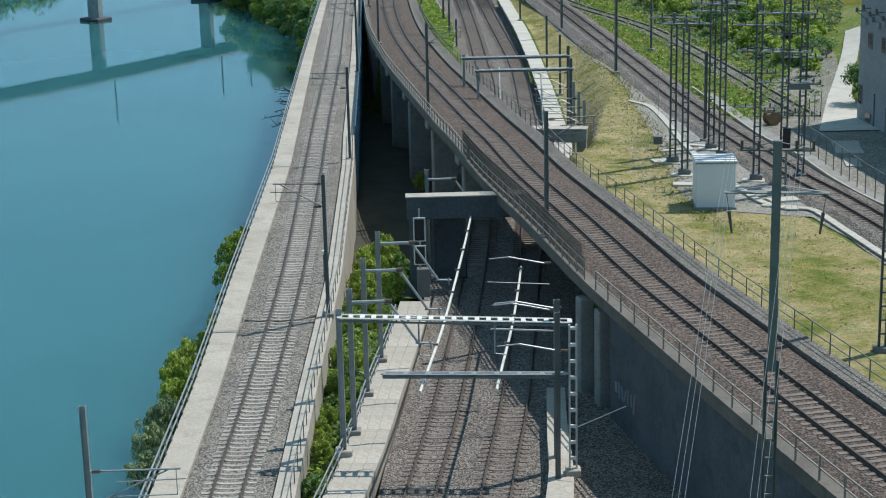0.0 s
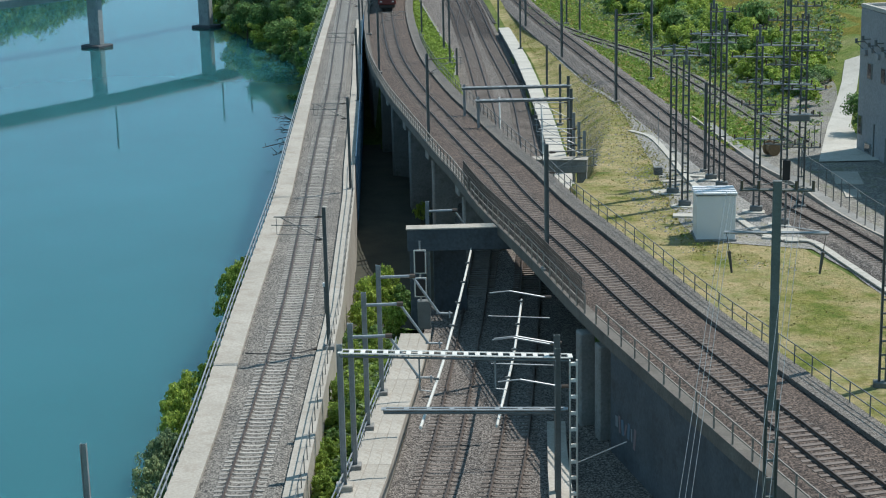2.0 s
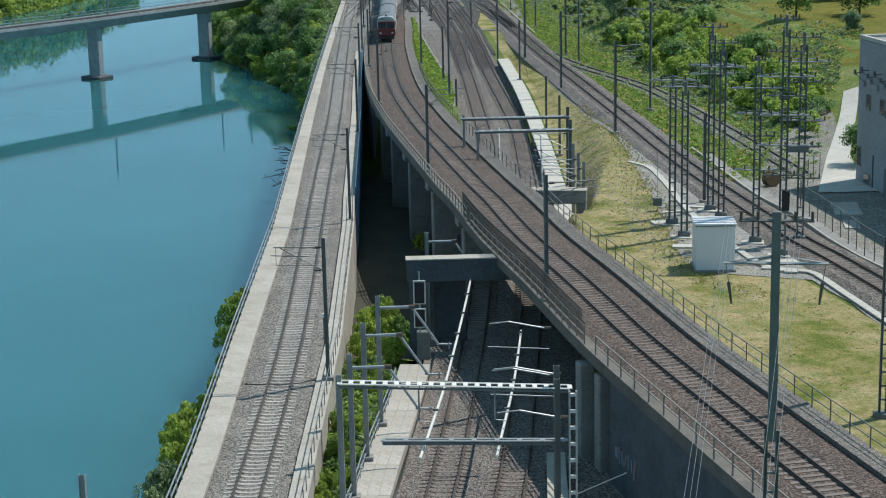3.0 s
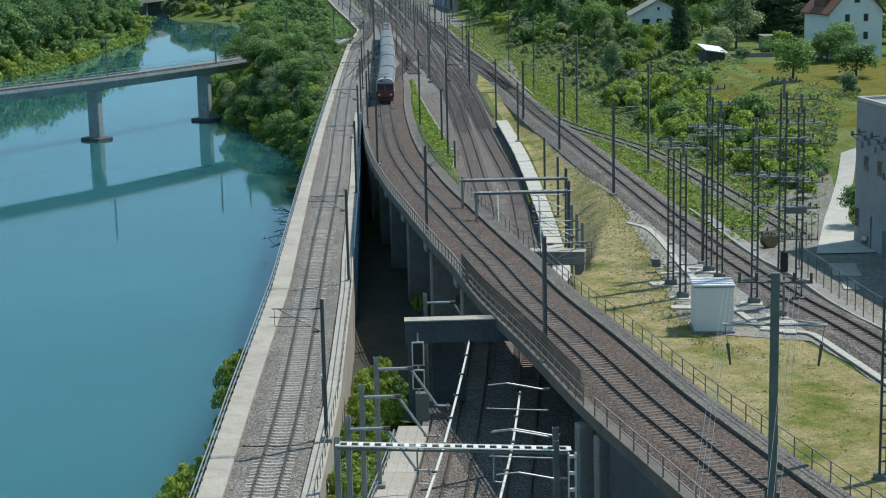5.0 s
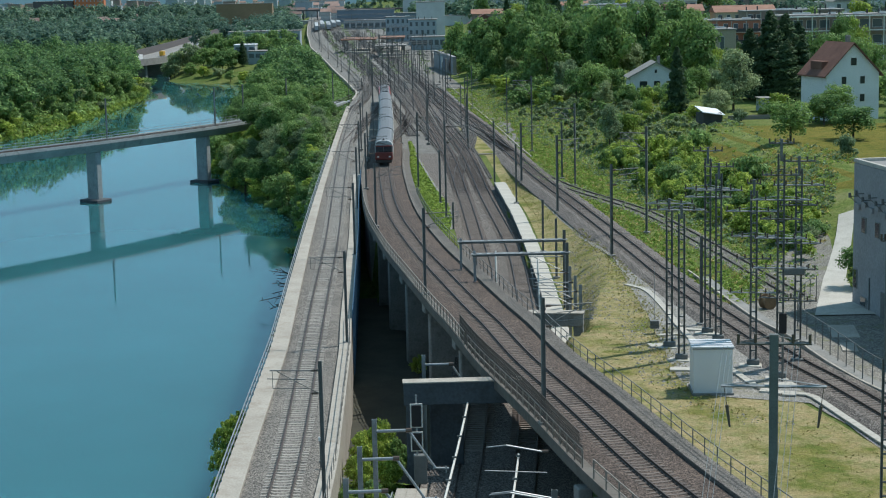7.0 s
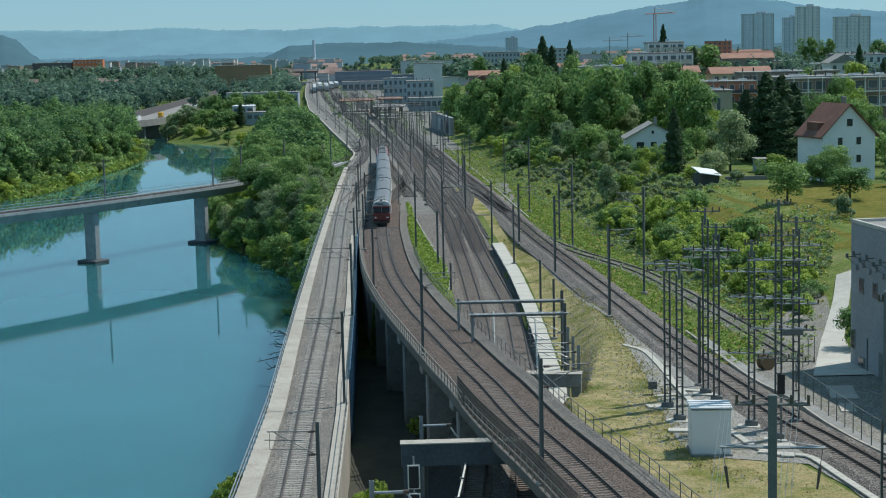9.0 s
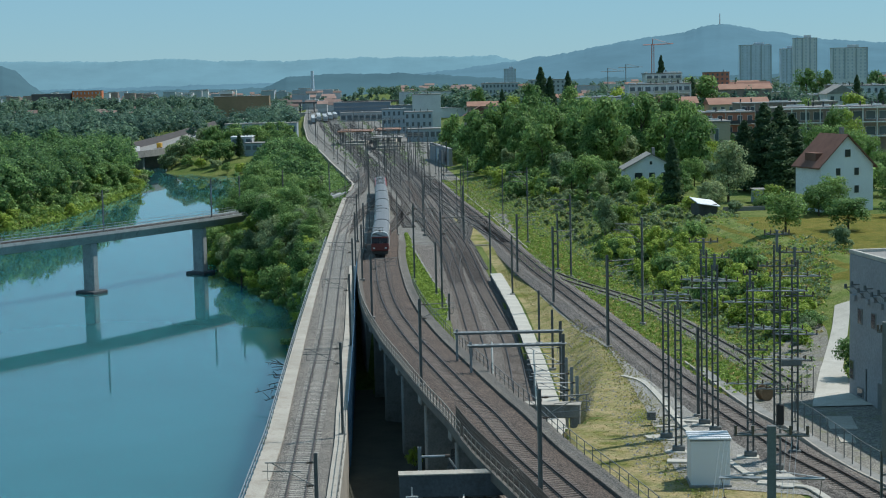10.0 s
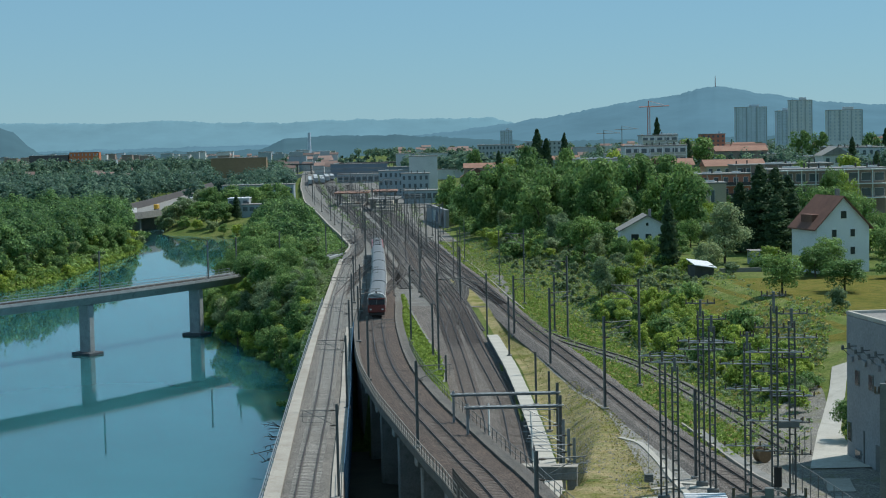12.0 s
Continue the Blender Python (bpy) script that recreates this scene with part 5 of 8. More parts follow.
# shrubs between the river wall and the cutting
for i in range(44):
    y = rng.uniform(70, 112)
    x = rng.uniform(-7.4 + max(0, (78 - y)) * 0.02, -6.5 + max(0, y - 82) * 0.085)
    plant(rng.choice(NEAR[:2] + [NEAR[0]]), x, y, rng.uniform(0.38, 0.66), rng.uniform(0.9, 1.4), None, rng)
for x, y, k in ((-5.2, 113, 1.2), (-4.2, 116, 1.35), (-6.2, 117, 1.25), (-5.4, 120.5, 1.3), (-3.6, 121, 1.0), (-6.8, 112.5, 1.0), (-4.0, 109.5, 0.9)):
    plant(NEAR[0 if k > 1.22 else 1], x, y, k * 0.92, 1.15, -7.2, rng)
for x, y, k in ((-6.2, 121.5, 1.15), (-4.9, 122.5, 1.3), (-3.7, 122, 1.1)):
    plant(NEAR[0 if k > 1.12 else 1], x, y, k, 1.5, -7.4, rng)
for y, x in ((160, -2.5), (176, -3.0)):
    plant(NEAR[0], x, y, 0.7, 1.5, -8.8, rng)
# far bank: trees along the shore, the wood behind is past counting
for i in range(34):
    y = 458 + 5.4 * i + rng.uniform(-2, 2)
    plant(rng.choice(FAR_TREES + [FAR_TREES[0], FAR_TREES[2]]), along(SHORE_L, y) - rng.uniform(3.5, 11), y, rng.uniform(0.7, 1.05), rng.uniform(0.9, 1.1), None, rng)
for i in range(20):
    y = rng.uniform(458, 720)
    plant(BUSHES[rng.choice((0, 1, 2))], along(SHORE_L, y) - rng.uniform(0.2, 4.0), y, rng.uniform(1.2, 2.1), 0.9, None, rng)
# shrubs on the slope
n = 0
while n < 52:
    y = rng.uniform(158, 520)
    u = rng.uniform(5, 24)
    x = along(FOOT, y) + u
    if y < 270 and u > 13:
        continue
    if rng.random() > (0.05 + 0.95 * (u / 24) ** 1.5) * (1.0 if y < 420 else 0.6):
        continue
    if y < 210 and x > along(ROAD_L, y) - 2.5:
        continue
    big = u > 16 and rng.random() < 0.14
    plant(rng.choice(TREES[:3]) if big else rng.choice(BUSHES + [BUSHES[0], BUSHES[2]]), x, y, rng.uniform(0.26, 0.4) if big else rng.uniform(0.42, 0.95), rng.uniform(0.9, 1.1), None, rng)
    n += 1
# thicket at the slope's top, before the meadow
def thicket_w(y):
    return float(np.interp(y, [166, 205, 235, 270], [8.0, 8.0, 10.0, 9.0]))
n = 0
while n < 58:
    y = rng.uniform(168, 268)
    x = along(FOOT, y) + 3.5 + rng.random() ** 0.8 * thicket_w(y)
    if y < 214 and x > along(ROAD_L, y) - 2.5 or x < float(np.interp(y, [172, 186], [36, 30])) - 6:
        continue
    plant(rng.choice(BUSHES[:2] + [BUSHES[1], BUSHES[2], BUSHES[0]]), x, y, rng.uniform(0.55, 1.2), rng.uniform(0.9, 1.35), None, rng)
    n += 1
def thicket_spot(r):
    y = r.uniform(166, 270)
    x = along(FOOT, y) + 3.0 + r.random() ** 0.8 * thicket_w(y)
    if y < 214 and x > along(ROAD_L, y) - 2.5 or x < float(np.interp(y, [172, 186], [36, 30])) - 6:
        return None, None
    return x, y
# tall grove above the slope
spots = []
while len(spots) < 56:
    y = rng.uniform(376, 560)
    x = along(FOOT, y) + (rng.uniform(12, 48) if y < 460 else rng.uniform(6, 60))
    if any((x - a) ** 2 + (y - b) ** 2 < 30 for a, b in spots) or (36 < x < 58 and y < 392):
        continue
    spots.append((x, y))
    plant(rng.choice([FAR_TREES[0], FAR_TREES[2], FAR_TREES[2], FAR_TREES[3]]), x, y, rng.uniform(1.2, 1.5), rng.uniform(1.05, 1.3), None, rng)
for i in range(20):
    y = rng.uniform(372, 470)
    plant(rng.choice(BUSHES), along(FOOT, y) + rng.uniform(7, 15), y, rng.uniform(1.1, 1.9), 1.0, None, rng)
# gardens and meadow
CON = [make_conifer(31, 15, 3.2, "tall dark spruce in a garden"), make_conifer(32, 8.5, 1.7, "slim dark conifer in a garden")]
T0, T1, T2, T3, T4 = TREES
F0, F1, F2, F3 = FAR_TREES
B0, B1, B2 = BUSHES
C0, C1 = CON
for proto, x, y, k, kz in ((T4, 52.2, 300, 1.16, 1.0), (T4, 47.4, 283.5, 0.61, 0.86), (T4, 46.0, 287, 0.42, 1.2), (T0, 53.1, 345, 0.6, 1.0), (T0, 49.9, 240, 0.78, 0.8), (T1, 59.3, 242, 0.82, 0.68), (B2, 52.9, 218, 0.9, 1.4), (T0, 63.3, 270, 0.72, 0.9), (T1, 60.8, 267, 0.68, 0.85), (T0, 76.0, 280, 0.62, 1.15), (T4, 33.3, 337, 0.5, 1.15), (T0, 31.4, 346, 0.85, 1.08), (T1, 35.7, 349, 0.74, 0.96), (T0, 29.9, 368, 0.7, 1.01), (B1, 37.8, 332, 1.15, 1.27), (B0, 39.9, 322, 0.9, 1.4), (B1, 41.8, 324, 0.9, 1.4), (B1, 30.1, 290, 1.25, 1.5), (B0, 32.4, 289, 1.05, 1.36), (B1, 38.0, 250, 1.35, 1.1), (B0, 35.0, 249, 1.0, 1.2), (B2, 32.1, 274, 1.2, 0.86), (B1, 39.9, 216, 1.15, 1.27), (B1, 28.0, 262, 1.1, 1.1), (T2, 37.7, 307, 0.3, 1.4), (B1, 40.1, 288, 0.7, 0.93),
                           (T0, 84.9, 320, 0.61, 1.28), (T0, 100.9, 424, 0.8, 1.6), (T0, 77.7, 350, 0.9, 1.35), (T1, 80.6, 345, 0.95, 1.4), (T0, 83.4, 340, 0.8, 1.4), (T2, 98.9, 400, 0.9, 1.6), (T0, 97.7, 380, 0.72, 1.03), (T0, 71.0, 380, 0.86, 0.94), (T2, 64.0, 400, 0.83, 0.96), (T0, 56.0, 420, 0.6, 1.4), (T2, 68.0, 420, 0.66, 1.4),
                           (F2, 94.5, 700, 1.0, 1.9), (F2, 112.4, 700, 1.75, 0.98), (F0, 100.7, 700, 1.2, 1.6), (F1, 69.6, 640, 1.0, 1.9), (F0, 86.4, 552, 0.6, 1.8), (F0, 80.4, 552, 0.6, 1.8), (F2, 176.5, 800, 1.1, 1.7), (F2, 185.6, 800, 0.9, 2.0), (F0, 208.5, 800, 1.36, 1.4), (F0, 112.3, 512, 0.8, 1.5), (F1, 136.9, 552, 1.05, 1.3),
                           (F2, 36.6, 640, 1.1, 1.6), (F1, 30.1, 640, 1.0, 1.75), (F0, 51.5, 640, 1.1, 1.65), (F0, 27.5, 1000, 1.2, 1.45), (F0, 7.0, 612, 1.0, 1.5), (F0, 44.0, 402, 0.9, 1.15), (T3, 38.0, 395, 0.94, 1.2), (T4, 28.8, 286, 0.6, 1.3), (T2, 65.0, 428, 0.75, 0.9), (T0, 70.5, 426, 0.62, 0.9), (T1, 60.5, 432, 0.7, 0.95), (T2, 75.5, 425, 0.7, 0.9), (T0, 120, 470, 0.9, 1.2), (T2, 130, 440, 0.8, 1.0), (F0, 150, 520, 1.0, 1.2),
                           (B1, 42.5, 342, 1.0, 0.8), (B1, 48.5, 344, 0.9, 0.8), (B0, 44, 322, 0.9, 0.8), (B1, 41.5, 300, 1.0, 1.0), (B1, 51.8, 352, 1.5, 1.2), (B2, 56.5, 352, 1.6, 1.2), (T0, 39.0, 157.0, 0.44, 1.0), (B0, 39.6, 155.0, 0.8, 1.0), (B1, 72.5, 262, 1.5, 1.0), (B1, 64, 272, 1.3, 1.0), (B0, 61, 274, 1.2, 1.0), (B1, 55, 283.5, 0.9, 1.0), (B0, 58, 291, 1.3, 1.0), (B2, 49, 276, 0.9, 1.0), (B0, 74, 300, 1.8, 1.2), (B1, 79, 305, 2.0, 1.2), (B0, 84, 300, 2.0, 1.1)):
    plant_true(proto, x, y, k, kz, rng)
for p, x, y, k, kz in ((C0, 62.9, 322, 1.5, 0.76), (C0, 66.6, 326, 1.6, 0.68), (C0, 69.9, 330, 1.3, 0.75), (C0, 60.2, 328, 1.3, 0.7), (C0, 65.0, 317, 1.3, 0.6), (C0, 68.4, 319, 1.2, 0.65), (C1, 42.2, 300, 1.15, 1.2), (C0, 25.5, 620, 0.9, 1.4), (C0, 40, 560, 0.9, 1.1), (C0, 98, 640, 1.1, 1.2), (C0, 24, 530, 0.85, 1.1), (C0, 160, 640, 1.0, 1.2), (C0, 148, 560, 0.9, 1.0), (C0, 205, 760, 1.1, 1.3), (C0, -88.5, 776, 0.9, 0.8), (C0, 93, 690, 1.2, 1.6), (C1, 47.5, 742, 2.6, 1.2), (C1, 51.5, 742, 2.2, 1.2), (C0, 56, 700, 1.1, 1.5)):
    plant_true(p, x, y, k, kz, rng)
# trees and hedges on the spit beyond the lake
for pr, x, y, k, kz in ((F3, -125, 796, 0.95, 1.0), (F3, -120, 790, 1.1, 0.95), (F3, -115, 794, 1.05, 1.05), (F0, -108, 786, 1.0, 0.85), (F2, -104, 789, 0.85, 0.75), (F0, -97, 770, 1.0, 0.85), (F2, -93, 774, 0.9, 0.7), (F0, -101, 800, 1.0, 1.0), (F0, -82, 805, 1.2, 0.95), (F2, -75, 800, 1.0, 0.9), (F0, -95, 815, 1.2, 0.9), (F1, -68, 790, 1.0, 0.9), (F0, -106, 822, 1.2, 1.0), (F2, -88, 830, 1.1, 0.9), (F0, -72, 770, 0.8, 0.9), (F1, -70, 745, 0.9, 0.8), (F0, -100, 852, 1.3, 0.9), (F2, -90, 860, 1.2, 0.8), (F0, -82, 852, 1.3, 0.9), (F3, -112, 846, 1.3, 0.9), (F0, -76, 862, 1.3, 0.9), (F0, -113, 778, 0.6, 0.9), (F1, -106, 770, 0.55, 0.9), (F3, -98, 757, 0.6, 0.9), (F0, -91, 747, 0.5, 0.9), (F1, -84, 738, 0.55, 0.9), (F3, -121, 783, 0.6, 1.0)):
    plant_true(pr, x, y, k * 1.1, kz, rng)
# bare branches over the water
dead = thing("dead_branch", "bare dead branches leaning over the river", "branch")
r2 = random.Random(8)
for k in range(12):
    bm = bmesh.new()
    a = Vector((-18.3, 206 + k * 2.0, -9.5))
    b = a + Vector((-2.6 - r2.random() * 2.5, r2.uniform(-2, 1), r2.uniform(-1.6, 1.4)))
    bar(bm, a, b, 0.09, 5, 0.03)
    for j in range(3):
        c = a.lerp(b, 0.5 + 0.2 * j)
        bar(bm, c, c + Vector((r2.uniform(-0.9, 0.1), r2.uniform(-0.8, 0.5), r2.uniform(-0.6, 0.9))), 0.04, 4, 0.02)
    part("branch", bm, BARK, dead)

# far woods, past counting
def wood(name, label, seed, area, count, h, leaves, quads=46, size=2.1):
    """Rounded crowns of several clumps, side by side, each tree of its own height."""
    r = random.Random(seed)
    blobs = []
    for i in range(count):
        x, y = area(r)
        if x is None:
            continue
        hh = h * r.uniform(0.62, 1.32)
        rad = h * r.uniform(0.30, 0.46)
        z = ground_z(x, y)
        blobs.append(((x, y, z + hh * 0.62), (rad * 0.62, rad * 0.62, hh * 0.36)))
        for k in range(6):
            a = k * 1.047 + r.uniform(-0.4, 0.4)
            u = rad * r.uniform(0.45, 0.8)
            blobs.append(((x + math.cos(a) * u, y + math.sin(a) * u, z + hh * r.uniform(0.30, 0.74)), (rad * r.uniform(0.32, 0.5), rad * r.uniform(0.32, 0.5), hh * r.uniform(0.13, 0.22))))
    v = leaf_cloud(r, blobs, max(3, quads // 7), size, 0.5, 0.55, dome=0.55)
    return tagged(leaf_mesh(name, v, leaves), label, "trees", kind="stuff")
# Bluish tone puts the distance haze into the leaf colour.
LEAF_FAR = leafy("haze_blued_leaves", (0.055, 0.110, 0.086), (0.140, 0.225, 0.170), 0.0, 0.045)
LEAF_BANK = leafy("bank_leaves", (0.052, 0.115, 0.046), (0.165, 0.280, 0.108), 0.0, 0.08)
def left_bank(r):
    y = 455 + r.random() ** 0.9 * 340
    x = along(SHORE_L, y) - 6 - r.random() ** 1.3 * 95
    road = float(np.interp(y, [690, 790, 880], [-200, -146, -139]))
    return (x, y) if x > -0.30 * y - 12 and not (y > 670 and abs(x - road) < 13) else (None, None)
def left_belt(r):
    y = r.uniform(850, 1450)
    x = r.uniform(-0.31 * y, -0.105 * y if y < 960 else along(RIVER_EDGE_L, y) - 8)
    return (None, None) if abs(x + 143 + (y - 880) * 0.03) < 16 or (x > -126 and y < 960) else (x, y)
def left_far(r):
    y = 1350 + r.random() ** 0.7 * 1500
    return r.uniform(-0.30 * y, along(RIVER_EDGE_L, y) - 10), y
def mid_belt(r):
    y = r.uniform(452, 1000)
    e = along(RIVER_EDGE_L, y) - 7
    sh = max(along(SHORE_R, y) + 2, e - 26)
    return (r.uniform(sh, e), y) if sh < e else (None, None)
def right_far(r):
    y = r.uniform(600, 1500)
    return r.uniform(0.035 * y, 0.30 * y), y
def foot_far(r):
    y = 1020 + r.random() ** 0.8 * 2100
    return r.uniform(along(FOOT, y) + 10, 0.30 * y if y > 1500 else 0.06 * y), y
def town_near(r):
    y = r.uniform(420, 640)
    x = r.uniform(0.10, 0.30) * y
    return x, y
def yard_side(r):
    y = r.uniform(560, 745)
    return along(FOOT, y) + r.uniform(6, 40), y
wood("wood", "dense leafy wood on the river bank", 40, left_bank, 560, 11.5, LEAF_BANK, 420, 0.85)
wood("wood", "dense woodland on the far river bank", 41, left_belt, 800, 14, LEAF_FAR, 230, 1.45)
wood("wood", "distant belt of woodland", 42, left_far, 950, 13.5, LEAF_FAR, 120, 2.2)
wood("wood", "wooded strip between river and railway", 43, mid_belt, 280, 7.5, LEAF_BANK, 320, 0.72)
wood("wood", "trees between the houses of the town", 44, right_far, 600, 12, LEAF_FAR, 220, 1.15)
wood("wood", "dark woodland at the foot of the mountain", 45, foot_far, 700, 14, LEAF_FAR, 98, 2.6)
wood("hedges", "garden hedges and bushes among town houses", 46, town_near, 170, 4.5, LEAF_BANK, 240, 0.65)
def yard_end(r):
    y = r.uniform(1750, 2700)
    return r.uniform(along(RIVER_EDGE_L, y) - 10, along(FOOT, y) + 20), y
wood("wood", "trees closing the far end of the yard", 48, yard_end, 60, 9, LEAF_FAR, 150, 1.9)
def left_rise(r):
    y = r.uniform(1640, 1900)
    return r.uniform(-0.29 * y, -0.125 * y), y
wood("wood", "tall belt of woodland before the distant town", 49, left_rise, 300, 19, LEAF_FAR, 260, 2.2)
wood("thicket", "tangled green thicket on the railway slope", 71, thicket_spot, 120, 2.7, LEAF_B, 700, 0.26)
wood("thicket", "dark green bramble thicket on the railway slope", 72, thicket_spot, 90, 2.2, LEAF_A, 700, 0.26)
def bramble_spot(r):
    y = r.uniform(262, 400)
    return along(FOOT, y) + 3.5 + r.random() ** 0.7 * 17, y
wood("thicket", "grey-green bramble mounds on the railway slope", 76, bramble_spot, 230, 1.5, LEAF_C, 420, 0.26)
def under_spot(r):
    y = r.uniform(372, 640)
    return along(FOOT, y) + r.uniform(9.5 if y < 470 else 4.5, 17), y
wood("thicket", "dark undergrowth at the foot of the grove", 77, under_spot, 190, 4.2, LEAF_A, 520, 0.45)
def hedge_spot(r):
    y = r.uniform(322, 352)
    return 28 + r.random() * 24, y
wood("hedges", "mixed green garden shrubs before the bungalow", 78, hedge_spot, 34, 2.6, LEAF_A, 600, 0.34)
wood("wood", "trees on the bank above the yard", 47, yard_side, 150, 9, LEAF_BANK, 340, 0.75)

DRY = leafy("dry_grass_blades", (0.24, 0.22, 0.08), (0.46, 0.40, 0.19))
# weeds
def weeds(name, label, seed, area, count, size, leaves):
    r = random.Random(seed)
    blobs, sizes = [], []
    for i in range(count):
        x, y, z = area(r)
        s = size * r.uniform(0.5, 1.4)
        blobs.append(((x, y, z + s * 0.5), (s * 0.75, s * 0.75, s * 0.55)))
        sizes.append(s * 0.72)
    return tagged(leaf_mesh(name, leaf_cloud(r, blobs, 7, size, sizes=sizes), leaves), label, "weeds", kind="stuff")
def slope_spot(r):
    y = r.uniform(150, 480)
    x = along(FOOT, y) + r.uniform(0.5, 27 if y > 268 or r.random() < 0.12 else 15)
    if y < 190 and x > float(np.interp(y, [140, 150, 172, 186], [24, 28, 34, 41])) and r.random() < 0.90:
        y += 45
        x = along(FOOT, y) + r.uniform(0.5, 27)
    if y < 212 and x > along(ROAD_L, y) - 0.8:
        x = along(ROAD_L, y) - r.uniform(0.8, 6)
    return x, y, ground_z(x, y)
weeds("weeds", "tall green weeds covering the railway slope", 51, slope_spot, 11000, 0.33, LEAF_B)
weeds("weeds", "pale dry grass stalks on the railway slope", 65, slope_spot, 6000, 0.28, DRY)
weeds("weeds", "grey-green brambles on the railway slope", 52, slope_spot, 9000, 0.40, LEAF_C)
def strip_spot(r):
    y = r.uniform(190, 316)
    a = along(CURVE_X, y) + 4.3
    b = float(np.interp(y, [187, 203, 220, 249, 288, 316], [-0.2, 1.3, 1.1, -1.0, -3.7, -5.4]))
    x = r.uniform(min(a, b), max(a, b))
    return x, y, ground_z(x, y) + 0.1
SIDING_X = ([v.y for v in SIDING.p], [v.x for v in SIDING.p])
def foot_spot(r):
    y = r.uniform(150, 480)
    a = along(RIGHT_X, y) + 2.3
    x = a + r.random() ** 1.3 * (along(FOOT, y) + 2.0 - a)
    if y < 360 and abs(x - along(SIDING_X, y)) < 1.2 and r.random() < 0.7:
        x += 3.0
    edge = float(np.interp(y, [140, 150, 172, 186], [24, 28, 34, 41]))
    if y < 190 and x > edge:
        x = edge - r.uniform(0, 3)
    return x, y, ground_z(x, y)
weeds("weeds", "rank grass and weeds beside the railway siding", 59, foot_spot, 9000, 0.30, LEAF_B)
weeds("weeds", "dry grass stalks beside the railway siding", 60, foot_spot, 3500, 0.24, DRY)
def path_spot(r):
    y = r.uniform(150, 215)
    x = along(ROAD_R, y) + 0.4 + r.random() ** 1.5 * 14
    return x, y, ground_z(x, y)
weeds("weeds", "low green grass beside the concrete road", 62, path_spot, 1700, 0.24, LEAF_B)
weeds("weeds", "dry meadow grass beside the concrete road", 68, path_spot, 2200, 0.24, DRY)
def ditch_spot(r):
    y = r.uniform(64, 120)
    x = r.uniform(-7.8, -5.7 + max(0.0, y - 82) * 0.075)
    return x, y, ground_z(x, y)
weeds("weeds", "rank green weeds between river wall and cutting", 74, ditch_spot, 2600, 0.34, LEAF_B)
weeds("weeds", "grey-green weeds between river wall and cutting", 75, ditch_spot, 1800, 0.30, LEAF_C)
weeds("weeds", "bright green weeds between viaduct and tracks", 53, strip_spot, 1500, 0.35, LEAF_B)
def bank_spot(r):
    y = r.uniform(238, 430)
    x = along(RIVER_EDGE_L, y) - r.uniform(0.6, 9)
    return x, y, ground_z(x, y)
weeds("weeds", "green undergrowth on the river bank", 54, bank_spot, 1800, 0.5, LEAF_A)
weeds("weeds", "bright weeds on the bank beside the river line", 66, bank_spot, 2600, 0.5, LEAF_C)

def verge_spot(r):
    y = 415 + r.random() ** 1.2 * 520
    x = along(RIVER_EDGE_L, y) - r.uniform(0.3, 9)
    return x, y, ground_z(x, y)
weeds("weeds", "green weeds and brambles along the railway bank", 57, verge_spot, 3800, 0.9, LEAF_A)
def lake_spot(r):
    y = r.uniform(456, 700)
    x = along(SHORE_L, y) - r.uniform(-0.6, 5)
    return x, y, max(ground_z(x, y), -12.0)
def shore_spot(r):
    y = r.uniform(456, 640)
    x = along(SHORE_L, y) - r.uniform(2, 17)
    return x, y, max(ground_z(x, y), -12.0)
weeds("weeds", "dark undergrowth below the trees of the far shore", 67, shore_spot, 2600, 1.3, LEAF_A)
weeds("reeds", "bright green reeds along the far shore", 58, lake_spot, 1700, 0.9, LEAF_B)

def field_spot(r):
    y = r.uniform(88, 262)
    a = max(along(TROUGH_R, y) + 2.4, along(CURVE_X, y) + 4.4 if y < 160 else -99)
    b = float(np.interp(y, [60, 95, 115, 140, 175, 266], [42, 28.4, 24.4, 20.2, 17.8, 11.4]))
    x = r.uniform(a, b)
    return x, y, ground_z(x, y)
def edge_spot(r):
    y = r.uniform(108, 200)
    x = float(np.interp(y, [95, 108, 114, 124, 145, 176, 191, 225], [27.5, 23.0, 17.6, 17.0, 17.9, 18.4, 16.6, 14.0])) + r.gauss(0.1, 0.8)
    return x, y, max(ground_z(x, y), -0.47)
weeds("grass_tufts", "dry tufts where the gravel meets the field", 63, edge_spot, 1300, 0.12, DRY)
weeds("grass_tufts", "green tufts where the gravel meets the field", 64, edge_spot, 160, 0.10, LEAF_B)
weeds("grass_tufts", "dry straw-coloured grass tufts on the field", 55, field_spot, 5000, 0.10, DRY)
weeds("grass_tufts", "low green weeds scattered over the field", 56, field_spot, 500, 0.08, LEAF_B)
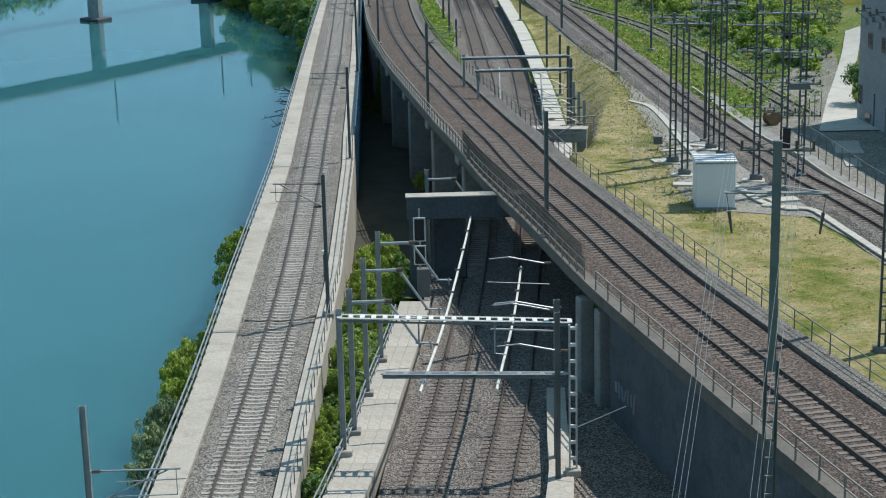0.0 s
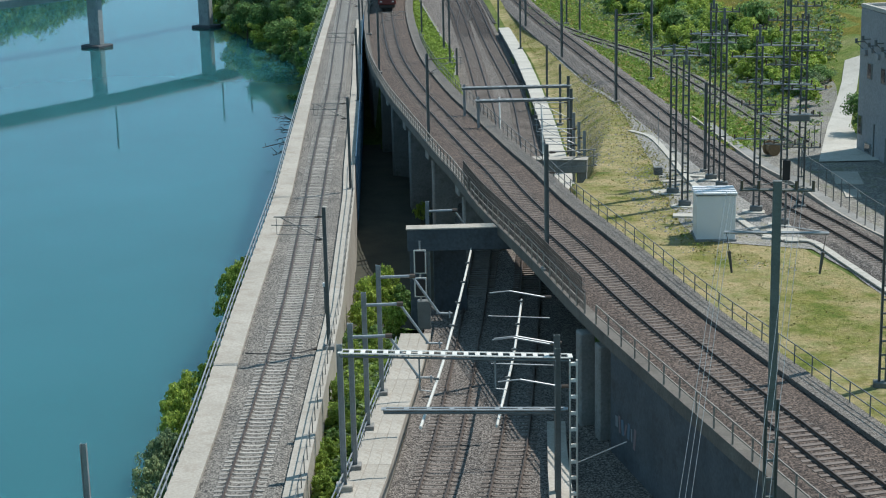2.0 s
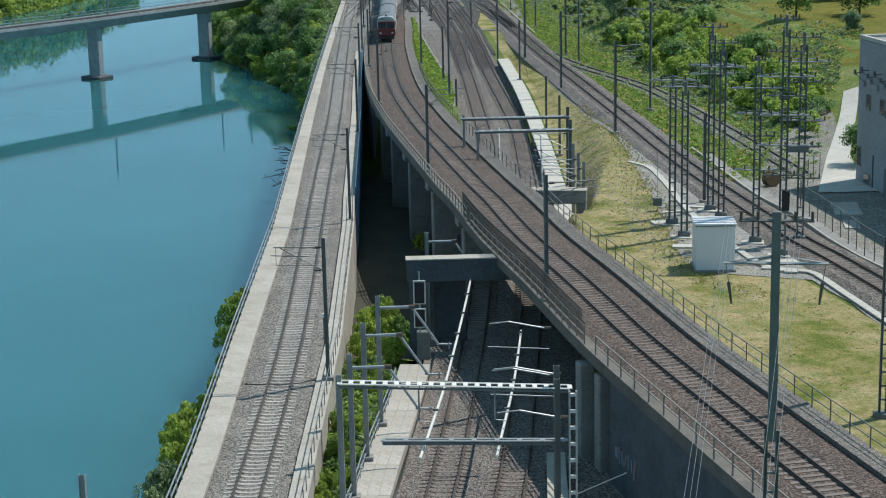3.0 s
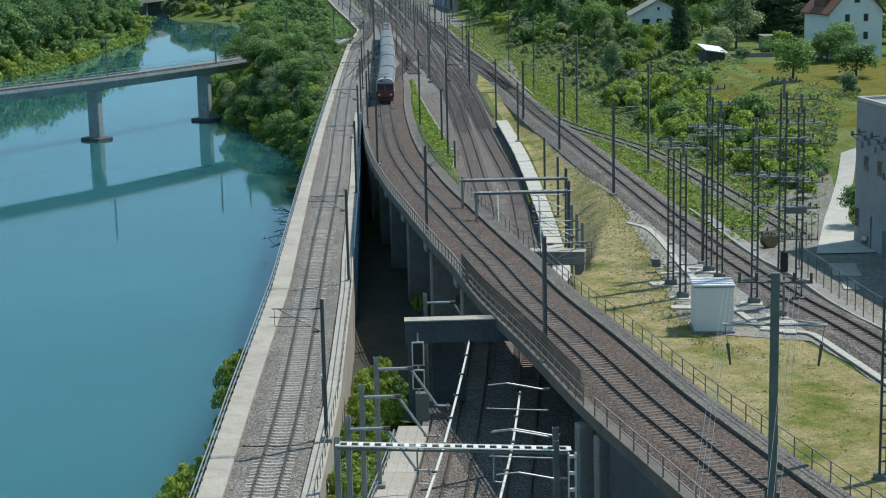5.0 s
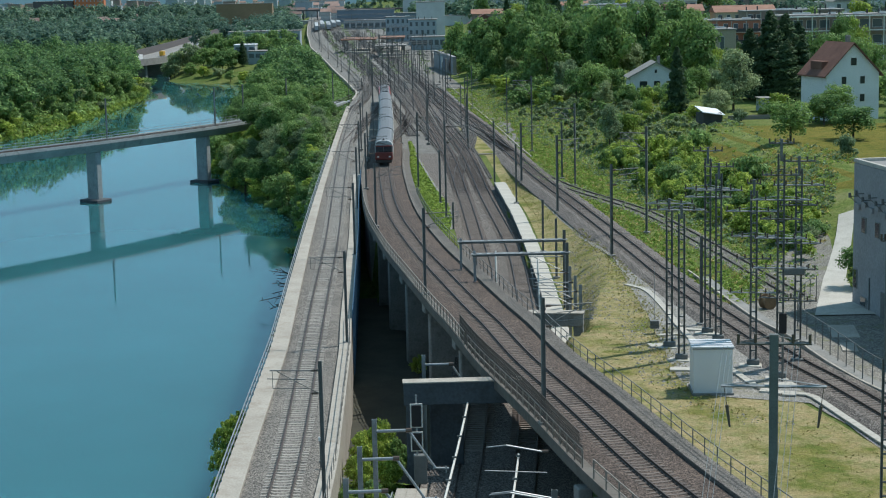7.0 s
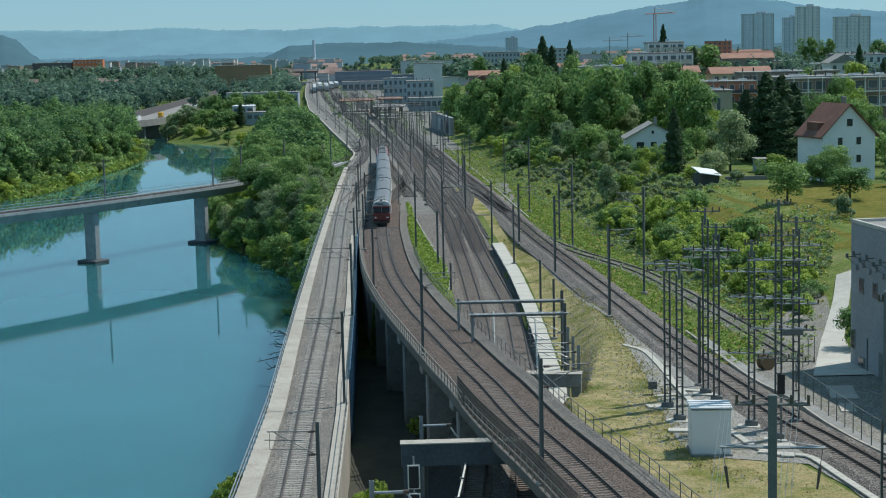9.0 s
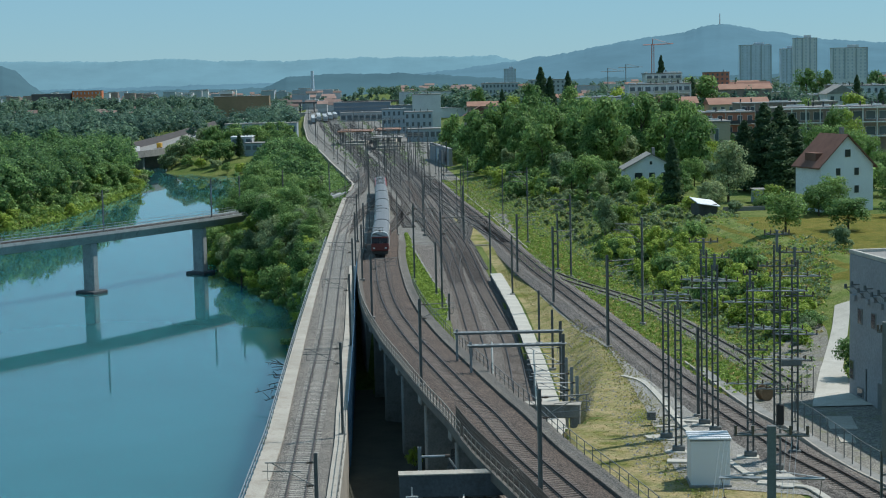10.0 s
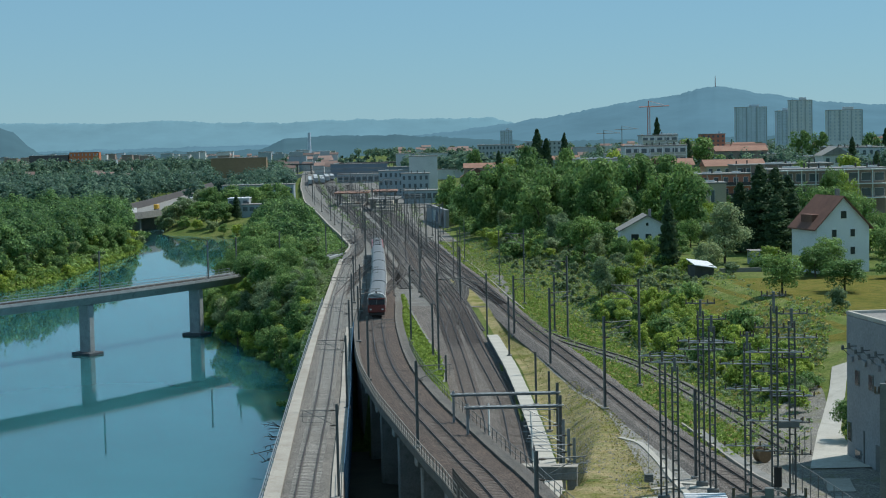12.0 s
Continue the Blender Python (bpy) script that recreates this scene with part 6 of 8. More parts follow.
# loose stones on the field's bank
r4 = random.Random(61)
V, F = [], []
for i in range(3600):
    if i % 3:
        y = r4.uniform(120, 190)
        x = along(TROUGH_R, y) + 3.0 + abs(r4.gauss(0, 2.2)) + (2.0 if y < 145 else 0)
    else:
        x, y, z = edge_spot(r4)
        x -= 0.4
    q = r4.uniform(0.03, 0.10) * (1.5 if r4.random() < 0.12 else 1.0)
    c = Vector((x, y, ground_z(x, y) + q * 0.4))
    k = len(V)
    V += [c + Vector((dx * q, dy * q, dz * q)) for dx, dy, dz in ((1, 0.2, 0), (-0.2, 1, 0.1), (-1, -0.1, 0), (0.1, -1, 0), (0, 0.1, 0.8), (0.1, 0, -0.6))]
    F += [(k + a, k + b, k + 4) for a, b in ((0, 1), (1, 2), (2, 3), (3, 0))] + [(k + b, k + a, k + 5) for a, b in ((0, 1), (1, 2), (2, 3), (3, 0))]
tagged(from_lists("loose_stones", V, F, CONCRETE_OLD), "pale loose stones on the grassy bank", "stones", kind="stuff")

# ---------- river bridge ----------
BL = Line([(-140, 215, -0.2), (-110, 262, -0.2), (-83, 309, -0.2), (-67.5, 332, -0.2), (-50.7, 361, -0.2), (-41, 382, -0.2), (-30, 412, -0.2), (-24.8, 442, -0.2), (-22.4, 480, -0.2), (-26.5, 540, -0.2)])
br = thing("river_bridge", "slender grey concrete railway bridge across the river", "bridge", kind="structure")
sweep("deck", BL, [(-2.6, -0.4), (-2.6, 0.15), (-2.3, 0.15), (-2.3, -0.15), (2.3, -0.15), (2.3, 0.15), (2.6, 0.15), (2.6, -0.4), (1.5, -1.9), (-1.5, -1.9)], 0, BL.s_at_y(438), 3.0, BRIDGE_C, br, "blue-grey concrete box girder")
for y in (262, 297, 331.5, 361.5):
    m = BL.frame_at(BL.s_at_y(y), 0, -1.9)
    bm = box(bmesh.new(), 0, 0, -5.2, 2.8, 1.7, 10.4, 0.25)
    o = part("pier", bm, BRIDGE_C, br, "blue-grey concrete pier")
    o.matrix_basis = m
    bm = box(bmesh.new(), 0, 0, -9.9, 4.8, 4.2, 1.1, 0.15)
    o = part("pier_base", bm, CONCRETE_DARK, br, "broad dark pier base at the waterline")
    o.matrix_basis = m
railing(BL, -2.5, BL.s_at_y(240), BL.s_at_y(380), 2.5, 1.1, STEEL, "thin pale railing on the bridge", rails=(1.0, 0.5), r=0.03, post_w=0.05)
railing(BL, 2.5, BL.s_at_y(240), BL.s_at_y(380), 2.5, 1.1, STEEL, "thin pale railing on the bridge", rails=(1.0, 0.5), r=0.03, post_w=0.05)
for y in (333, 363, 373, 392, 420):
    place(MAST_PLAIN, BL.frame_at(BL.s_at_y(y), 2.2, -0.1))
for side in (-0.75, 0.75):
    sweep("rail", BL, [(a + side, b + 0.12) for a, b in RAIL_FAR], 0, BL.length, 4.0, RAIL, br)

# ---------- houses ----------
GLASS = plain("dark_window_glass", (0.03, 0.04, 0.05), 0.08)
PLASTER = surf("white_render", (0.68, 0.70, 0.72), (0.77, 0.79, 0.80), 0.4, 8.0, 0.9, bump=0.1)
TILES = surf("brown_roof_tiles", (0.13, 0.060, 0.042), (0.20, 0.095, 0.065), 0.5, 6.0, 0.85, bump=0.3)
TILES_RED = surf("orange_roof_tiles", (0.25, 0.13, 0.09), (0.34, 0.19, 0.13), 0.3, 4.0, 0.85, bump=0.3)
FLAT_ROOF = surf("grey_flat_roof", (0.22, 0.21, 0.20), (0.32, 0.31, 0.29), 0.2, 4.0, 0.9, bump=0.1)

def wall_paint(name, c):
    return surf(name, tuple(v * 0.9 for v in c), tuple(min(1, v * 1.06) for v in c), 0.25, 5.0, 0.9, bump=0.1)

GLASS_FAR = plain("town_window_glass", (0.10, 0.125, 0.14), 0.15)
# Pale blue-grey instead of dark: haze over the tower windows is in the colour.
GLASS_TOWER = plain("haze_paled_tower_glass", (0.34, 0.42, 0.50), 0.35)
def window(parent, w, h, m, frame_mat=None, glass=None):
    fr_ = part("window", box(bmesh.new(), 0, 0, 0, w + 0.16, 0.10, h + 0.16, 0.02), frame_mat or FRAME_W, parent)
    fr_.matrix_basis = m
    p = part("pane", box(bmesh.new(), 0, -0.045, 0, w, 0.05, h), glass or GLASS, fr_)
    return fr_

def window_copy(proto, parent, m):
    w = new("window", proto.data)
    w.parent = parent
    w.matrix_basis = m
    p = new("pane", proto.children[0].data)
    p.parent = w
    return w

def gable_house(label, w, d, eave, ridge, wall_mat, roof_mat, wins, m, base_drop=1.5, dormer=False):
    """Gable front on the -y side, w wide; ridge runs along y. wins: x, z, width, height on the front."""
    t = thing("house", label, "house", m)
    v = [(-w / 2, 0, -base_drop), (w / 2, 0, -base_drop), (w / 2, 0, eave), (0, 0, ridge - 0.15), (-w / 2, 0, eave)]
    n = len(v)
    v += [(a, d, c) for a, _, c in v]
    f = [tuple(range(n)), tuple(reversed(range(n, 2 * n)))] + [(i, i + n, (i + 1) % n + n, (i + 1) % n) for i in range(n)]
    from_lists("wall", v, f, wall_mat, t)
    o = 0.55
    k = (ridge - eave) / (w / 2)
    for s in (-1, 1):
        bm = bmesh.new()
        prof = [(0, ridge), (s * (w / 2 + o), eave - k * o), (s * (w / 2 + o), eave - k * o - 0.22), (0, ridge - 0.22)]
        a = [bm.verts.new((x, -o, z)) for x, z in prof]
        b = [bm.verts.new((x, d + o, z)) for x, z in prof]
        bm.faces.new(a), bm.faces.new(list(reversed(b)))
        for i in range(4):
            bm.faces.new((a[i], b[i], b[(i + 1) % 4], a[(i + 1) % 4]))
        bmesh.ops.recalc_face_normals(bm, faces=bm.faces)
        part("roof", bm, roof_mat, t)
    for x, z, ww, hh in wins:
        window(t, ww, hh, pose(x, -0.03, z))
    part("chimney", box(bmesh.new(), 0.9, d * 0.4, ridge + 0.2, 0.6, 0.7, 1.7, 0.03), CONCRETE_OLD, t)
    if dormer:
        part("dormer", box(bmesh.new(), -w * 0.34, d * 0.5, eave + 1.1, 2.2, 4.0, 1.3, 0.05), roof_mat, t)
    return t

gable_house("white gabled house with a brown tiled roof and small windows", 9.4, 9.0, 8.6, 13.4, PLASTER, TILES, [(0.1, 10.3, 1.0, 1.2), (-1.6, 7.3, 0.8, 1.2), (1.7, 7.3, 0.8, 1.2), (-1.6, 4.4, 0.8, 1.2), (1.7, 4.4, 0.8, 1.2), (-1.6, 1.6, 0.8, 1.1), (1.6, 1.6, 0.8, 1.1)],
            pose(67.4, 276, 4.6, 0, 0, 14), dormer=True)
gable_house("low white bungalow with a grey gabled roof", 11.0, 10, 3.6, 6.6, PLASTER, CONCRETE_OLD, [(-2.6, 1.9, 1.6, 1.3), (0.2, 1.9, 1.2, 1.3), (3.0, 1.9, 1.6, 1.3), (0, 4.6, 0.5, 0.7)], pose(45.8, 357, 5.2, 0, 0, -2))
annex = thing("garden_house", "small pale blue garden building in the hedge", "shed")
o = block("wall", 58.5, 298, 6.4, 4.6, 4, 2.8, wall_paint("pale_blue_paint", (0.38, 0.44, 0.49)), annex)
block("roof", 58.5, 298, 7.87, 5.0, 4.4, 0.14, CONCRETE_OLD, annex, "flat grey roof", 0.02)
window(annex, 0.9, 1.9, pose(57.6, 295.98, 6.1))
window(annex, 1.2, 0.9, pose(59.4, 295.98, 6.5))
shed_t = thing("garden_shed", "dark garden shed with a white sheet roof", "shed")
block("wall", 44.2, 277, 5.9, 3.2, 3.6, 2.4, surf("dark_wood", (0.05, 0.055, 0.05), (0.09, 0.09, 0.08), 1, 8, 0.9), shed_t, "", 0.03, 12)
o = block("roof", 44.3, 276.8, 7.0, 3.9, 4.4, 0.12, PLASTER, shed_t, "white corrugated sheet", 0.0, 12)
o.matrix_basis = o.matrix_basis @ pose(0, 0, 0.40, 10, 9, 0)
gw = thing("garden_wall", "grey garden wall along the meadow", "wall", kind="structure")
block("wall", 53.5, 281.5, 5.4, 11, 0.3, 1.5, CONCRETE_OLD, gw, "", 0.02, 4)

# big building by the track
bt = thing("warehouse", "tall grey warehouse with small dark windows and wall brackets", "building", pose(36.83, 149.8, 0, 0, 0, 6.68))
GREYWALL = surf("grey_render", (0.27, 0.27, 0.275), (0.35, 0.35, 0.355), 0.25, 5.0, 0.9, bump=0.15, stain=(0.28, 0.28, 0.28))
block("wall", 8.5, -24, 5.6, 17, 48, 13.2, GREYWALL, bt, "", 0.05)
block("roof", 8.5, -24, 12.25, 16.4, 47.4, 0.12, FLAT_ROOF, bt, "pale flat roof", 0.0)
for x, y, sx, sy in ((0.15, -24, 0.34, 48.1), (16.85, -24, 0.34, 48.1), (8.5, -0.15, 16.3, 0.34), (8.5, -47.85, 16.3, 0.34)):
    block("parapet", x, y, 12.4, sx, sy, 0.34, PALE, bt, "pale parapet edge", 0.02)
wp = None
for y in (-2.7, -5.9, -9.6, -13.3, -17.0, -20.7):
    m = pose(-0.04, y, 6.93, 0, 0, -90)
    wp = window_copy(wp, bt, m) if wp else window(bt, 0.85, 1.25, m, CONCRETE_OLD)
window(bt, 1.2, 0.7, pose(-0.04, -2.83, 0.18, 0, 0, -90), CONCRETE_OLD)
window(bt, 0.7, 1.6, pose(-0.04, -0.8, 1.9, 0, 0, -90), CONCRETE_OLD)
part("door", box(bmesh.new(), -0.03, -7.5, 0.6, 0.12, 1.1, 2.3, 0.02), STEEL_DARK, bt, "dark steel door")
bm = bmesh.new()
for k in range(12):
    bar(bm, (-0.05, -4.2, -0.4 + 0.24 * k), (-0.05, -4.2, -0.16 + 0.24 * k), 0.06, 6)
bar(bm, (-0.05, -4.2, 0.3), (-0.05, -3.0, 0.4), 0.05, 6)
part("drain_pipe", bm, STEEL_DARK, bt)
for k in range(7):
    y, z = -0.9 - 1.55 * k, 9.7 if k % 2 else 9.3
    bm = bmesh.new()
    bar(bm, (0, 0, 0), (-0.75, 0, 0.0), 0.05, 5)
    bar(bm, (-0.7, 0, -0.1), (-0.7, 0, 0.3), 0.13, 8)
    bar(bm, (0, 0, -0.7), (-0.7, 0, 0.0), 0.035, 5)
    o = part("wall_bracket", bm, STEEL_DARK, bt)
    o.matrix_basis = pose(0, y, z)
    part("shade_box", box(bmesh.new(), -0.1, y - 0.5, z - 0.85, 0.3, 0.9, 0.5, 0.03), GREYWALL, bt)

# transformer hut
hut = thing("transformer_hut", "white sheet-metal equipment cabin with a ribbed roof", "cabin")
HUTM = surf("pale_sheet_metal", (0.70, 0.70, 0.71), (0.75, 0.75, 0.76), 0.5, 30.0, 0.5, bump=0.0)
block("body", 19.05, 118.2, 1.15, 2.75, 2.8, 3.3, HUTM, hut, "", 0.03, -3)
for k in range(4):
    o = block("roof_panel", 0, 0, 0, 3.0, 0.62, 0.14, HUTM, hut, "", 0.03)
    o.matrix_basis = pose(19.05, 118.2, 2.86, 0, 0, -3) @ pose(0, -1.11 + 0.74 * k, 0.03, -6, 0, 0)
# Added grey sheet: colours the gaps between the roof panels as shade.
block("roof_base", 19.05, 118.2, 2.79, 2.85, 2.9, 0.06, STEEL, hut, "grey sheet giving the roof panel gaps their shade", 0.0, -3)
block("plinth", 19.05, 118.2, -0.55, 2.95, 3.0, 0.4, CONCRETE_OLD, hut, "", 0.03, -3)

# cable ducts
duct = thing("cable_duct", "line of pale concrete cable duct covers in gravel", "cable duct", kind="structure")
DUCT = Line([(18.0, 161, -0.42), (19.3, 158, -0.42), (19.8, 150.6, -0.42), (20.0, 141, -0.42), (20.5, 132.4, -0.42), (21.6, 124, -0.42), (22.6, 118.2, -0.42), (24.2, 116.1, -0.42), (25.6, 115.8, -0.42), (26.6, 109.3, -0.42), (27.8, 101, -0.42), (30, 88, -0.42)])
cover = None
s = 0.0
while s < DUCT.length:
    m = DUCT.frame_at(s)
    if cover is None:
        cover = part("cover", box(bmesh.new(), 0, 0, 0, 0.55, 0.96, 0.12, 0.015), PALE, duct)
        cover.matrix_basis = m
    else:
        shared("cover", cover, duct, m)
    s += 1.0
for x, y, w, d, r in ((17.3, 133.5, 1.6, 1.2, 10), (18.6, 137.5, 2.0, 0.5, 15), (17.9, 124.6, 1.8, 1.0, -10), (22.9, 137.0, 2.2, 0.6, -20), (21.2, 139.2, 2.0, 0.6, -25), (23.6, 117.0, 2.6, 0.5, -20), (24.2, 119.0, 2.2, 1.2, 12)):
    sl = thing("concrete_slab", "pale concrete slab lying on gravel", "slab", group="slabs")
    block("slab", x, y, ground_z(x, y) + 0.13, w, d, 0.18, PALE, sl, "", 0.02, r)

# cable drum and switch box by the siding
dr = thing("cable_drum", "brown wooden cable drum standing on gravel", "cable drum", pose(28.8, 147.6, ground_z(28.8, 147.6) + 0.80, 0, 0, 25))
DRUM = surf("weathered_drum_wood", (0.20, 0.13, 0.07), (0.30, 0.20, 0.11), 1.0, 9.0, 0.85, bump=0.3)
for y in (-0.42, 0.42):
    bm = bmesh.new()
    bar(bm, (0, y - 0.05, 0), (0, y + 0.05, 0), 0.66, 24)
    part("flange", bm, DRUM, dr)
bm = bmesh.new()
bar(bm, (0, -0.4, 0), (0, 0.4, 0), 0.42, 20)
part("core", bm, DRUM, dr, "wound cable on the drum's core")
tb = thing("switch_box", "grey switch box on a power mast", "box")
part("case", box(bmesh.new(), 26.4, 125.2, 6.8, 1.5, 0.7, 0.5, 0.05), STEEL_DARK, tb)
part("bracket", box(bmesh.new(), 26.4, 125.5, 6.5, 1.9, 0.15, 0.12, 0.02), STEEL, tb)
# tension weight of an overhead line
tw = thing("tension_weight", "dark concrete tension weight hanging on a thin rod", "weight")
bm = bmesh.new()
for k in range(4):
    box(bm, 17.6, 138.5, 0.0 + 0.17 * k, 0.72, 0.52, 0.15, 0.02)
part("weight", bm, STEEL_DARK, tw)
bm = bmesh.new()
bar(bm, (17.6, 138.5, -0.6), (17.6, 138.5, 5.2), 0.02, 5)
part("rod", bm, STEEL, tw)
# kerb, fence and road beyond the right track
KERB = Line([(40, 85, -0.3), (31.6, 113, -0.3), (29.3, 124, -0.3), (28.3, 134.6, -0.3), (26.9, 142.3, -0.3), (26.0, 152, -0.3), (25.0, 165, -0.3), (22.8, 190, -0.3), (19.2, 232, -0.3), (17.2, 262, -0.3), (14.6, 300, -0.3), (11.2, 362, -0.3), (6.0, 450, -0.3), (1.5, 540, -0.3)])
kt = thing("kerb", "pale concrete edging beside the railway line", "kerb", kind="structure")
for y0, y1 in ((85, 168), (285, 540)):
    sweep("edge", KERB, [(-0.09, -0.6), (0.09, -0.6), (0.09, 0.06), (-0.09, 0.06)], KERB.s_at_y(y0), KERB.s_at_y(y1), 3.0, CONCRETE, kt)
sweep("walkway", KERB, [(0.1, -0.6), (1.05, -0.6), (1.05, 0.02), (0.1, 0.02)], KERB.s_at_y(92), KERB.s_at_y(164), 3.0, CONCRETE_OLD, kt, "narrow concrete walkway")
FEN = Line([(33, 100, -0.7), (30.6, 117, -0.7), (30.1, 123.3, -0.7), (29.6, 130.6, -0.7), (29.3, 137, -0.7), (31.5, 146, -0.7), (34.4, 152, -0.7)])
railing(FEN, 0, 0, FEN.length, 2.0, 2.6, STEEL_DARK, "tall slim steel fence along the yard", rails=(1.0, 0.04), r=0.02, post_w=0.06)
ASPH = surf("pale_asphalt", (0.17, 0.165, 0.16), (0.23, 0.225, 0.215), 0.4, 9.0, 0.9, bump=0.2)
sheet("road", lambda y: along(ROAD_L, y), lambda y: along(ROAD_R, y), [100 + 2.0 * i for i in range(22)], lambda x, y: ground_z(x, y) + 0.12, ASPH, "worn pale asphalt yard road", "road")
sheet("path", lambda y: along(ROAD_L, y), lambda y: along(ROAD_R, y), [144 + 2.0 * i for i in range(23)], lambda x, y: ground_z(x, y) + 0.25, PALE, "sunlit pale concrete road climbing the slope", "road")
for x, y, w, d in ((33.0, 137.0, 2.2, 5.0), (32.0, 131.0, 1.2, 3.0)):
    sl = thing("concrete_slab", "pale concrete patch in the yard", "slab", group="slabs")
    block("slab", x, y, ground_z(x, y) + 0.2, w, d, 0.1, CONCRETE, sl, "", 0.0, -8)

# ---------- town ----------
DARK_METAL = plain("dark_vent_metal", (0.05, 0.05, 0.055), 0.6)
def block_house(name, label, x, y, w, z0, z1, wall_mat, depth=12.0, storeys=3, win_w=1.2, roof_mat=None, rz=0.0, every=2.6, pitched=False, balconies=""):
    g = ground_z(x, y)
    t = thing(name, label, "building", pose(x, y, 0, 0, 0, rz))
    block("wall", 0, depth / 2, (z1 + g - 1) / 2, w, depth, z1 - g + 1, wall_mat, t, "", 0.05)
    if pitched:
        bm = bmesh.new()
        hgt = min(5.0, w * 0.3) if pitched == "gable" else 2.2
        pts = [(-w / 2 - 0.5, z1), (w / 2 + 0.5, z1), (0, z1 + hgt)] if pitched == "gable" else None
        if pts:
            a = [bm.verts.new((p, -0.5, q)) for p, q in pts]
            b = [bm.verts.new((p, depth + 0.5, q)) for p, q in pts]
        else:
            pts = [(-0.5, z1), (depth + 0.5, z1), (depth / 2, z1 + hgt)]
            a = [bm.verts.new((-w / 2 - 0.5, p, q)) for p, q in pts]
            b = [bm.verts.new((w / 2 + 0.5, p, q)) for p, q in pts]
        bm.faces.new(a), bm.faces.new(list(reversed(b)))
        for i in range(3):
            bm.faces.new((a[i], b[i], b[(i + 1) % 3], a[(i + 1) % 3]))
        bmesh.ops.recalc_face_normals(bm, faces=bm.faces)
        part("roof", bm, roof_mat or TILES_RED, t)
    else:
        block("roof", 0, depth / 2, z1 + 0.2, w + 0.5, depth + 0.5, 0.4, roof_mat or FLAT_ROOF, t, "", 0.05)
        rv = random.Random(int(x * 7 + y))
        for i in range(int(w / 1.5) if storeys and y < 700 else (int(w / 3.2) if storeys and y < 1000 else 2)):
            tall = rv.random() < 0.45
            block("roof_vent", rv.uniform(-0.46, 0.46) * w, rv.uniform(0.5, depth * 0.7), z1 + (0.8 if tall else 0.55), 0.35 if tall else rv.uniform(0.8, 2.2), 0.4, rv.uniform(1.0, 1.7) if tall else 0.6, DARK_METAL if tall else FRAME_W, t, "", 0.0)
    if storeys:
        sh = (z1 - z0) / storeys
        n = max(1, int(w / every))
        proto = None
        for i in range(storeys):
            for j in range(n):
                m = pose(-w / 2 + w * (j + 0.5) / n, -0.03, z0 + sh * (i + 0.5))
                if y > 1000:
                    if proto is None:
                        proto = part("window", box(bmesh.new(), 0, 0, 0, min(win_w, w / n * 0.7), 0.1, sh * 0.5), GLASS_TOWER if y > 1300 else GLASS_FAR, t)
                        proto.matrix_basis = m
                    else:
                        shared("window", proto, t, m)
                    continue
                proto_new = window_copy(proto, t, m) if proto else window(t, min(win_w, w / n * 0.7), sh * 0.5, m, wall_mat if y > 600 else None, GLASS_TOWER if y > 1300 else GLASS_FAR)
                proto = proto or proto_new
    if balconies:
        slab_mat, rail_mat = (PALE, DARK_METAL) if balconies == "dark" else (FRAME_W, PALE)
        sh = (z1 - z0) / storeys
        bays = max(2, int(w / 4.2))
        slab_, rail_, post_ = None, None, None
        for i in range(storeys):
            m = pose(0, -0.8, z0 + sh * i)
            slab_ = shared("balcony", slab_, t, m) if slab_ else block("balcony", 0, -0.8, z0 + sh * i, w - 0.3, 1.55, 0.2, slab_mat, t, "pale balcony slab", 0.0)
            for j in range(bays):
                if (i * 5 + j * 3 + int(x)) % 7 == 0:
                    continue
                m = pose(-w / 2 + w * (j + 0.5) / bays, -1.5, z0 + sh * i + 0.6)
                rail_ = shared("parapet", rail_, t, m) if rail_ else block("parapet", m.translation.x, m.translation.y, m.translation.z, w / bays - 0.35, 0.07, 0.95, rail_mat, t, "balcony parapet", 0.0)
        for j in range(bays + 1):
            m = pose(-w / 2 + 0.2 + (w - 0.4) * j / bays, -1.45, (z0 + z1) / 2)
            post_ = shared("post", post_, t, m) if post_ else block("post", m.translation.x, m.translation.y, m.translation.z, 0.22, 0.22, z1 - z0, slab_mat, t, "", 0.0)
    return t
BROWN = wall_paint("brown_render", (0.30, 0.235, 0.20))
BEIGE = wall_paint("beige_render", (0.50, 0.43, 0.32))
BRICK = wall_paint("red_render", (0.45, 0.20, 0.13))
WHITE = wall_paint("white_wall", (0.62, 0.63, 0.63))
GREY = wall_paint("grey_wall", (0.42, 0.45, 0.47))
ORANGE = wall_paint("orange_cladding", (0.60, 0.20, 0.09))
OCHRE = wall_paint("ochre_brown_cladding", (0.28, 0.20, 0.12))
DARK = wall_paint("dark_cladding", (0.12, 0.11, 0.11))
# Distance haze is put into these two pale tower colours.
TOWER = wall_paint("haze_paled_concrete", (0.56, 0.64, 0.74))
TOWER_B = wall_paint("haze_paled_sand_concrete", (0.62, 0.65, 0.68))
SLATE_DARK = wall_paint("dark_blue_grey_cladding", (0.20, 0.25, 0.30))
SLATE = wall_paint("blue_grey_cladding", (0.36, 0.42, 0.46))
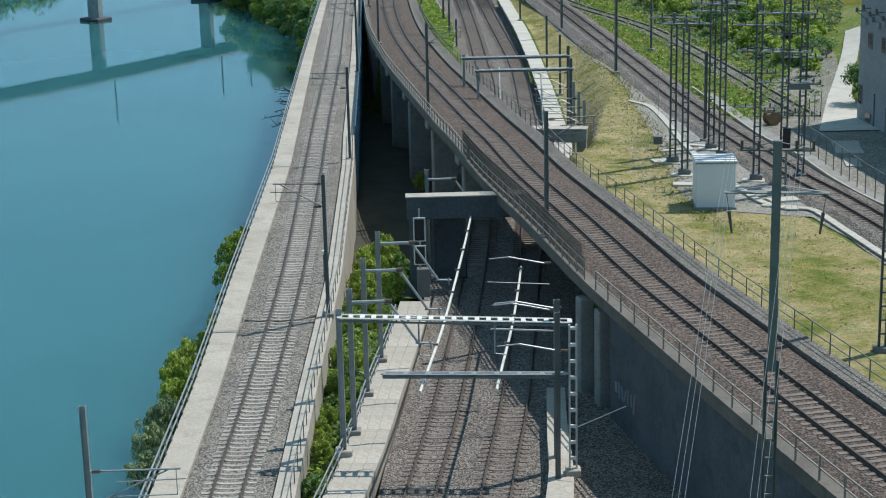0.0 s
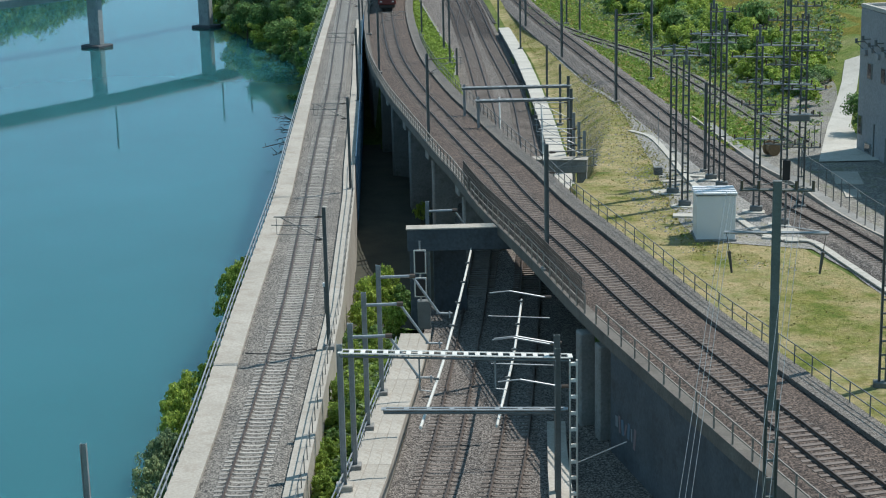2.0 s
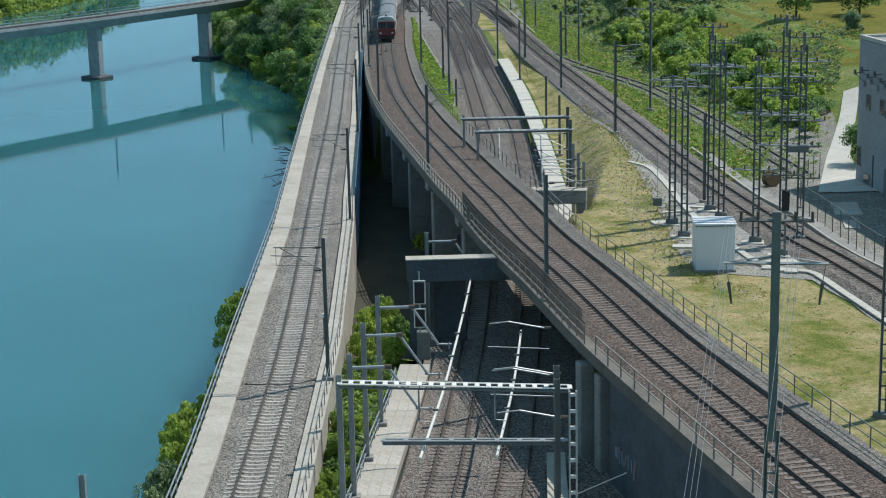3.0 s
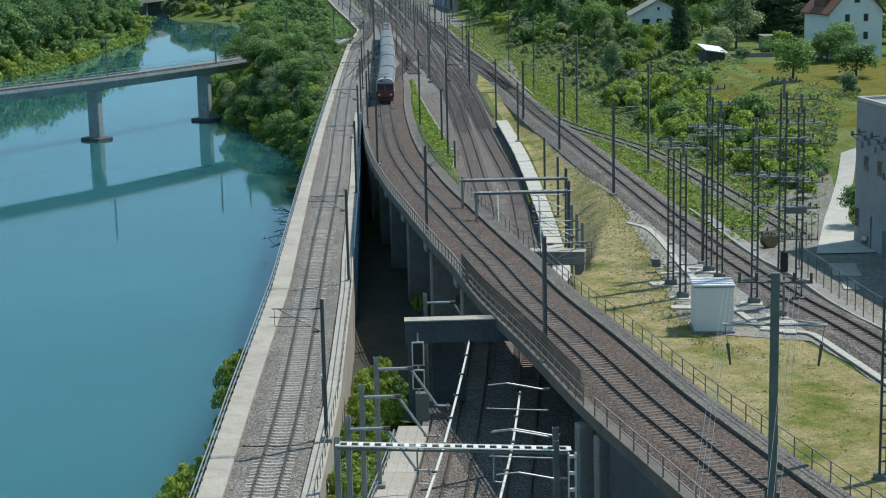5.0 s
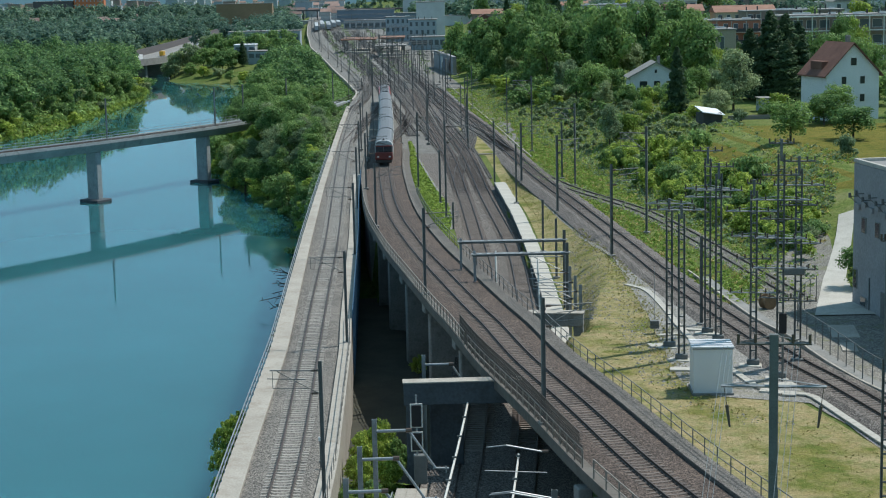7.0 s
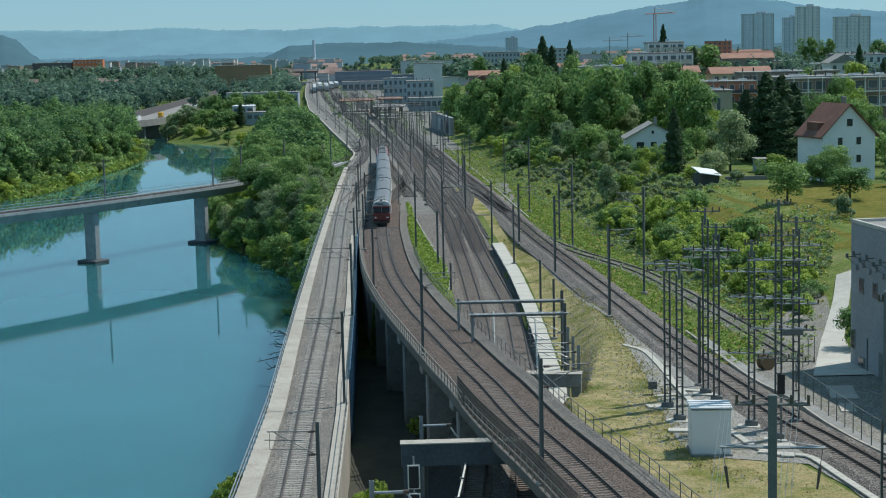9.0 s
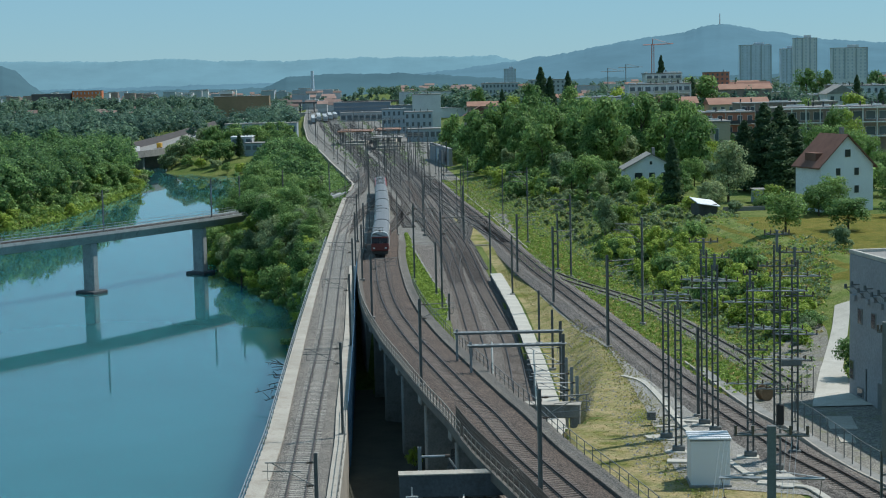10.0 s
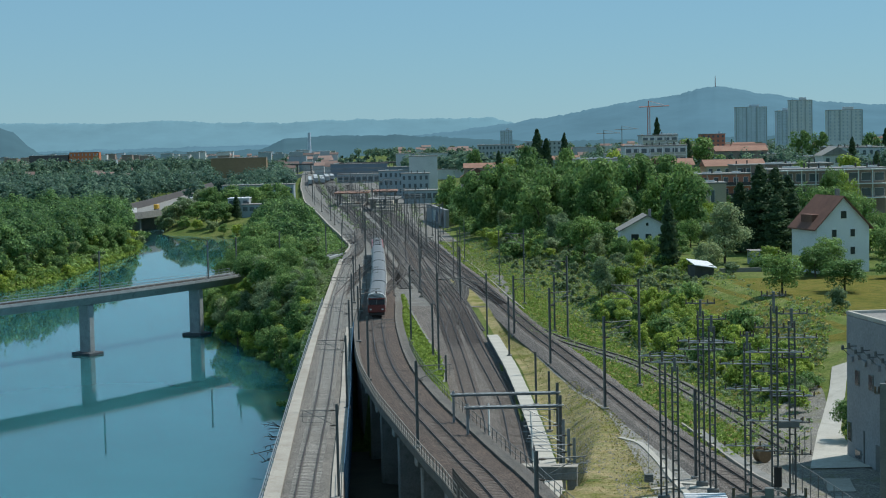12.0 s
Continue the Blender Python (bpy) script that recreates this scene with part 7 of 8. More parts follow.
for name, label, x, y, w, z0, z1, mt, kw in (
    ("apartment_block", "brown three-storey apartment block with balconies", 61, 470, 13.3, 11, 19.6, BROWN, dict(storeys=3, win_w=2.0, balconies="dark")),
    ("low_building", "plain beige flat-roofed building", 70, 440, 14.3, 8.9, 15.6, BEIGE, dict(storeys=1, win_w=1.0, every=5)),
    ("apartment_block", "red and brown terraced apartment block", 83, 482, 17, 10.5, 16.9, BRICK, dict(storeys=2, balconies="dark")),
    ("apartment_block", "long apartment block with a pale balcony frame", 101, 430, 30, 11.0, 18.9, BROWN, dict(storeys=2, win_w=2.4, every=3.2)),
    ("apartment_block", "long flat-roofed apartment block", 109, 520, 30, 12, 18.6, BROWN, dict(storeys=2, balconies="dark")),
    ("terrace_house", "white stepped terrace building", 83, 620, 22.7, 18, 24.5, WHITE, dict(storeys=2, win_w=1.9, balconies="white")),
    ("terrace_house", "white stepped terrace building", 90, 660, 14, 20, 28.3, WHITE, dict(storeys=3, win_w=1.9, balconies="white")),
    ("low_building", "low white flat-roofed building", 61, 600, 18.4, 15, 20.3, WHITE, dict(storeys=1)),
    ("office_building", "long grey office building", 48, 1200, 26, 13, 24, GREY, dict(storeys=3)),
    ("house", "white gabled town house with a grey roof", 135, 560, 9.4, 14, 20.6, WHITE, dict(storeys=2, pitched="gable", roof_mat=CONCRETE_OLD)),
    ("office_building", "white office building with window bands", 180, 700, 20, 14, 21.5, WHITE, dict(storeys=2)),
    ("row_house", "row of houses under orange tiled roofs", 79, 580, 23.2, 15, 18.2, BEIGE, dict(storeys=1, pitched="long")),
    ("row_house", "row of houses under orange tiled roofs", 104, 575, 20, 14, 17.6, BEIGE, dict(storeys=1, pitched="long")),
    ("office_building", "pale grey office building", 76, 1100, 25.6, 18, 26, GREY, dict(storeys=3)),
    ("office_building", "reddish-brown office block in town", 168, 1000, 14, 18, 28.4, BRICK, dict(storeys=4)),
    ("house", "beige town house with a gabled roof", 77, 560, 8.4, 15, 19.0, BEIGE, dict(storeys=1, pitched="gable", roof_mat=TILES)),
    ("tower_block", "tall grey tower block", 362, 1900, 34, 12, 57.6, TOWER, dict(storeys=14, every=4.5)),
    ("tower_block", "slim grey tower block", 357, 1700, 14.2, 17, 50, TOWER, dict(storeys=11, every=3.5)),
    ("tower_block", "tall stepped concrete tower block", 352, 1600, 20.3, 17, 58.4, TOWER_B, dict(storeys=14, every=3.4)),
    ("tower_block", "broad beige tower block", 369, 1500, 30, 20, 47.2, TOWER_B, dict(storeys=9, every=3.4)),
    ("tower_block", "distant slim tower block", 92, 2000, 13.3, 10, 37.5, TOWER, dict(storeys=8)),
    ("house", "pale yellow house with a brown roof", 18, 640, 11.7, 6.5, 14.2, BEIGE, dict(storeys=2, pitched="gable", roof_mat=TILES)),
    ("silo_building", "tall pale industrial block by the yard", -3, 900, 15, 0, 20.1, WHITE, dict(storeys=0)),
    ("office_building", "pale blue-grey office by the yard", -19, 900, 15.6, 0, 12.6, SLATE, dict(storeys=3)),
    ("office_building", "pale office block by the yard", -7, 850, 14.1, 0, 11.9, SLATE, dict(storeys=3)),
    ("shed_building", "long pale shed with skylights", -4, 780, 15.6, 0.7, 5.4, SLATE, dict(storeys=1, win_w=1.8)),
    ("warehouse", "long white flat warehouse", 21, 1100, 31, -1, 9.2, WHITE, dict(storeys=0)),
    ("warehouse", "long pale hall in the distance", -4, 1500, 50, 8, 16.9, WHITE, dict(storeys=0)),
    ("warehouse", "orange clad distant building", -405, 2000, 35, 12, 23.0, ORANGE, dict(storeys=2, every=4)),
    ("warehouse", "long dark distant building", -447, 2000, 46, 14, 20.1, DARK, dict(storeys=0)),
    ("warehouse", "long brown distant building", -168, 1500, 49, 8, 16.5, OCHRE, dict(storeys=0)),
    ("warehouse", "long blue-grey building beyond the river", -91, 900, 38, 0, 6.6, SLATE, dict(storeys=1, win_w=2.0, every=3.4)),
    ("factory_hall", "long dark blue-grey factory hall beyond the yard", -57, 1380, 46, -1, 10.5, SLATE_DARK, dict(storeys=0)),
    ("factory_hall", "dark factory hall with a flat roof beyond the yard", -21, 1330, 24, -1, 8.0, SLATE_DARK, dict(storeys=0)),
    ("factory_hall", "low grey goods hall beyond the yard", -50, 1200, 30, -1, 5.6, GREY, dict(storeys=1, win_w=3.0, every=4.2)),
    ("lake_house", "pale modern house with a white roof by the water", -89.1, 790, 9.7, -3.4, 3.2, GREY, dict(storeys=2, win_w=2.0, roof_mat=PLASTER)),
    ("lake_house", "grey modern house by the water", -80.5, 782, 12.3, -3.2, 0.5, SLATE, dict(storeys=1, win_w=2.2, every=3.0)),
):
    tb = block_house(name, label, x, y, w, z0, z1, mt, **kw)
    if name == "tower_block":
        # dark strips colour in the recesses' shade; the lift house stands on the roof
        for k in (-0.5, -0.16, 0.18, 0.5):
            block("rib", w * k, -0.25, (z0 + z1) / 2, w * 0.035, 0.7, z1 - z0, SLATE, tb, "darker upright band coloured as a recess's shade", 0.0)
        block("lift_house", w * 0.12, 5.0, z1 + 1.6, w * 0.3, 5.0, 2.6, mt, tb, "", 0.05)
# more of the distant town
r3 = random.Random(77)
for i in range(46):
    y = r3.uniform(700, 2100)
    x = r3.uniform(0.03, 0.29) * y
    z1 = ground_z(x, y) + r3.uniform(7, 11) + y * 0.003
    p = r3.random() < 0.45
    block_house("town_house" if p else "town_block", "distant town house with a tiled roof" if p else "distant flat-roofed town building", x, y, r3.uniform(10, 24), z1 - 7, z1, r3.choice((WHITE, WHITE, BEIGE, GREY, BROWN)), storeys=2, every=4.0, pitched="long" if p else False, roof_mat=TILES_RED if p and r3.random() < 0.6 else (TILES if p else None))
for i in range(64):
    y = r3.uniform(1900, 3100)
    x = -r3.uniform(0.07, 0.27) * y
    z1 = r3.uniform(12.5, 18.5)
    block_house("town_block", "far flat-roofed building across the valley", x, y, r3.uniform(7, 20), z1 - 6, z1, r3.choice((WHITE, WHITE, GREY, SLATE, BROWN)), storeys=0)
# balcony frames of the long block
bf = thing("balcony_frame", "pale frame of balconies before an apartment block", "balcony")
for k in range(9):
    block("post", 87 + 3.6 * k, 428.2, 12.5, 0.25, 0.25, 13.0, FRAME_W, bf, "", 0.0)
for z in (11.6, 15.2, 18.8):
    block("slab", 101.4, 428.4, z, 29.6, 1.8, 0.22, FRAME_W, bf, "", 0.0)
# station roofs and footbridge over the yard
for x, y, w, z, mt in ((-35, 760, 15.7, 5.6, TILES_RED), (-20.5, 772, 11.5, 5.6, TILES_RED), (-19, 700, 13, 4.6, FLAT_ROOF)):
    st = thing("platform_roof", "platform roof on posts across the railway yard", "roof")
    block("roof", x, y + 14, z, w, 28, 0.5, mt, st)
    for k in (-0.4, 0, 0.4):
        for q in (1, 14, 27):
            block("post", x + w * k, y + q, z / 2 - 0.4, 0.3, 0.3, z + 0.2, STEEL_DARK, st, "", 0.0)
    block("platform", x, y + 14, 0.0, w * 0.7, 40, 0.9, CONCRETE, st)
ov = thing("overpass", "road bridge crossing the yard in the distance", "bridge")
block("deck", -70, 1600, 8.5, 120, 10, 1.4, DARK, ov)
for k in range(9):
    block("pier", -124 + 13 * k, 1600, 3.5, 0.8, 6, 9, DARK, ov, "", 0.1)
# pale edging along the river side of the yard
YARD_EDGE = Line([(along(RIVER_EDGE_L, y) + 0.4, y, -0.35) for y in (440, 470, 495, 520, 560, 600, 657, 770, 845, 980, 1117, 1400)])
ye = thing("kerb", "pale concrete edging of the yard above the bank", "kerb", kind="structure")
sweep("edge", YARD_EDGE, [(-0.25, -1.2), (0.25, -1.2), (0.25, 0.25), (-0.25, 0.25)], 0, YARD_EDGE.length, 6.0, CONCRETE, ye)
# portal gantries over the far yard
for y, x0, x1 in ((520, -15, 4), (618, -30, -2), (700, -41, -6), (872, -60, -12), (985, -68, -18), (1120, -80, -24), (1290, -94, -34)):
    pg = thing("gantry", "grey steel portal gantry across the far tracks", "gantry", group="yard gantries")
    for x in (x0, (x0 + x1) / 2, x1):
        bm = bmesh.new()
        hbeam(bm, x, y, -0.5, 9.4, 0.3, 0.3)
        part("post", bm, MAST_GREY, pg)
    bm = bmesh.new()
    for z in (8.0, 8.8):
        bar(bm, (x0, y, z), (x1, y, z), 0.09, 4)
    n = int((x1 - x0) / 1.6)
    for k in range(n):
        xa = x0 + (x1 - x0) * k / n
        bar(bm, (xa, y, 8.0), (xa + (x1 - x0) / n, y, 8.8), 0.05, 4)
    part("truss", bm, MAST_GREY, pg)
def siding_green(r):
    y = r.uniform(160, 276)
    return along(SIDING_X, y) + r.choice((-1.75, -1.2, 0.0, 0.0, 1.2, 1.75)) + r.gauss(0, 0.22), y, -0.34
weeds("weeds", "low green grass growing through a disused siding", 75, siding_green, 520, 0.22, LEAF_C)
def strip_green(r):
    y = r.uniform(560, 1500)
    k = r.choice((0.16, 0.33, 0.55, 0.72, 0.9))
    a, b = along(RIVER_EDGE_L, y) + 3, along(FOOT, y) - 2
    x = a + (b - a) * k + r.gauss(0, 0.9)
    return x, y, -0.42
weeds("weeds", "green weeds between far yard tracks", 73, strip_green, 2200, 0.55, LEAF_C)
# houses of the far town, past counting
rh = random.Random(88)
V, F, RV, RF = [], [], [], []
for i in range(420):
    y = rh.uniform(1500, 3000)
    x = y * (rh.uniform(-0.27, -0.055) if i % 3 else rh.uniform(-0.02, 0.29))
    w, d, h = rh.uniform(6, 16), rh.uniform(8, 14), rh.uniform(5, 9) + max(0, y - 1500) * 0.0045
    z = ground_z(x, y)
    k = len(V)
    V += [(x - w / 2, y, z), (x + w / 2, y, z), (x + w / 2, y + d, z), (x - w / 2, y + d, z), (x - w / 2, y, z + h), (x + w / 2, y, z + h), (x + w / 2, y + d, z + h), (x - w / 2, y + d, z + h)]
    F += [(k, k + 1, k + 5, k + 4), (k + 1, k + 2, k + 6, k + 5), (k + 2, k + 3, k + 7, k + 6), (k + 3, k, k + 4, k + 7), (k + 4, k + 5, k + 6, k + 7)]
    if rh.random() < 0.6:
        k = len(RV)
        e, q = 0.6, z + h + 0.05
        RV += [(x - w / 2 - e, y - e, q), (x + w / 2 + e, y - e, q), (x + w / 2 + e, y + d + e, q), (x - w / 2 - e, y + d + e, q), (x - w / 2 - e, y + d / 2, q + 2.8), (x + w / 2 + e, y + d / 2, q + 2.8)]
        RF += [(k, k + 1, k + 5, k + 4), (k + 2, k + 3, k + 4, k + 5), (k + 1, k + 2, k + 5), (k + 3, k, k + 4), (k + 3, k + 2, k + 1, k)]
far_town = thing("distant_houses", "many small pale houses of the far town", "houses", kind="stuff")
tagged(from_lists("wall", V, F, surf("mixed_pale_house_walls", (0.40, 0.42, 0.43), (0.62, 0.62, 0.60), 0.02, 0.3, 0.9, bump=0.0, island=0.4), far_town), kind="stuff")
tagged(from_lists("roof", RV, RF, surf("mixed_tiled_roofs", (0.17, 0.13, 0.12), (0.30, 0.19, 0.15), 0.02, 0.3, 0.9, bump=0.0, island=0.4), far_town), kind="stuff")
# wagons standing at the far end of the yard
wagon = thing("railway_wagon", "pale railway wagon standing in the far yard", "wagon", group="far wagons")
part("body", box(bmesh.new(), 0, 0, 2.2, 2.9, 22, 3.0, 0.15), GREY, wagon)
part("underframe", box(bmesh.new(), 0, 0, 0.5, 2.4, 20, 0.6, 0.05), DARK_METAL, wagon)
wagon.matrix_basis = RL.frame_at(RL.s_at_y(1160), 3.0, 0.0)
for ln, off, y in [(RL, 3.0, 1184 + 24 * k) for k in range(4)] + [(RL, 7.2, 1210 + 24 * k) for k in range(6)] + [(RL, 11.5, 1190 + 24 * k) for k in range(5)] + [(RL, 15.8, 1250 + 24 * k) for k in range(5)] + [(RL, 20.0, 1290 + 24 * k) for k in range(3)]:
    copy_thing(wagon, ln.frame_at(ln.s_at_y(y), off, 0.0))
# motorway across the far river
mw = thing("motorway_bridge", "pale motorway bridge with a dark parapet over the river", "bridge")
MW = Line([(-200, 690, -3), (-146, 790, -3), (-139, 880, -2.8), (-146, 1110, -2.5), (-160, 1500, -2)])
sweep("deck", MW, [(-9, -2.2), (9, -2.2), (9, 0.0), (-9, 0.0)], 0, MW.length, 12, CONCRETE_OLD, mw)
sweep("parapet", MW, [(-9.3, -2.0), (-9.0, -2.0), (-9.0, 3.4), (-9.3, 3.4)], MW.s_at_y(770), MW.length, 12, DARK, mw, "dark noise barrier")
sweep("parapet", MW, [(9.0, -2.2), (9.3, -2.2), (9.3, 0.9), (9.0, 0.9)], 0, MW.length, 12, CONCRETE_OLD, mw)
for y in (800, 835, 870):
    o = block("pier", 0, 0, 0, 14, 2, 9, CONCRETE_OLD, mw, "", 0.1)
    o.matrix_basis = MW.frame_at(MW.s_at_y(y), 0, -6.5)
# cars on the motorway
def car(label, paint, m, tall=False):
    c = thing("van" if tall else "car", label, "van" if tall else "car", m)
    h = 2.3 if tall else 0.85
    part("body", box(bmesh.new(), 0, 0, 0.35 + h / 2, 1.8 if not tall else 2.1, 4.4 if not tall else 6.0, h, 0.18), paint, c)
    if not tall:
        part("cabin", box(bmesh.new(), 0, -0.2, 1.42, 1.55, 2.3, 0.6, 0.2), GLASS, c, "dark glass cabin")
    for sx in (-0.8, 0.8):
        for sy in (-1.35, 1.35):
            bm = bmesh.new()
            bar(bm, (sx - 0.12, sy, 0.32), (sx + 0.12, sy, 0.32), 0.32, 12)
            part("wheel", bm, DARK_METAL, c)
    return c
CAR_W, CAR_D, CAR_Y = plain("white_car_paint", (0.75, 0.75, 0.75), 0.25), plain("dark_car_paint", (0.03, 0.035, 0.045), 0.25), plain("yellow_van_paint", (0.65, 0.36, 0.03), 0.3)
for label, paint, y, off, tall in (("white van on the motorway bridge", CAR_W, 800, 3.0, True), ("dark car on the motorway bridge", CAR_D, 815, -3.0, False), ("yellow delivery van on the motorway bridge", CAR_Y, 842, 3.0, True), ("white car on the motorway bridge", CAR_W, 985, 3.0, False), ("dark car on the motorway bridge", CAR_D, 1040, -3.0, False)):
    car(label, paint, MW.frame_at(MW.s_at_y(y), off, 0.0), tall)
# retaining wall with mural at the yard's edge
rw = thing("mural_wall", "grey wall with faded painted shapes beside the yard", "wall", kind="structure")
block("wall", 2.5, 585, 2.4, 1.2, 60, 6.4, GREYWALL, rw, "", 0.05, 6)
for k, c in enumerate(((0.25, 0.32, 0.38), (0.55, 0.55, 0.52), (0.14, 0.16, 0.2), (0.42, 0.34, 0.3))):
    block("mural", 1.86 + k * 0.7 - 0.95, 592 - k * 9.0, 2.6, 0.06, 6.5, 3.4 + 0.5 * (k % 2), wall_paint("mural_paint", c), rw, "", 0.0, 6)
# crane, chimney and summit mast
cr = thing("tower_crane", "red tower crane above the town", "crane")
bm = bmesh.new()
for dx, dy in ((-1, -1), (1, -1), (1, 1), (-1, 1)):
    bar(bm, (182 + dx, 1400 + dy, 5), (182 + dx, 1400 + dy, 52), 0.15, 4)
for k in range(22):
    bar(bm, (181, 1399, 6 + 2.1 * k), (183, 1399, 8.1 + 2.1 * k), 0.16, 4)
CRANE = surf("red_crane_paint", (0.40, 0.16, 0.13), (0.46, 0.2, 0.17), 1, 5, 0.5)
part("tower", bm, CRANE, cr)
bm = bmesh.new()
bar(bm, (174, 1400, 52), (199, 1400, 52.6), 0.4, 4)
bar(bm, (182, 1400, 52), (182, 1400, 57), 0.35, 4)
bar(bm, (182, 1400, 57), (197, 1400, 52.6), 0.12, 4)
part("jib", bm, CRANE, cr)
for cx, cy, top in ((150, 1450, 31), (162, 1420, 34)):
    c2 = thing("tower_crane", "small dark tower crane above the town", "crane", group="small cranes")
    bm = bmesh.new()
    bar(bm, (cx, cy, 4), (cx, cy, top + 3), 0.3, 4)
    part("tower", bm, MAST_GREY, c2)
    bm = bmesh.new()
    bar(bm, (cx - 6, cy, top), (cx + 14, cy, top + 0.3), 0.22, 4)
    bar(bm, (cx, cy, top + 3), (cx + 12, cy, top + 0.3), 0.1, 4)
    part("jib", bm, MAST_GREY, c2)
ch = thing("chimney", "slim pale chimney in the distance", "chimney")
bm = bmesh.new()
bar(bm, (-175, 2500, 0), (-175, 2500, 43.5), 3.0, 12, 2.2)
part("stack", bm, TOWER, ch)
cb = thing("power_house", "pale building at the chimney's foot", "building")
block("wall", -175, 2510, 8, 60, 20, 16, GREY, cb)

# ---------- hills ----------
# Haze is painted in: a bluish base colour that also glows faintly by itself.
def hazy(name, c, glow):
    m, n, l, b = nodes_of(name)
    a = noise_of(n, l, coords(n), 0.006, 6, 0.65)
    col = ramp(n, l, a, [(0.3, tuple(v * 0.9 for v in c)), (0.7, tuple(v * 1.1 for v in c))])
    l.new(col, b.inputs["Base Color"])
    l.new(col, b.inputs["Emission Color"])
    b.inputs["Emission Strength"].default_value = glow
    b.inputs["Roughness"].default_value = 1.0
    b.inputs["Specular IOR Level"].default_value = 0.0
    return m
def ridge(name, label, dist, crest, material, depth=500, seed=3, rough=0.0003):
    """Crest given as tangents: sideways and upward as seen from the bridge head."""
    t = np.linspace(-0.42, 0.42, 900)
    e = np.interp(t, [c[0] for c in crest], [c[1] for c in crest])
    verts, faces = [], []
    for i, (a, b) in enumerate(zip(t, e)):
        top = EYE_Z + b * dist
        crest_line = dist * (0.0010 * noise.noise((a * 90, seed, 0)) + 0.0006 * noise.noise((a * 420, seed, 1)) + rough * noise.noise((a * 1500, seed, 2)))
        for f in (0.0, 0.3, 0.65, 0.93, 1.0):
            verts.append((a * (dist - depth * (1 - f)), dist - depth * (1 - f), -6 + (top + 6) * f ** 0.8 + (crest_line if f == 1.0 else 0.0)))
        verts.append((a * (dist + depth), dist + depth, -20))
    for i in range(len(t) - 1):
        for q in range(5):
            k = i * 6 + q
            faces.append((k, k + 6, k + 7, k + 1))
    return tagged(from_lists(name, verts, faces, material, smooth=True), label, "hill", kind="structure")
EYE_Z = 28.5
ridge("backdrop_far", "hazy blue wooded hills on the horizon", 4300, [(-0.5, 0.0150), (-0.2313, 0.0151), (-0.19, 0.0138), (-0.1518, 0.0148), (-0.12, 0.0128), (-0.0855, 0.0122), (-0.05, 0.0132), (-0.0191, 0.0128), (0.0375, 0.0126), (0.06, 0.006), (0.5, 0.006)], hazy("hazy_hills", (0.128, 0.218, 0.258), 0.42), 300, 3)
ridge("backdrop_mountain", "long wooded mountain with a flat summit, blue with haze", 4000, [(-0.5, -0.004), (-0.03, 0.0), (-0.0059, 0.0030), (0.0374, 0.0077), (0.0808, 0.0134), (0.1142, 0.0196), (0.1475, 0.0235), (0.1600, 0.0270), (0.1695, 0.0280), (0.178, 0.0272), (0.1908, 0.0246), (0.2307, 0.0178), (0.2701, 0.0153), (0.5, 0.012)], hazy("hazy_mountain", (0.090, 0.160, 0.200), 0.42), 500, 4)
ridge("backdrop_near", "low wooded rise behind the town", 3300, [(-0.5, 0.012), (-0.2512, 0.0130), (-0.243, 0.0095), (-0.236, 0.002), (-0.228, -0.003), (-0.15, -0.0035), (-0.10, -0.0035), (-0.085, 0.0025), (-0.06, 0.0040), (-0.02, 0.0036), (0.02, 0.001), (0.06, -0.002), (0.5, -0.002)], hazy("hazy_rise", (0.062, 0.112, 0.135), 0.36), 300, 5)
tv = thing("summit_mast", "thin red-white broadcast mast on the summit", "mast")
bm = bmesh.new()
bar(bm, (678, 4000, 130), (678, 4000, 166), 1.4, 6, 0.6)
part("pole", bm, CRANE, tv)

# ---------- train ----------
TR_ROOF = surf("train_roof_grey", (0.17, 0.175, 0.18), (0.22, 0.225, 0.23), 0.5, 8.0, 0.5, 0.2, bump=0.05)
TR_SIDE = surf("train_pale_grey", (0.48, 0.49, 0.49), (0.56, 0.57, 0.57), 0.5, 8.0, 0.4, bump=0.02)
TR_DARK = surf("train_window_band", (0.035, 0.045, 0.055), (0.05, 0.06, 0.07), 0.5, 8.0, 0.25, bump=0.0)
TR_RED = surf("train_red", (0.24, 0.028, 0.022), (0.31, 0.04, 0.03), 0.5, 8.0, 0.4, bump=0.02)
# Darker copy of the train red, with the cab end's shade in it.
CAB_RED = surf("shaded_cab_red", (0.115, 0.020, 0.016), (0.16, 0.028, 0.022), 0.5, 8.0, 0.45, bump=0.02)
UNDER = surf("underframe_grime", (0.035, 0.03, 0.027), (0.06, 0.052, 0.045), 0.8, 10.0, 0.9, bump=0.2)

def shell(bm, section, y0, y1):
    a = [bm.verts.new((x, y0, z)) for x, z in section]
    b = [bm.verts.new((x, y1, z)) for x, z in section]
    n = len(section)
    bm.faces.new(list(reversed(a))), bm.faces.new(b)
    for i in range(n):
        bm.faces.new((a[i], a[(i + 1) % n], b[(i + 1) % n], b[i]))
    bmesh.ops.recalc_face_normals(bm, faces=bm.faces)
    return bm

def bogie(t, y):
    bm = bmesh.new()
    for x in (-1.0, 1.0):
        box(bm, x, y, 0.6, 0.14, 3.2, 0.3, 0.04)
    box(bm, 0, y, 0.62, 1.9, 0.5, 0.3, 0.03)
    b = part("bogie", bm, UNDER, t)
    for dy in (-1.25, 1.25):
        for x in (-0.75, 0.75):
            bm = bmesh.new()
            bar(bm, (x - 0.07, y + dy, 0.46), (x + 0.07, y + dy, 0.46), 0.46, 16)
            part("wheel", bm, UNDER, b)

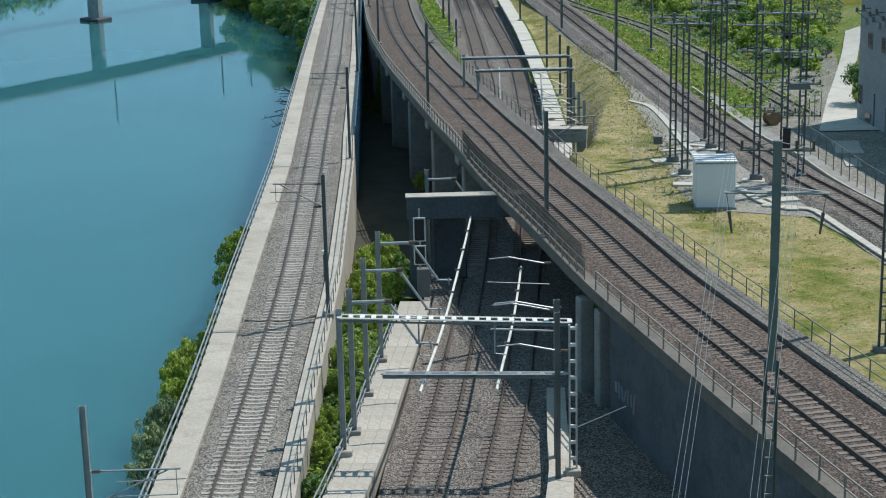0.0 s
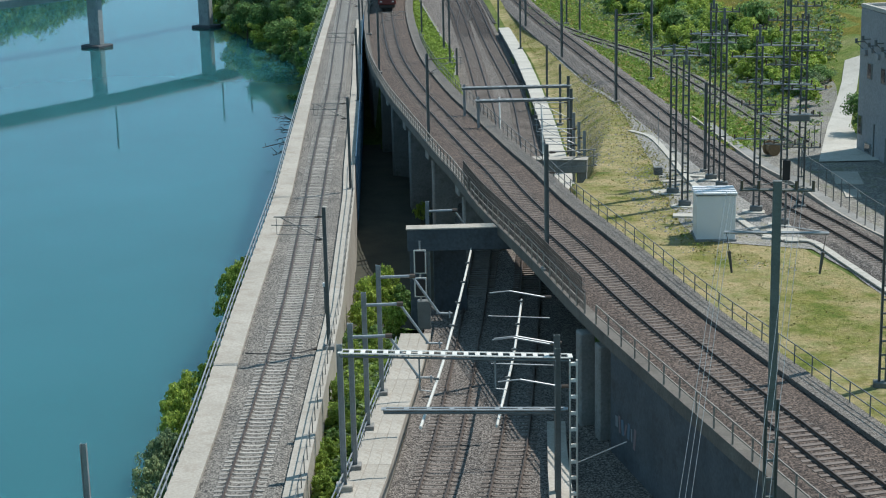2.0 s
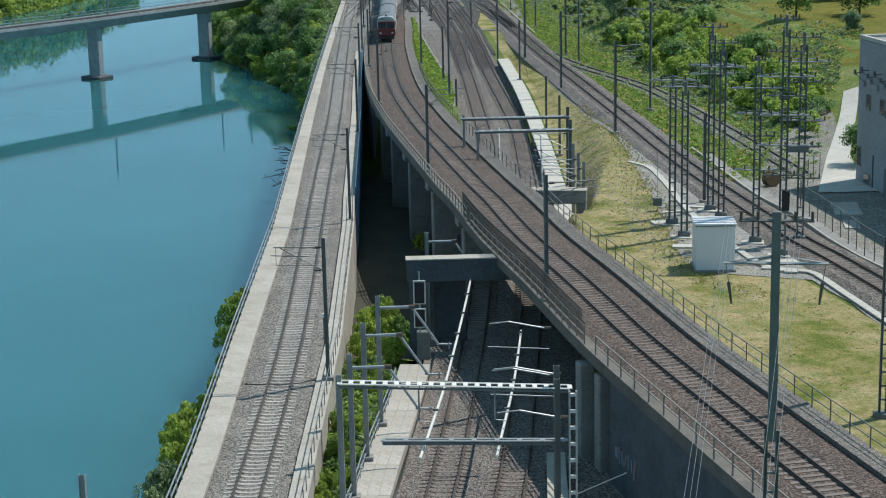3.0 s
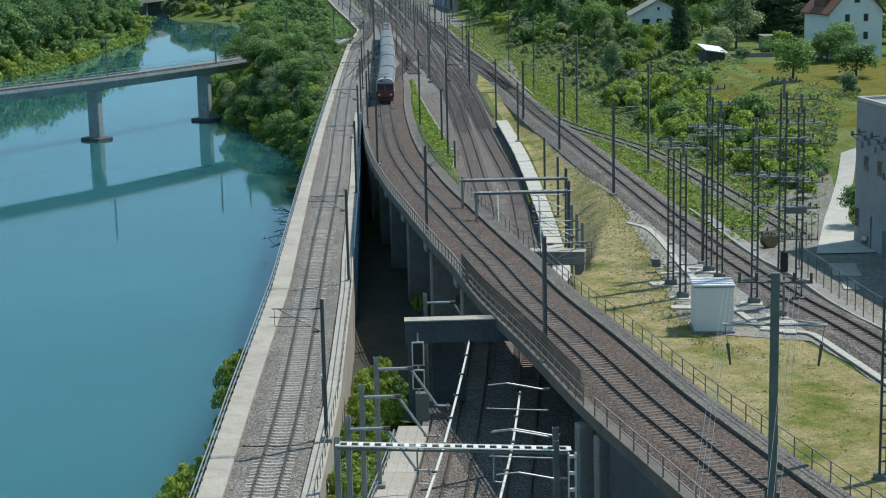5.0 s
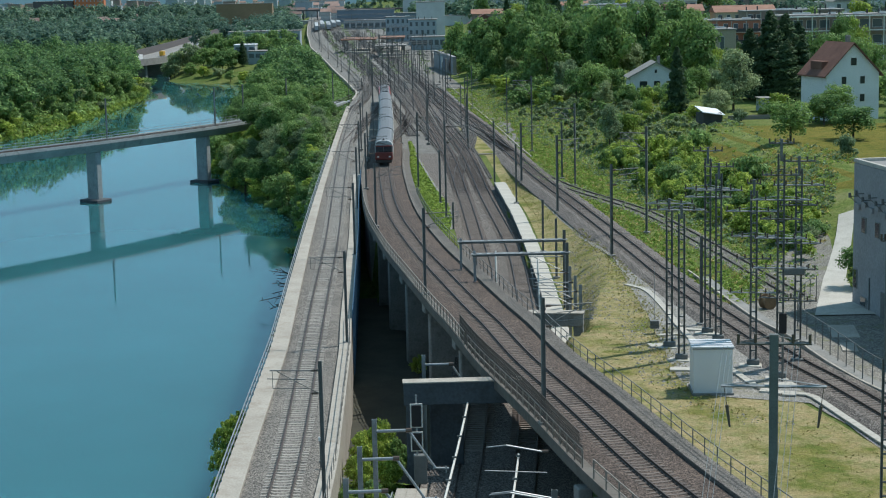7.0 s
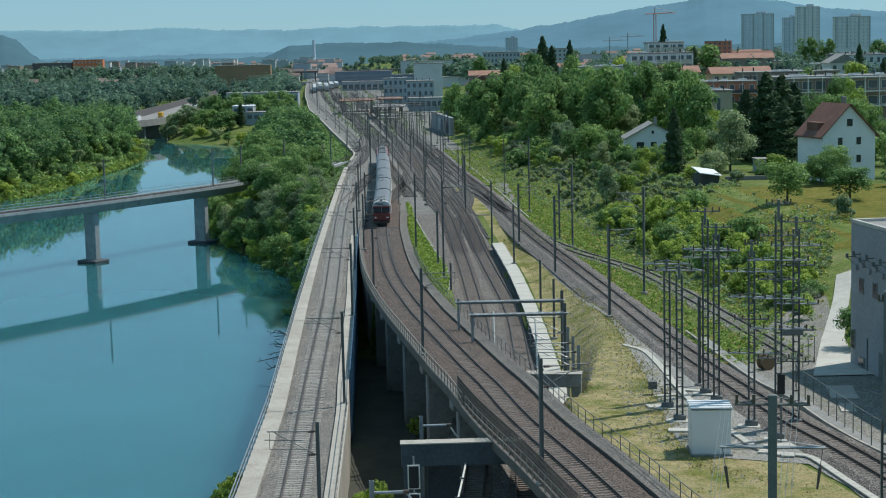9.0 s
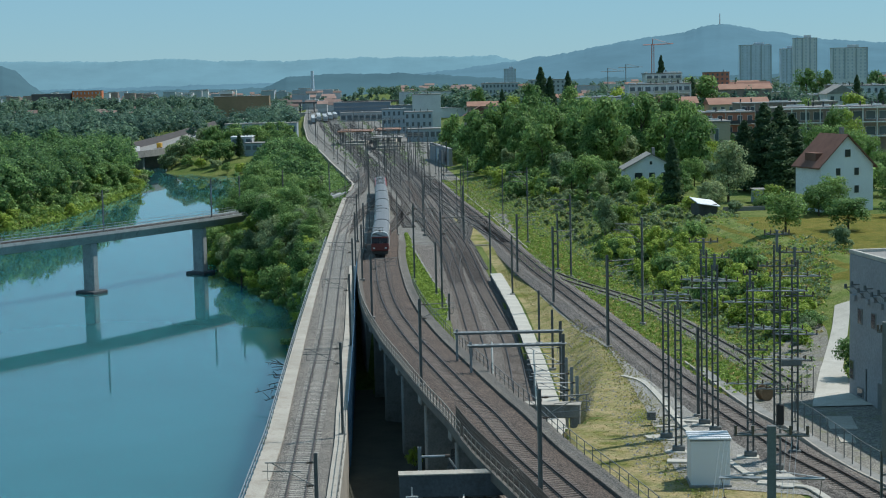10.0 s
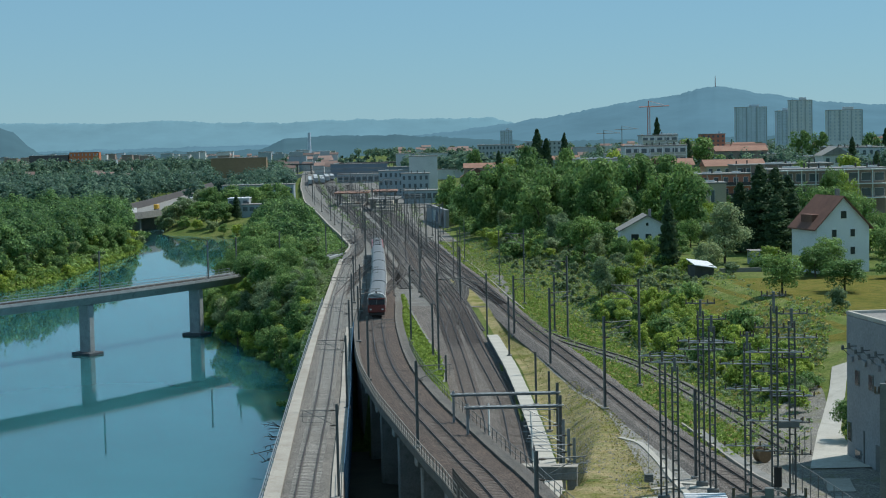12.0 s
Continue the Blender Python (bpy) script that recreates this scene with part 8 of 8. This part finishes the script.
ROOF_ARC = [(1.42 * math.cos(radians(a)) ** 0.75, 3.15 + 0.92 * math.sin(radians(a))) for a in (0, 15, 30, 45, 60, 75, 90)]
ROOF_ARC = ROOF_ARC + [(-x, z) for x, z in reversed(ROOF_ARC[:-1])]

def coach(label, cab=False):
    t = thing("passenger_coach", label, "railway coach", group="train")
    h = 12.2
    part("body", shell(bmesh.new(), [(-1.42, 1.0), (1.42, 1.0), (1.42, 3.15), (-1.42, 3.15)], -h, h), TR_SIDE, t)
    part("roof", shell(bmesh.new(), ROOF_ARC, -h, h), TR_ROOF, t)
    for k in range(-4, 5):
        x = k * 0.28
        z = 3.15 + 0.92 * math.sqrt(max(0.0, 1 - (abs(x) / 1.42) ** 2.4)) + 0.015
        part("roof_rib", box(bmesh.new(), x, 0, z, 0.05, 2 * h - 0.8, 0.05), TR_ROOF, t)
    for s in (-1, 1):
        part("window_band", box(bmesh.new(), s * 1.415, 0, 2.45, 0.04, 2 * h - 4.4, 0.95, 0.01), TR_DARK, t, "dark window band")
        part("cantrail", box(bmesh.new(), s * 1.40, 0, 3.2, 0.1, 2 * h - 0.1, 0.09), ALU, t, "bright metal edge strip")
        proto = None
        for k in range(10):
            y = -h + 3.2 + (2 * h - 6.4) * k / 9
            if proto is None:
                proto = part("window", box(bmesh.new(), 0, 0, 0, 0.04, 1.35, 0.72, 0.01), GLASS, t)
                proto.matrix_basis = pose(s * 1.425, y, 2.45)
            else:
                shared("window", proto, t, pose(s * 1.425, y, 2.45))
        for y in (-h + 1.3, h - 1.3):
            part("door", box(bmesh.new(), s * 1.42, y, 2.05, 0.05, 1.1, 2.0, 0.02), TR_RED, t, "red entrance door")
    part("underframe", box(bmesh.new(), 0, 0, 0.82, 2.3, 2 * h - 7.5, 0.42, 0.05), UNDER, t)
    bogie(t, -8.6), bogie(t, 8.6)
    if cab:
        part("cab_front", box(bmesh.new(), 0, -h - 0.16, 1.62, 2.84, 0.4, 1.25, 0.12), CAB_RED, t, "red cab front, its shade in the colour")
        part("cab_brow", box(bmesh.new(), 0, -h - 0.1, 3.2, 2.7, 0.3, 0.22, 0.06), CAB_RED, t, "red strip over the windscreen, darkened for shade")
        for x in (-0.68, 0.68):
            part("windscreen", box(bmesh.new(), x, -h - 0.1, 2.68, 1.25, 0.3, 0.8, 0.05), GLASS, t)
            part("headlight", box(bmesh.new(), x * 1.4, -h - 0.37, 1.5, 0.34, 0.08, 0.2, 0.03), FRAME_W, t)
        part("nose", box(bmesh.new(), 0, -h - 0.1, 0.75, 2.5, 0.3, 0.5, 0.06), UNDER, t)
        part("horn", box(bmesh.new(), 0, -h + 0.6, 4.2, 0.3, 0.3, 0.35, 0.05), UNDER, t)
        part("roof_cap", shell(bmesh.new(), [(x * 1.005, z + 0.02) for x, z in ROOF_ARC], -h, -h + 1.6), TR_SIDE, t, "pale roof end")
    return t

def loco(label):
    t = thing("locomotive", label, "locomotive", group="train")
    h = 7.3
    part("body", shell(bmesh.new(), [(-1.45, 1.0), (1.45, 1.0), (1.45, 3.3), (1.25, 3.65), (-1.25, 3.65), (-1.45, 3.3)], -h, h), TR_RED, t)
    part("roof", shell(bmesh.new(), [(-1.2, 3.6), (1.2, 3.6), (0.9, 3.85), (-0.9, 3.85)], -h + 0.5, h - 0.5), TR_ROOF, t)
    for y in (-5.2, -2.6, 0, 2.6, 5.2):
        part("roof_box", box(bmesh.new(), 0.1, y, 3.98, 1.4, 1.3, 0.3, 0.05), TR_ROOF, t)
    for s in (-1, 1):
        part("windscreen", box(bmesh.new(), 0, s * (h + 0.0), 2.85, 2.4, 0.1, 0.75, 0.04), GLASS, t)
        part("buffer_beam", box(bmesh.new(), 0, s * (h + 0.05), 0.95, 2.7, 0.3, 0.4, 0.05), UNDER, t)
        bm = bmesh.new()
        bar(bm, (-0.5, s * 4.2, 4.1), (-0.6, s * 5.4, 4.7), 0.04), bar(bm, (0.5, s * 4.2, 4.1), (0.6, s * 5.4, 4.7), 0.04)
        bar(bm, (-0.6, s * 5.4, 4.7), (-0.7, s * 4.4, 5.0), 0.04), bar(bm, (0.6, s * 5.4, 4.7), (0.7, s * 4.4, 5.0), 0.04)
        bar(bm, (-0.95, s * 4.4, 5.02), (0.95, s * 4.4, 5.02), 0.05)
        part("pantograph", bm, STEEL_DARK, t)
        for y in (-4.5, 0, 4.5):
            part("side_window", box(bmesh.new(), s * 1.45, y, 2.75, 0.06, 0.9, 0.6, 0.02), GLASS, t)
    part("underframe", box(bmesh.new(), 0, 0, 0.75, 2.4, 5.0, 0.55, 0.05), UNDER, t)
    bogie(t, -4.2), bogie(t, 4.2)
    return t

def on_track(t, s_mid, half):
    a, b = CL.point(s_mid - half * 0.7), CL.point(s_mid + half * 0.7)
    d = (b - a).normalized()
    m = ((b - a).to_track_quat("Y", "Z")).to_matrix().to_4x4()
    m.translation = (a + b) / 2
    t.matrix_basis = m
    return m
s = CL.s_at_y(272) + 12.6
c0 = coach("grey control coach with a red cab front", cab=True)
on_track(c0, s, 12.2)
c1 = coach("grey passenger coach with a ribbed roof and red doors")
s += 26.0
on_track(c1, s, 12.2)
for k in range(3):
    s += 26.0
    c = copy_thing(c1, Matrix())
    on_track(c, s, 12.2)
l0 = loco("red electric locomotive with raised roof gear")
s += 13 + 8.2
on_track(l0, s, 7.3)
s += 15.6
on_track(copy_thing(l0, Matrix()), s, 7.3)
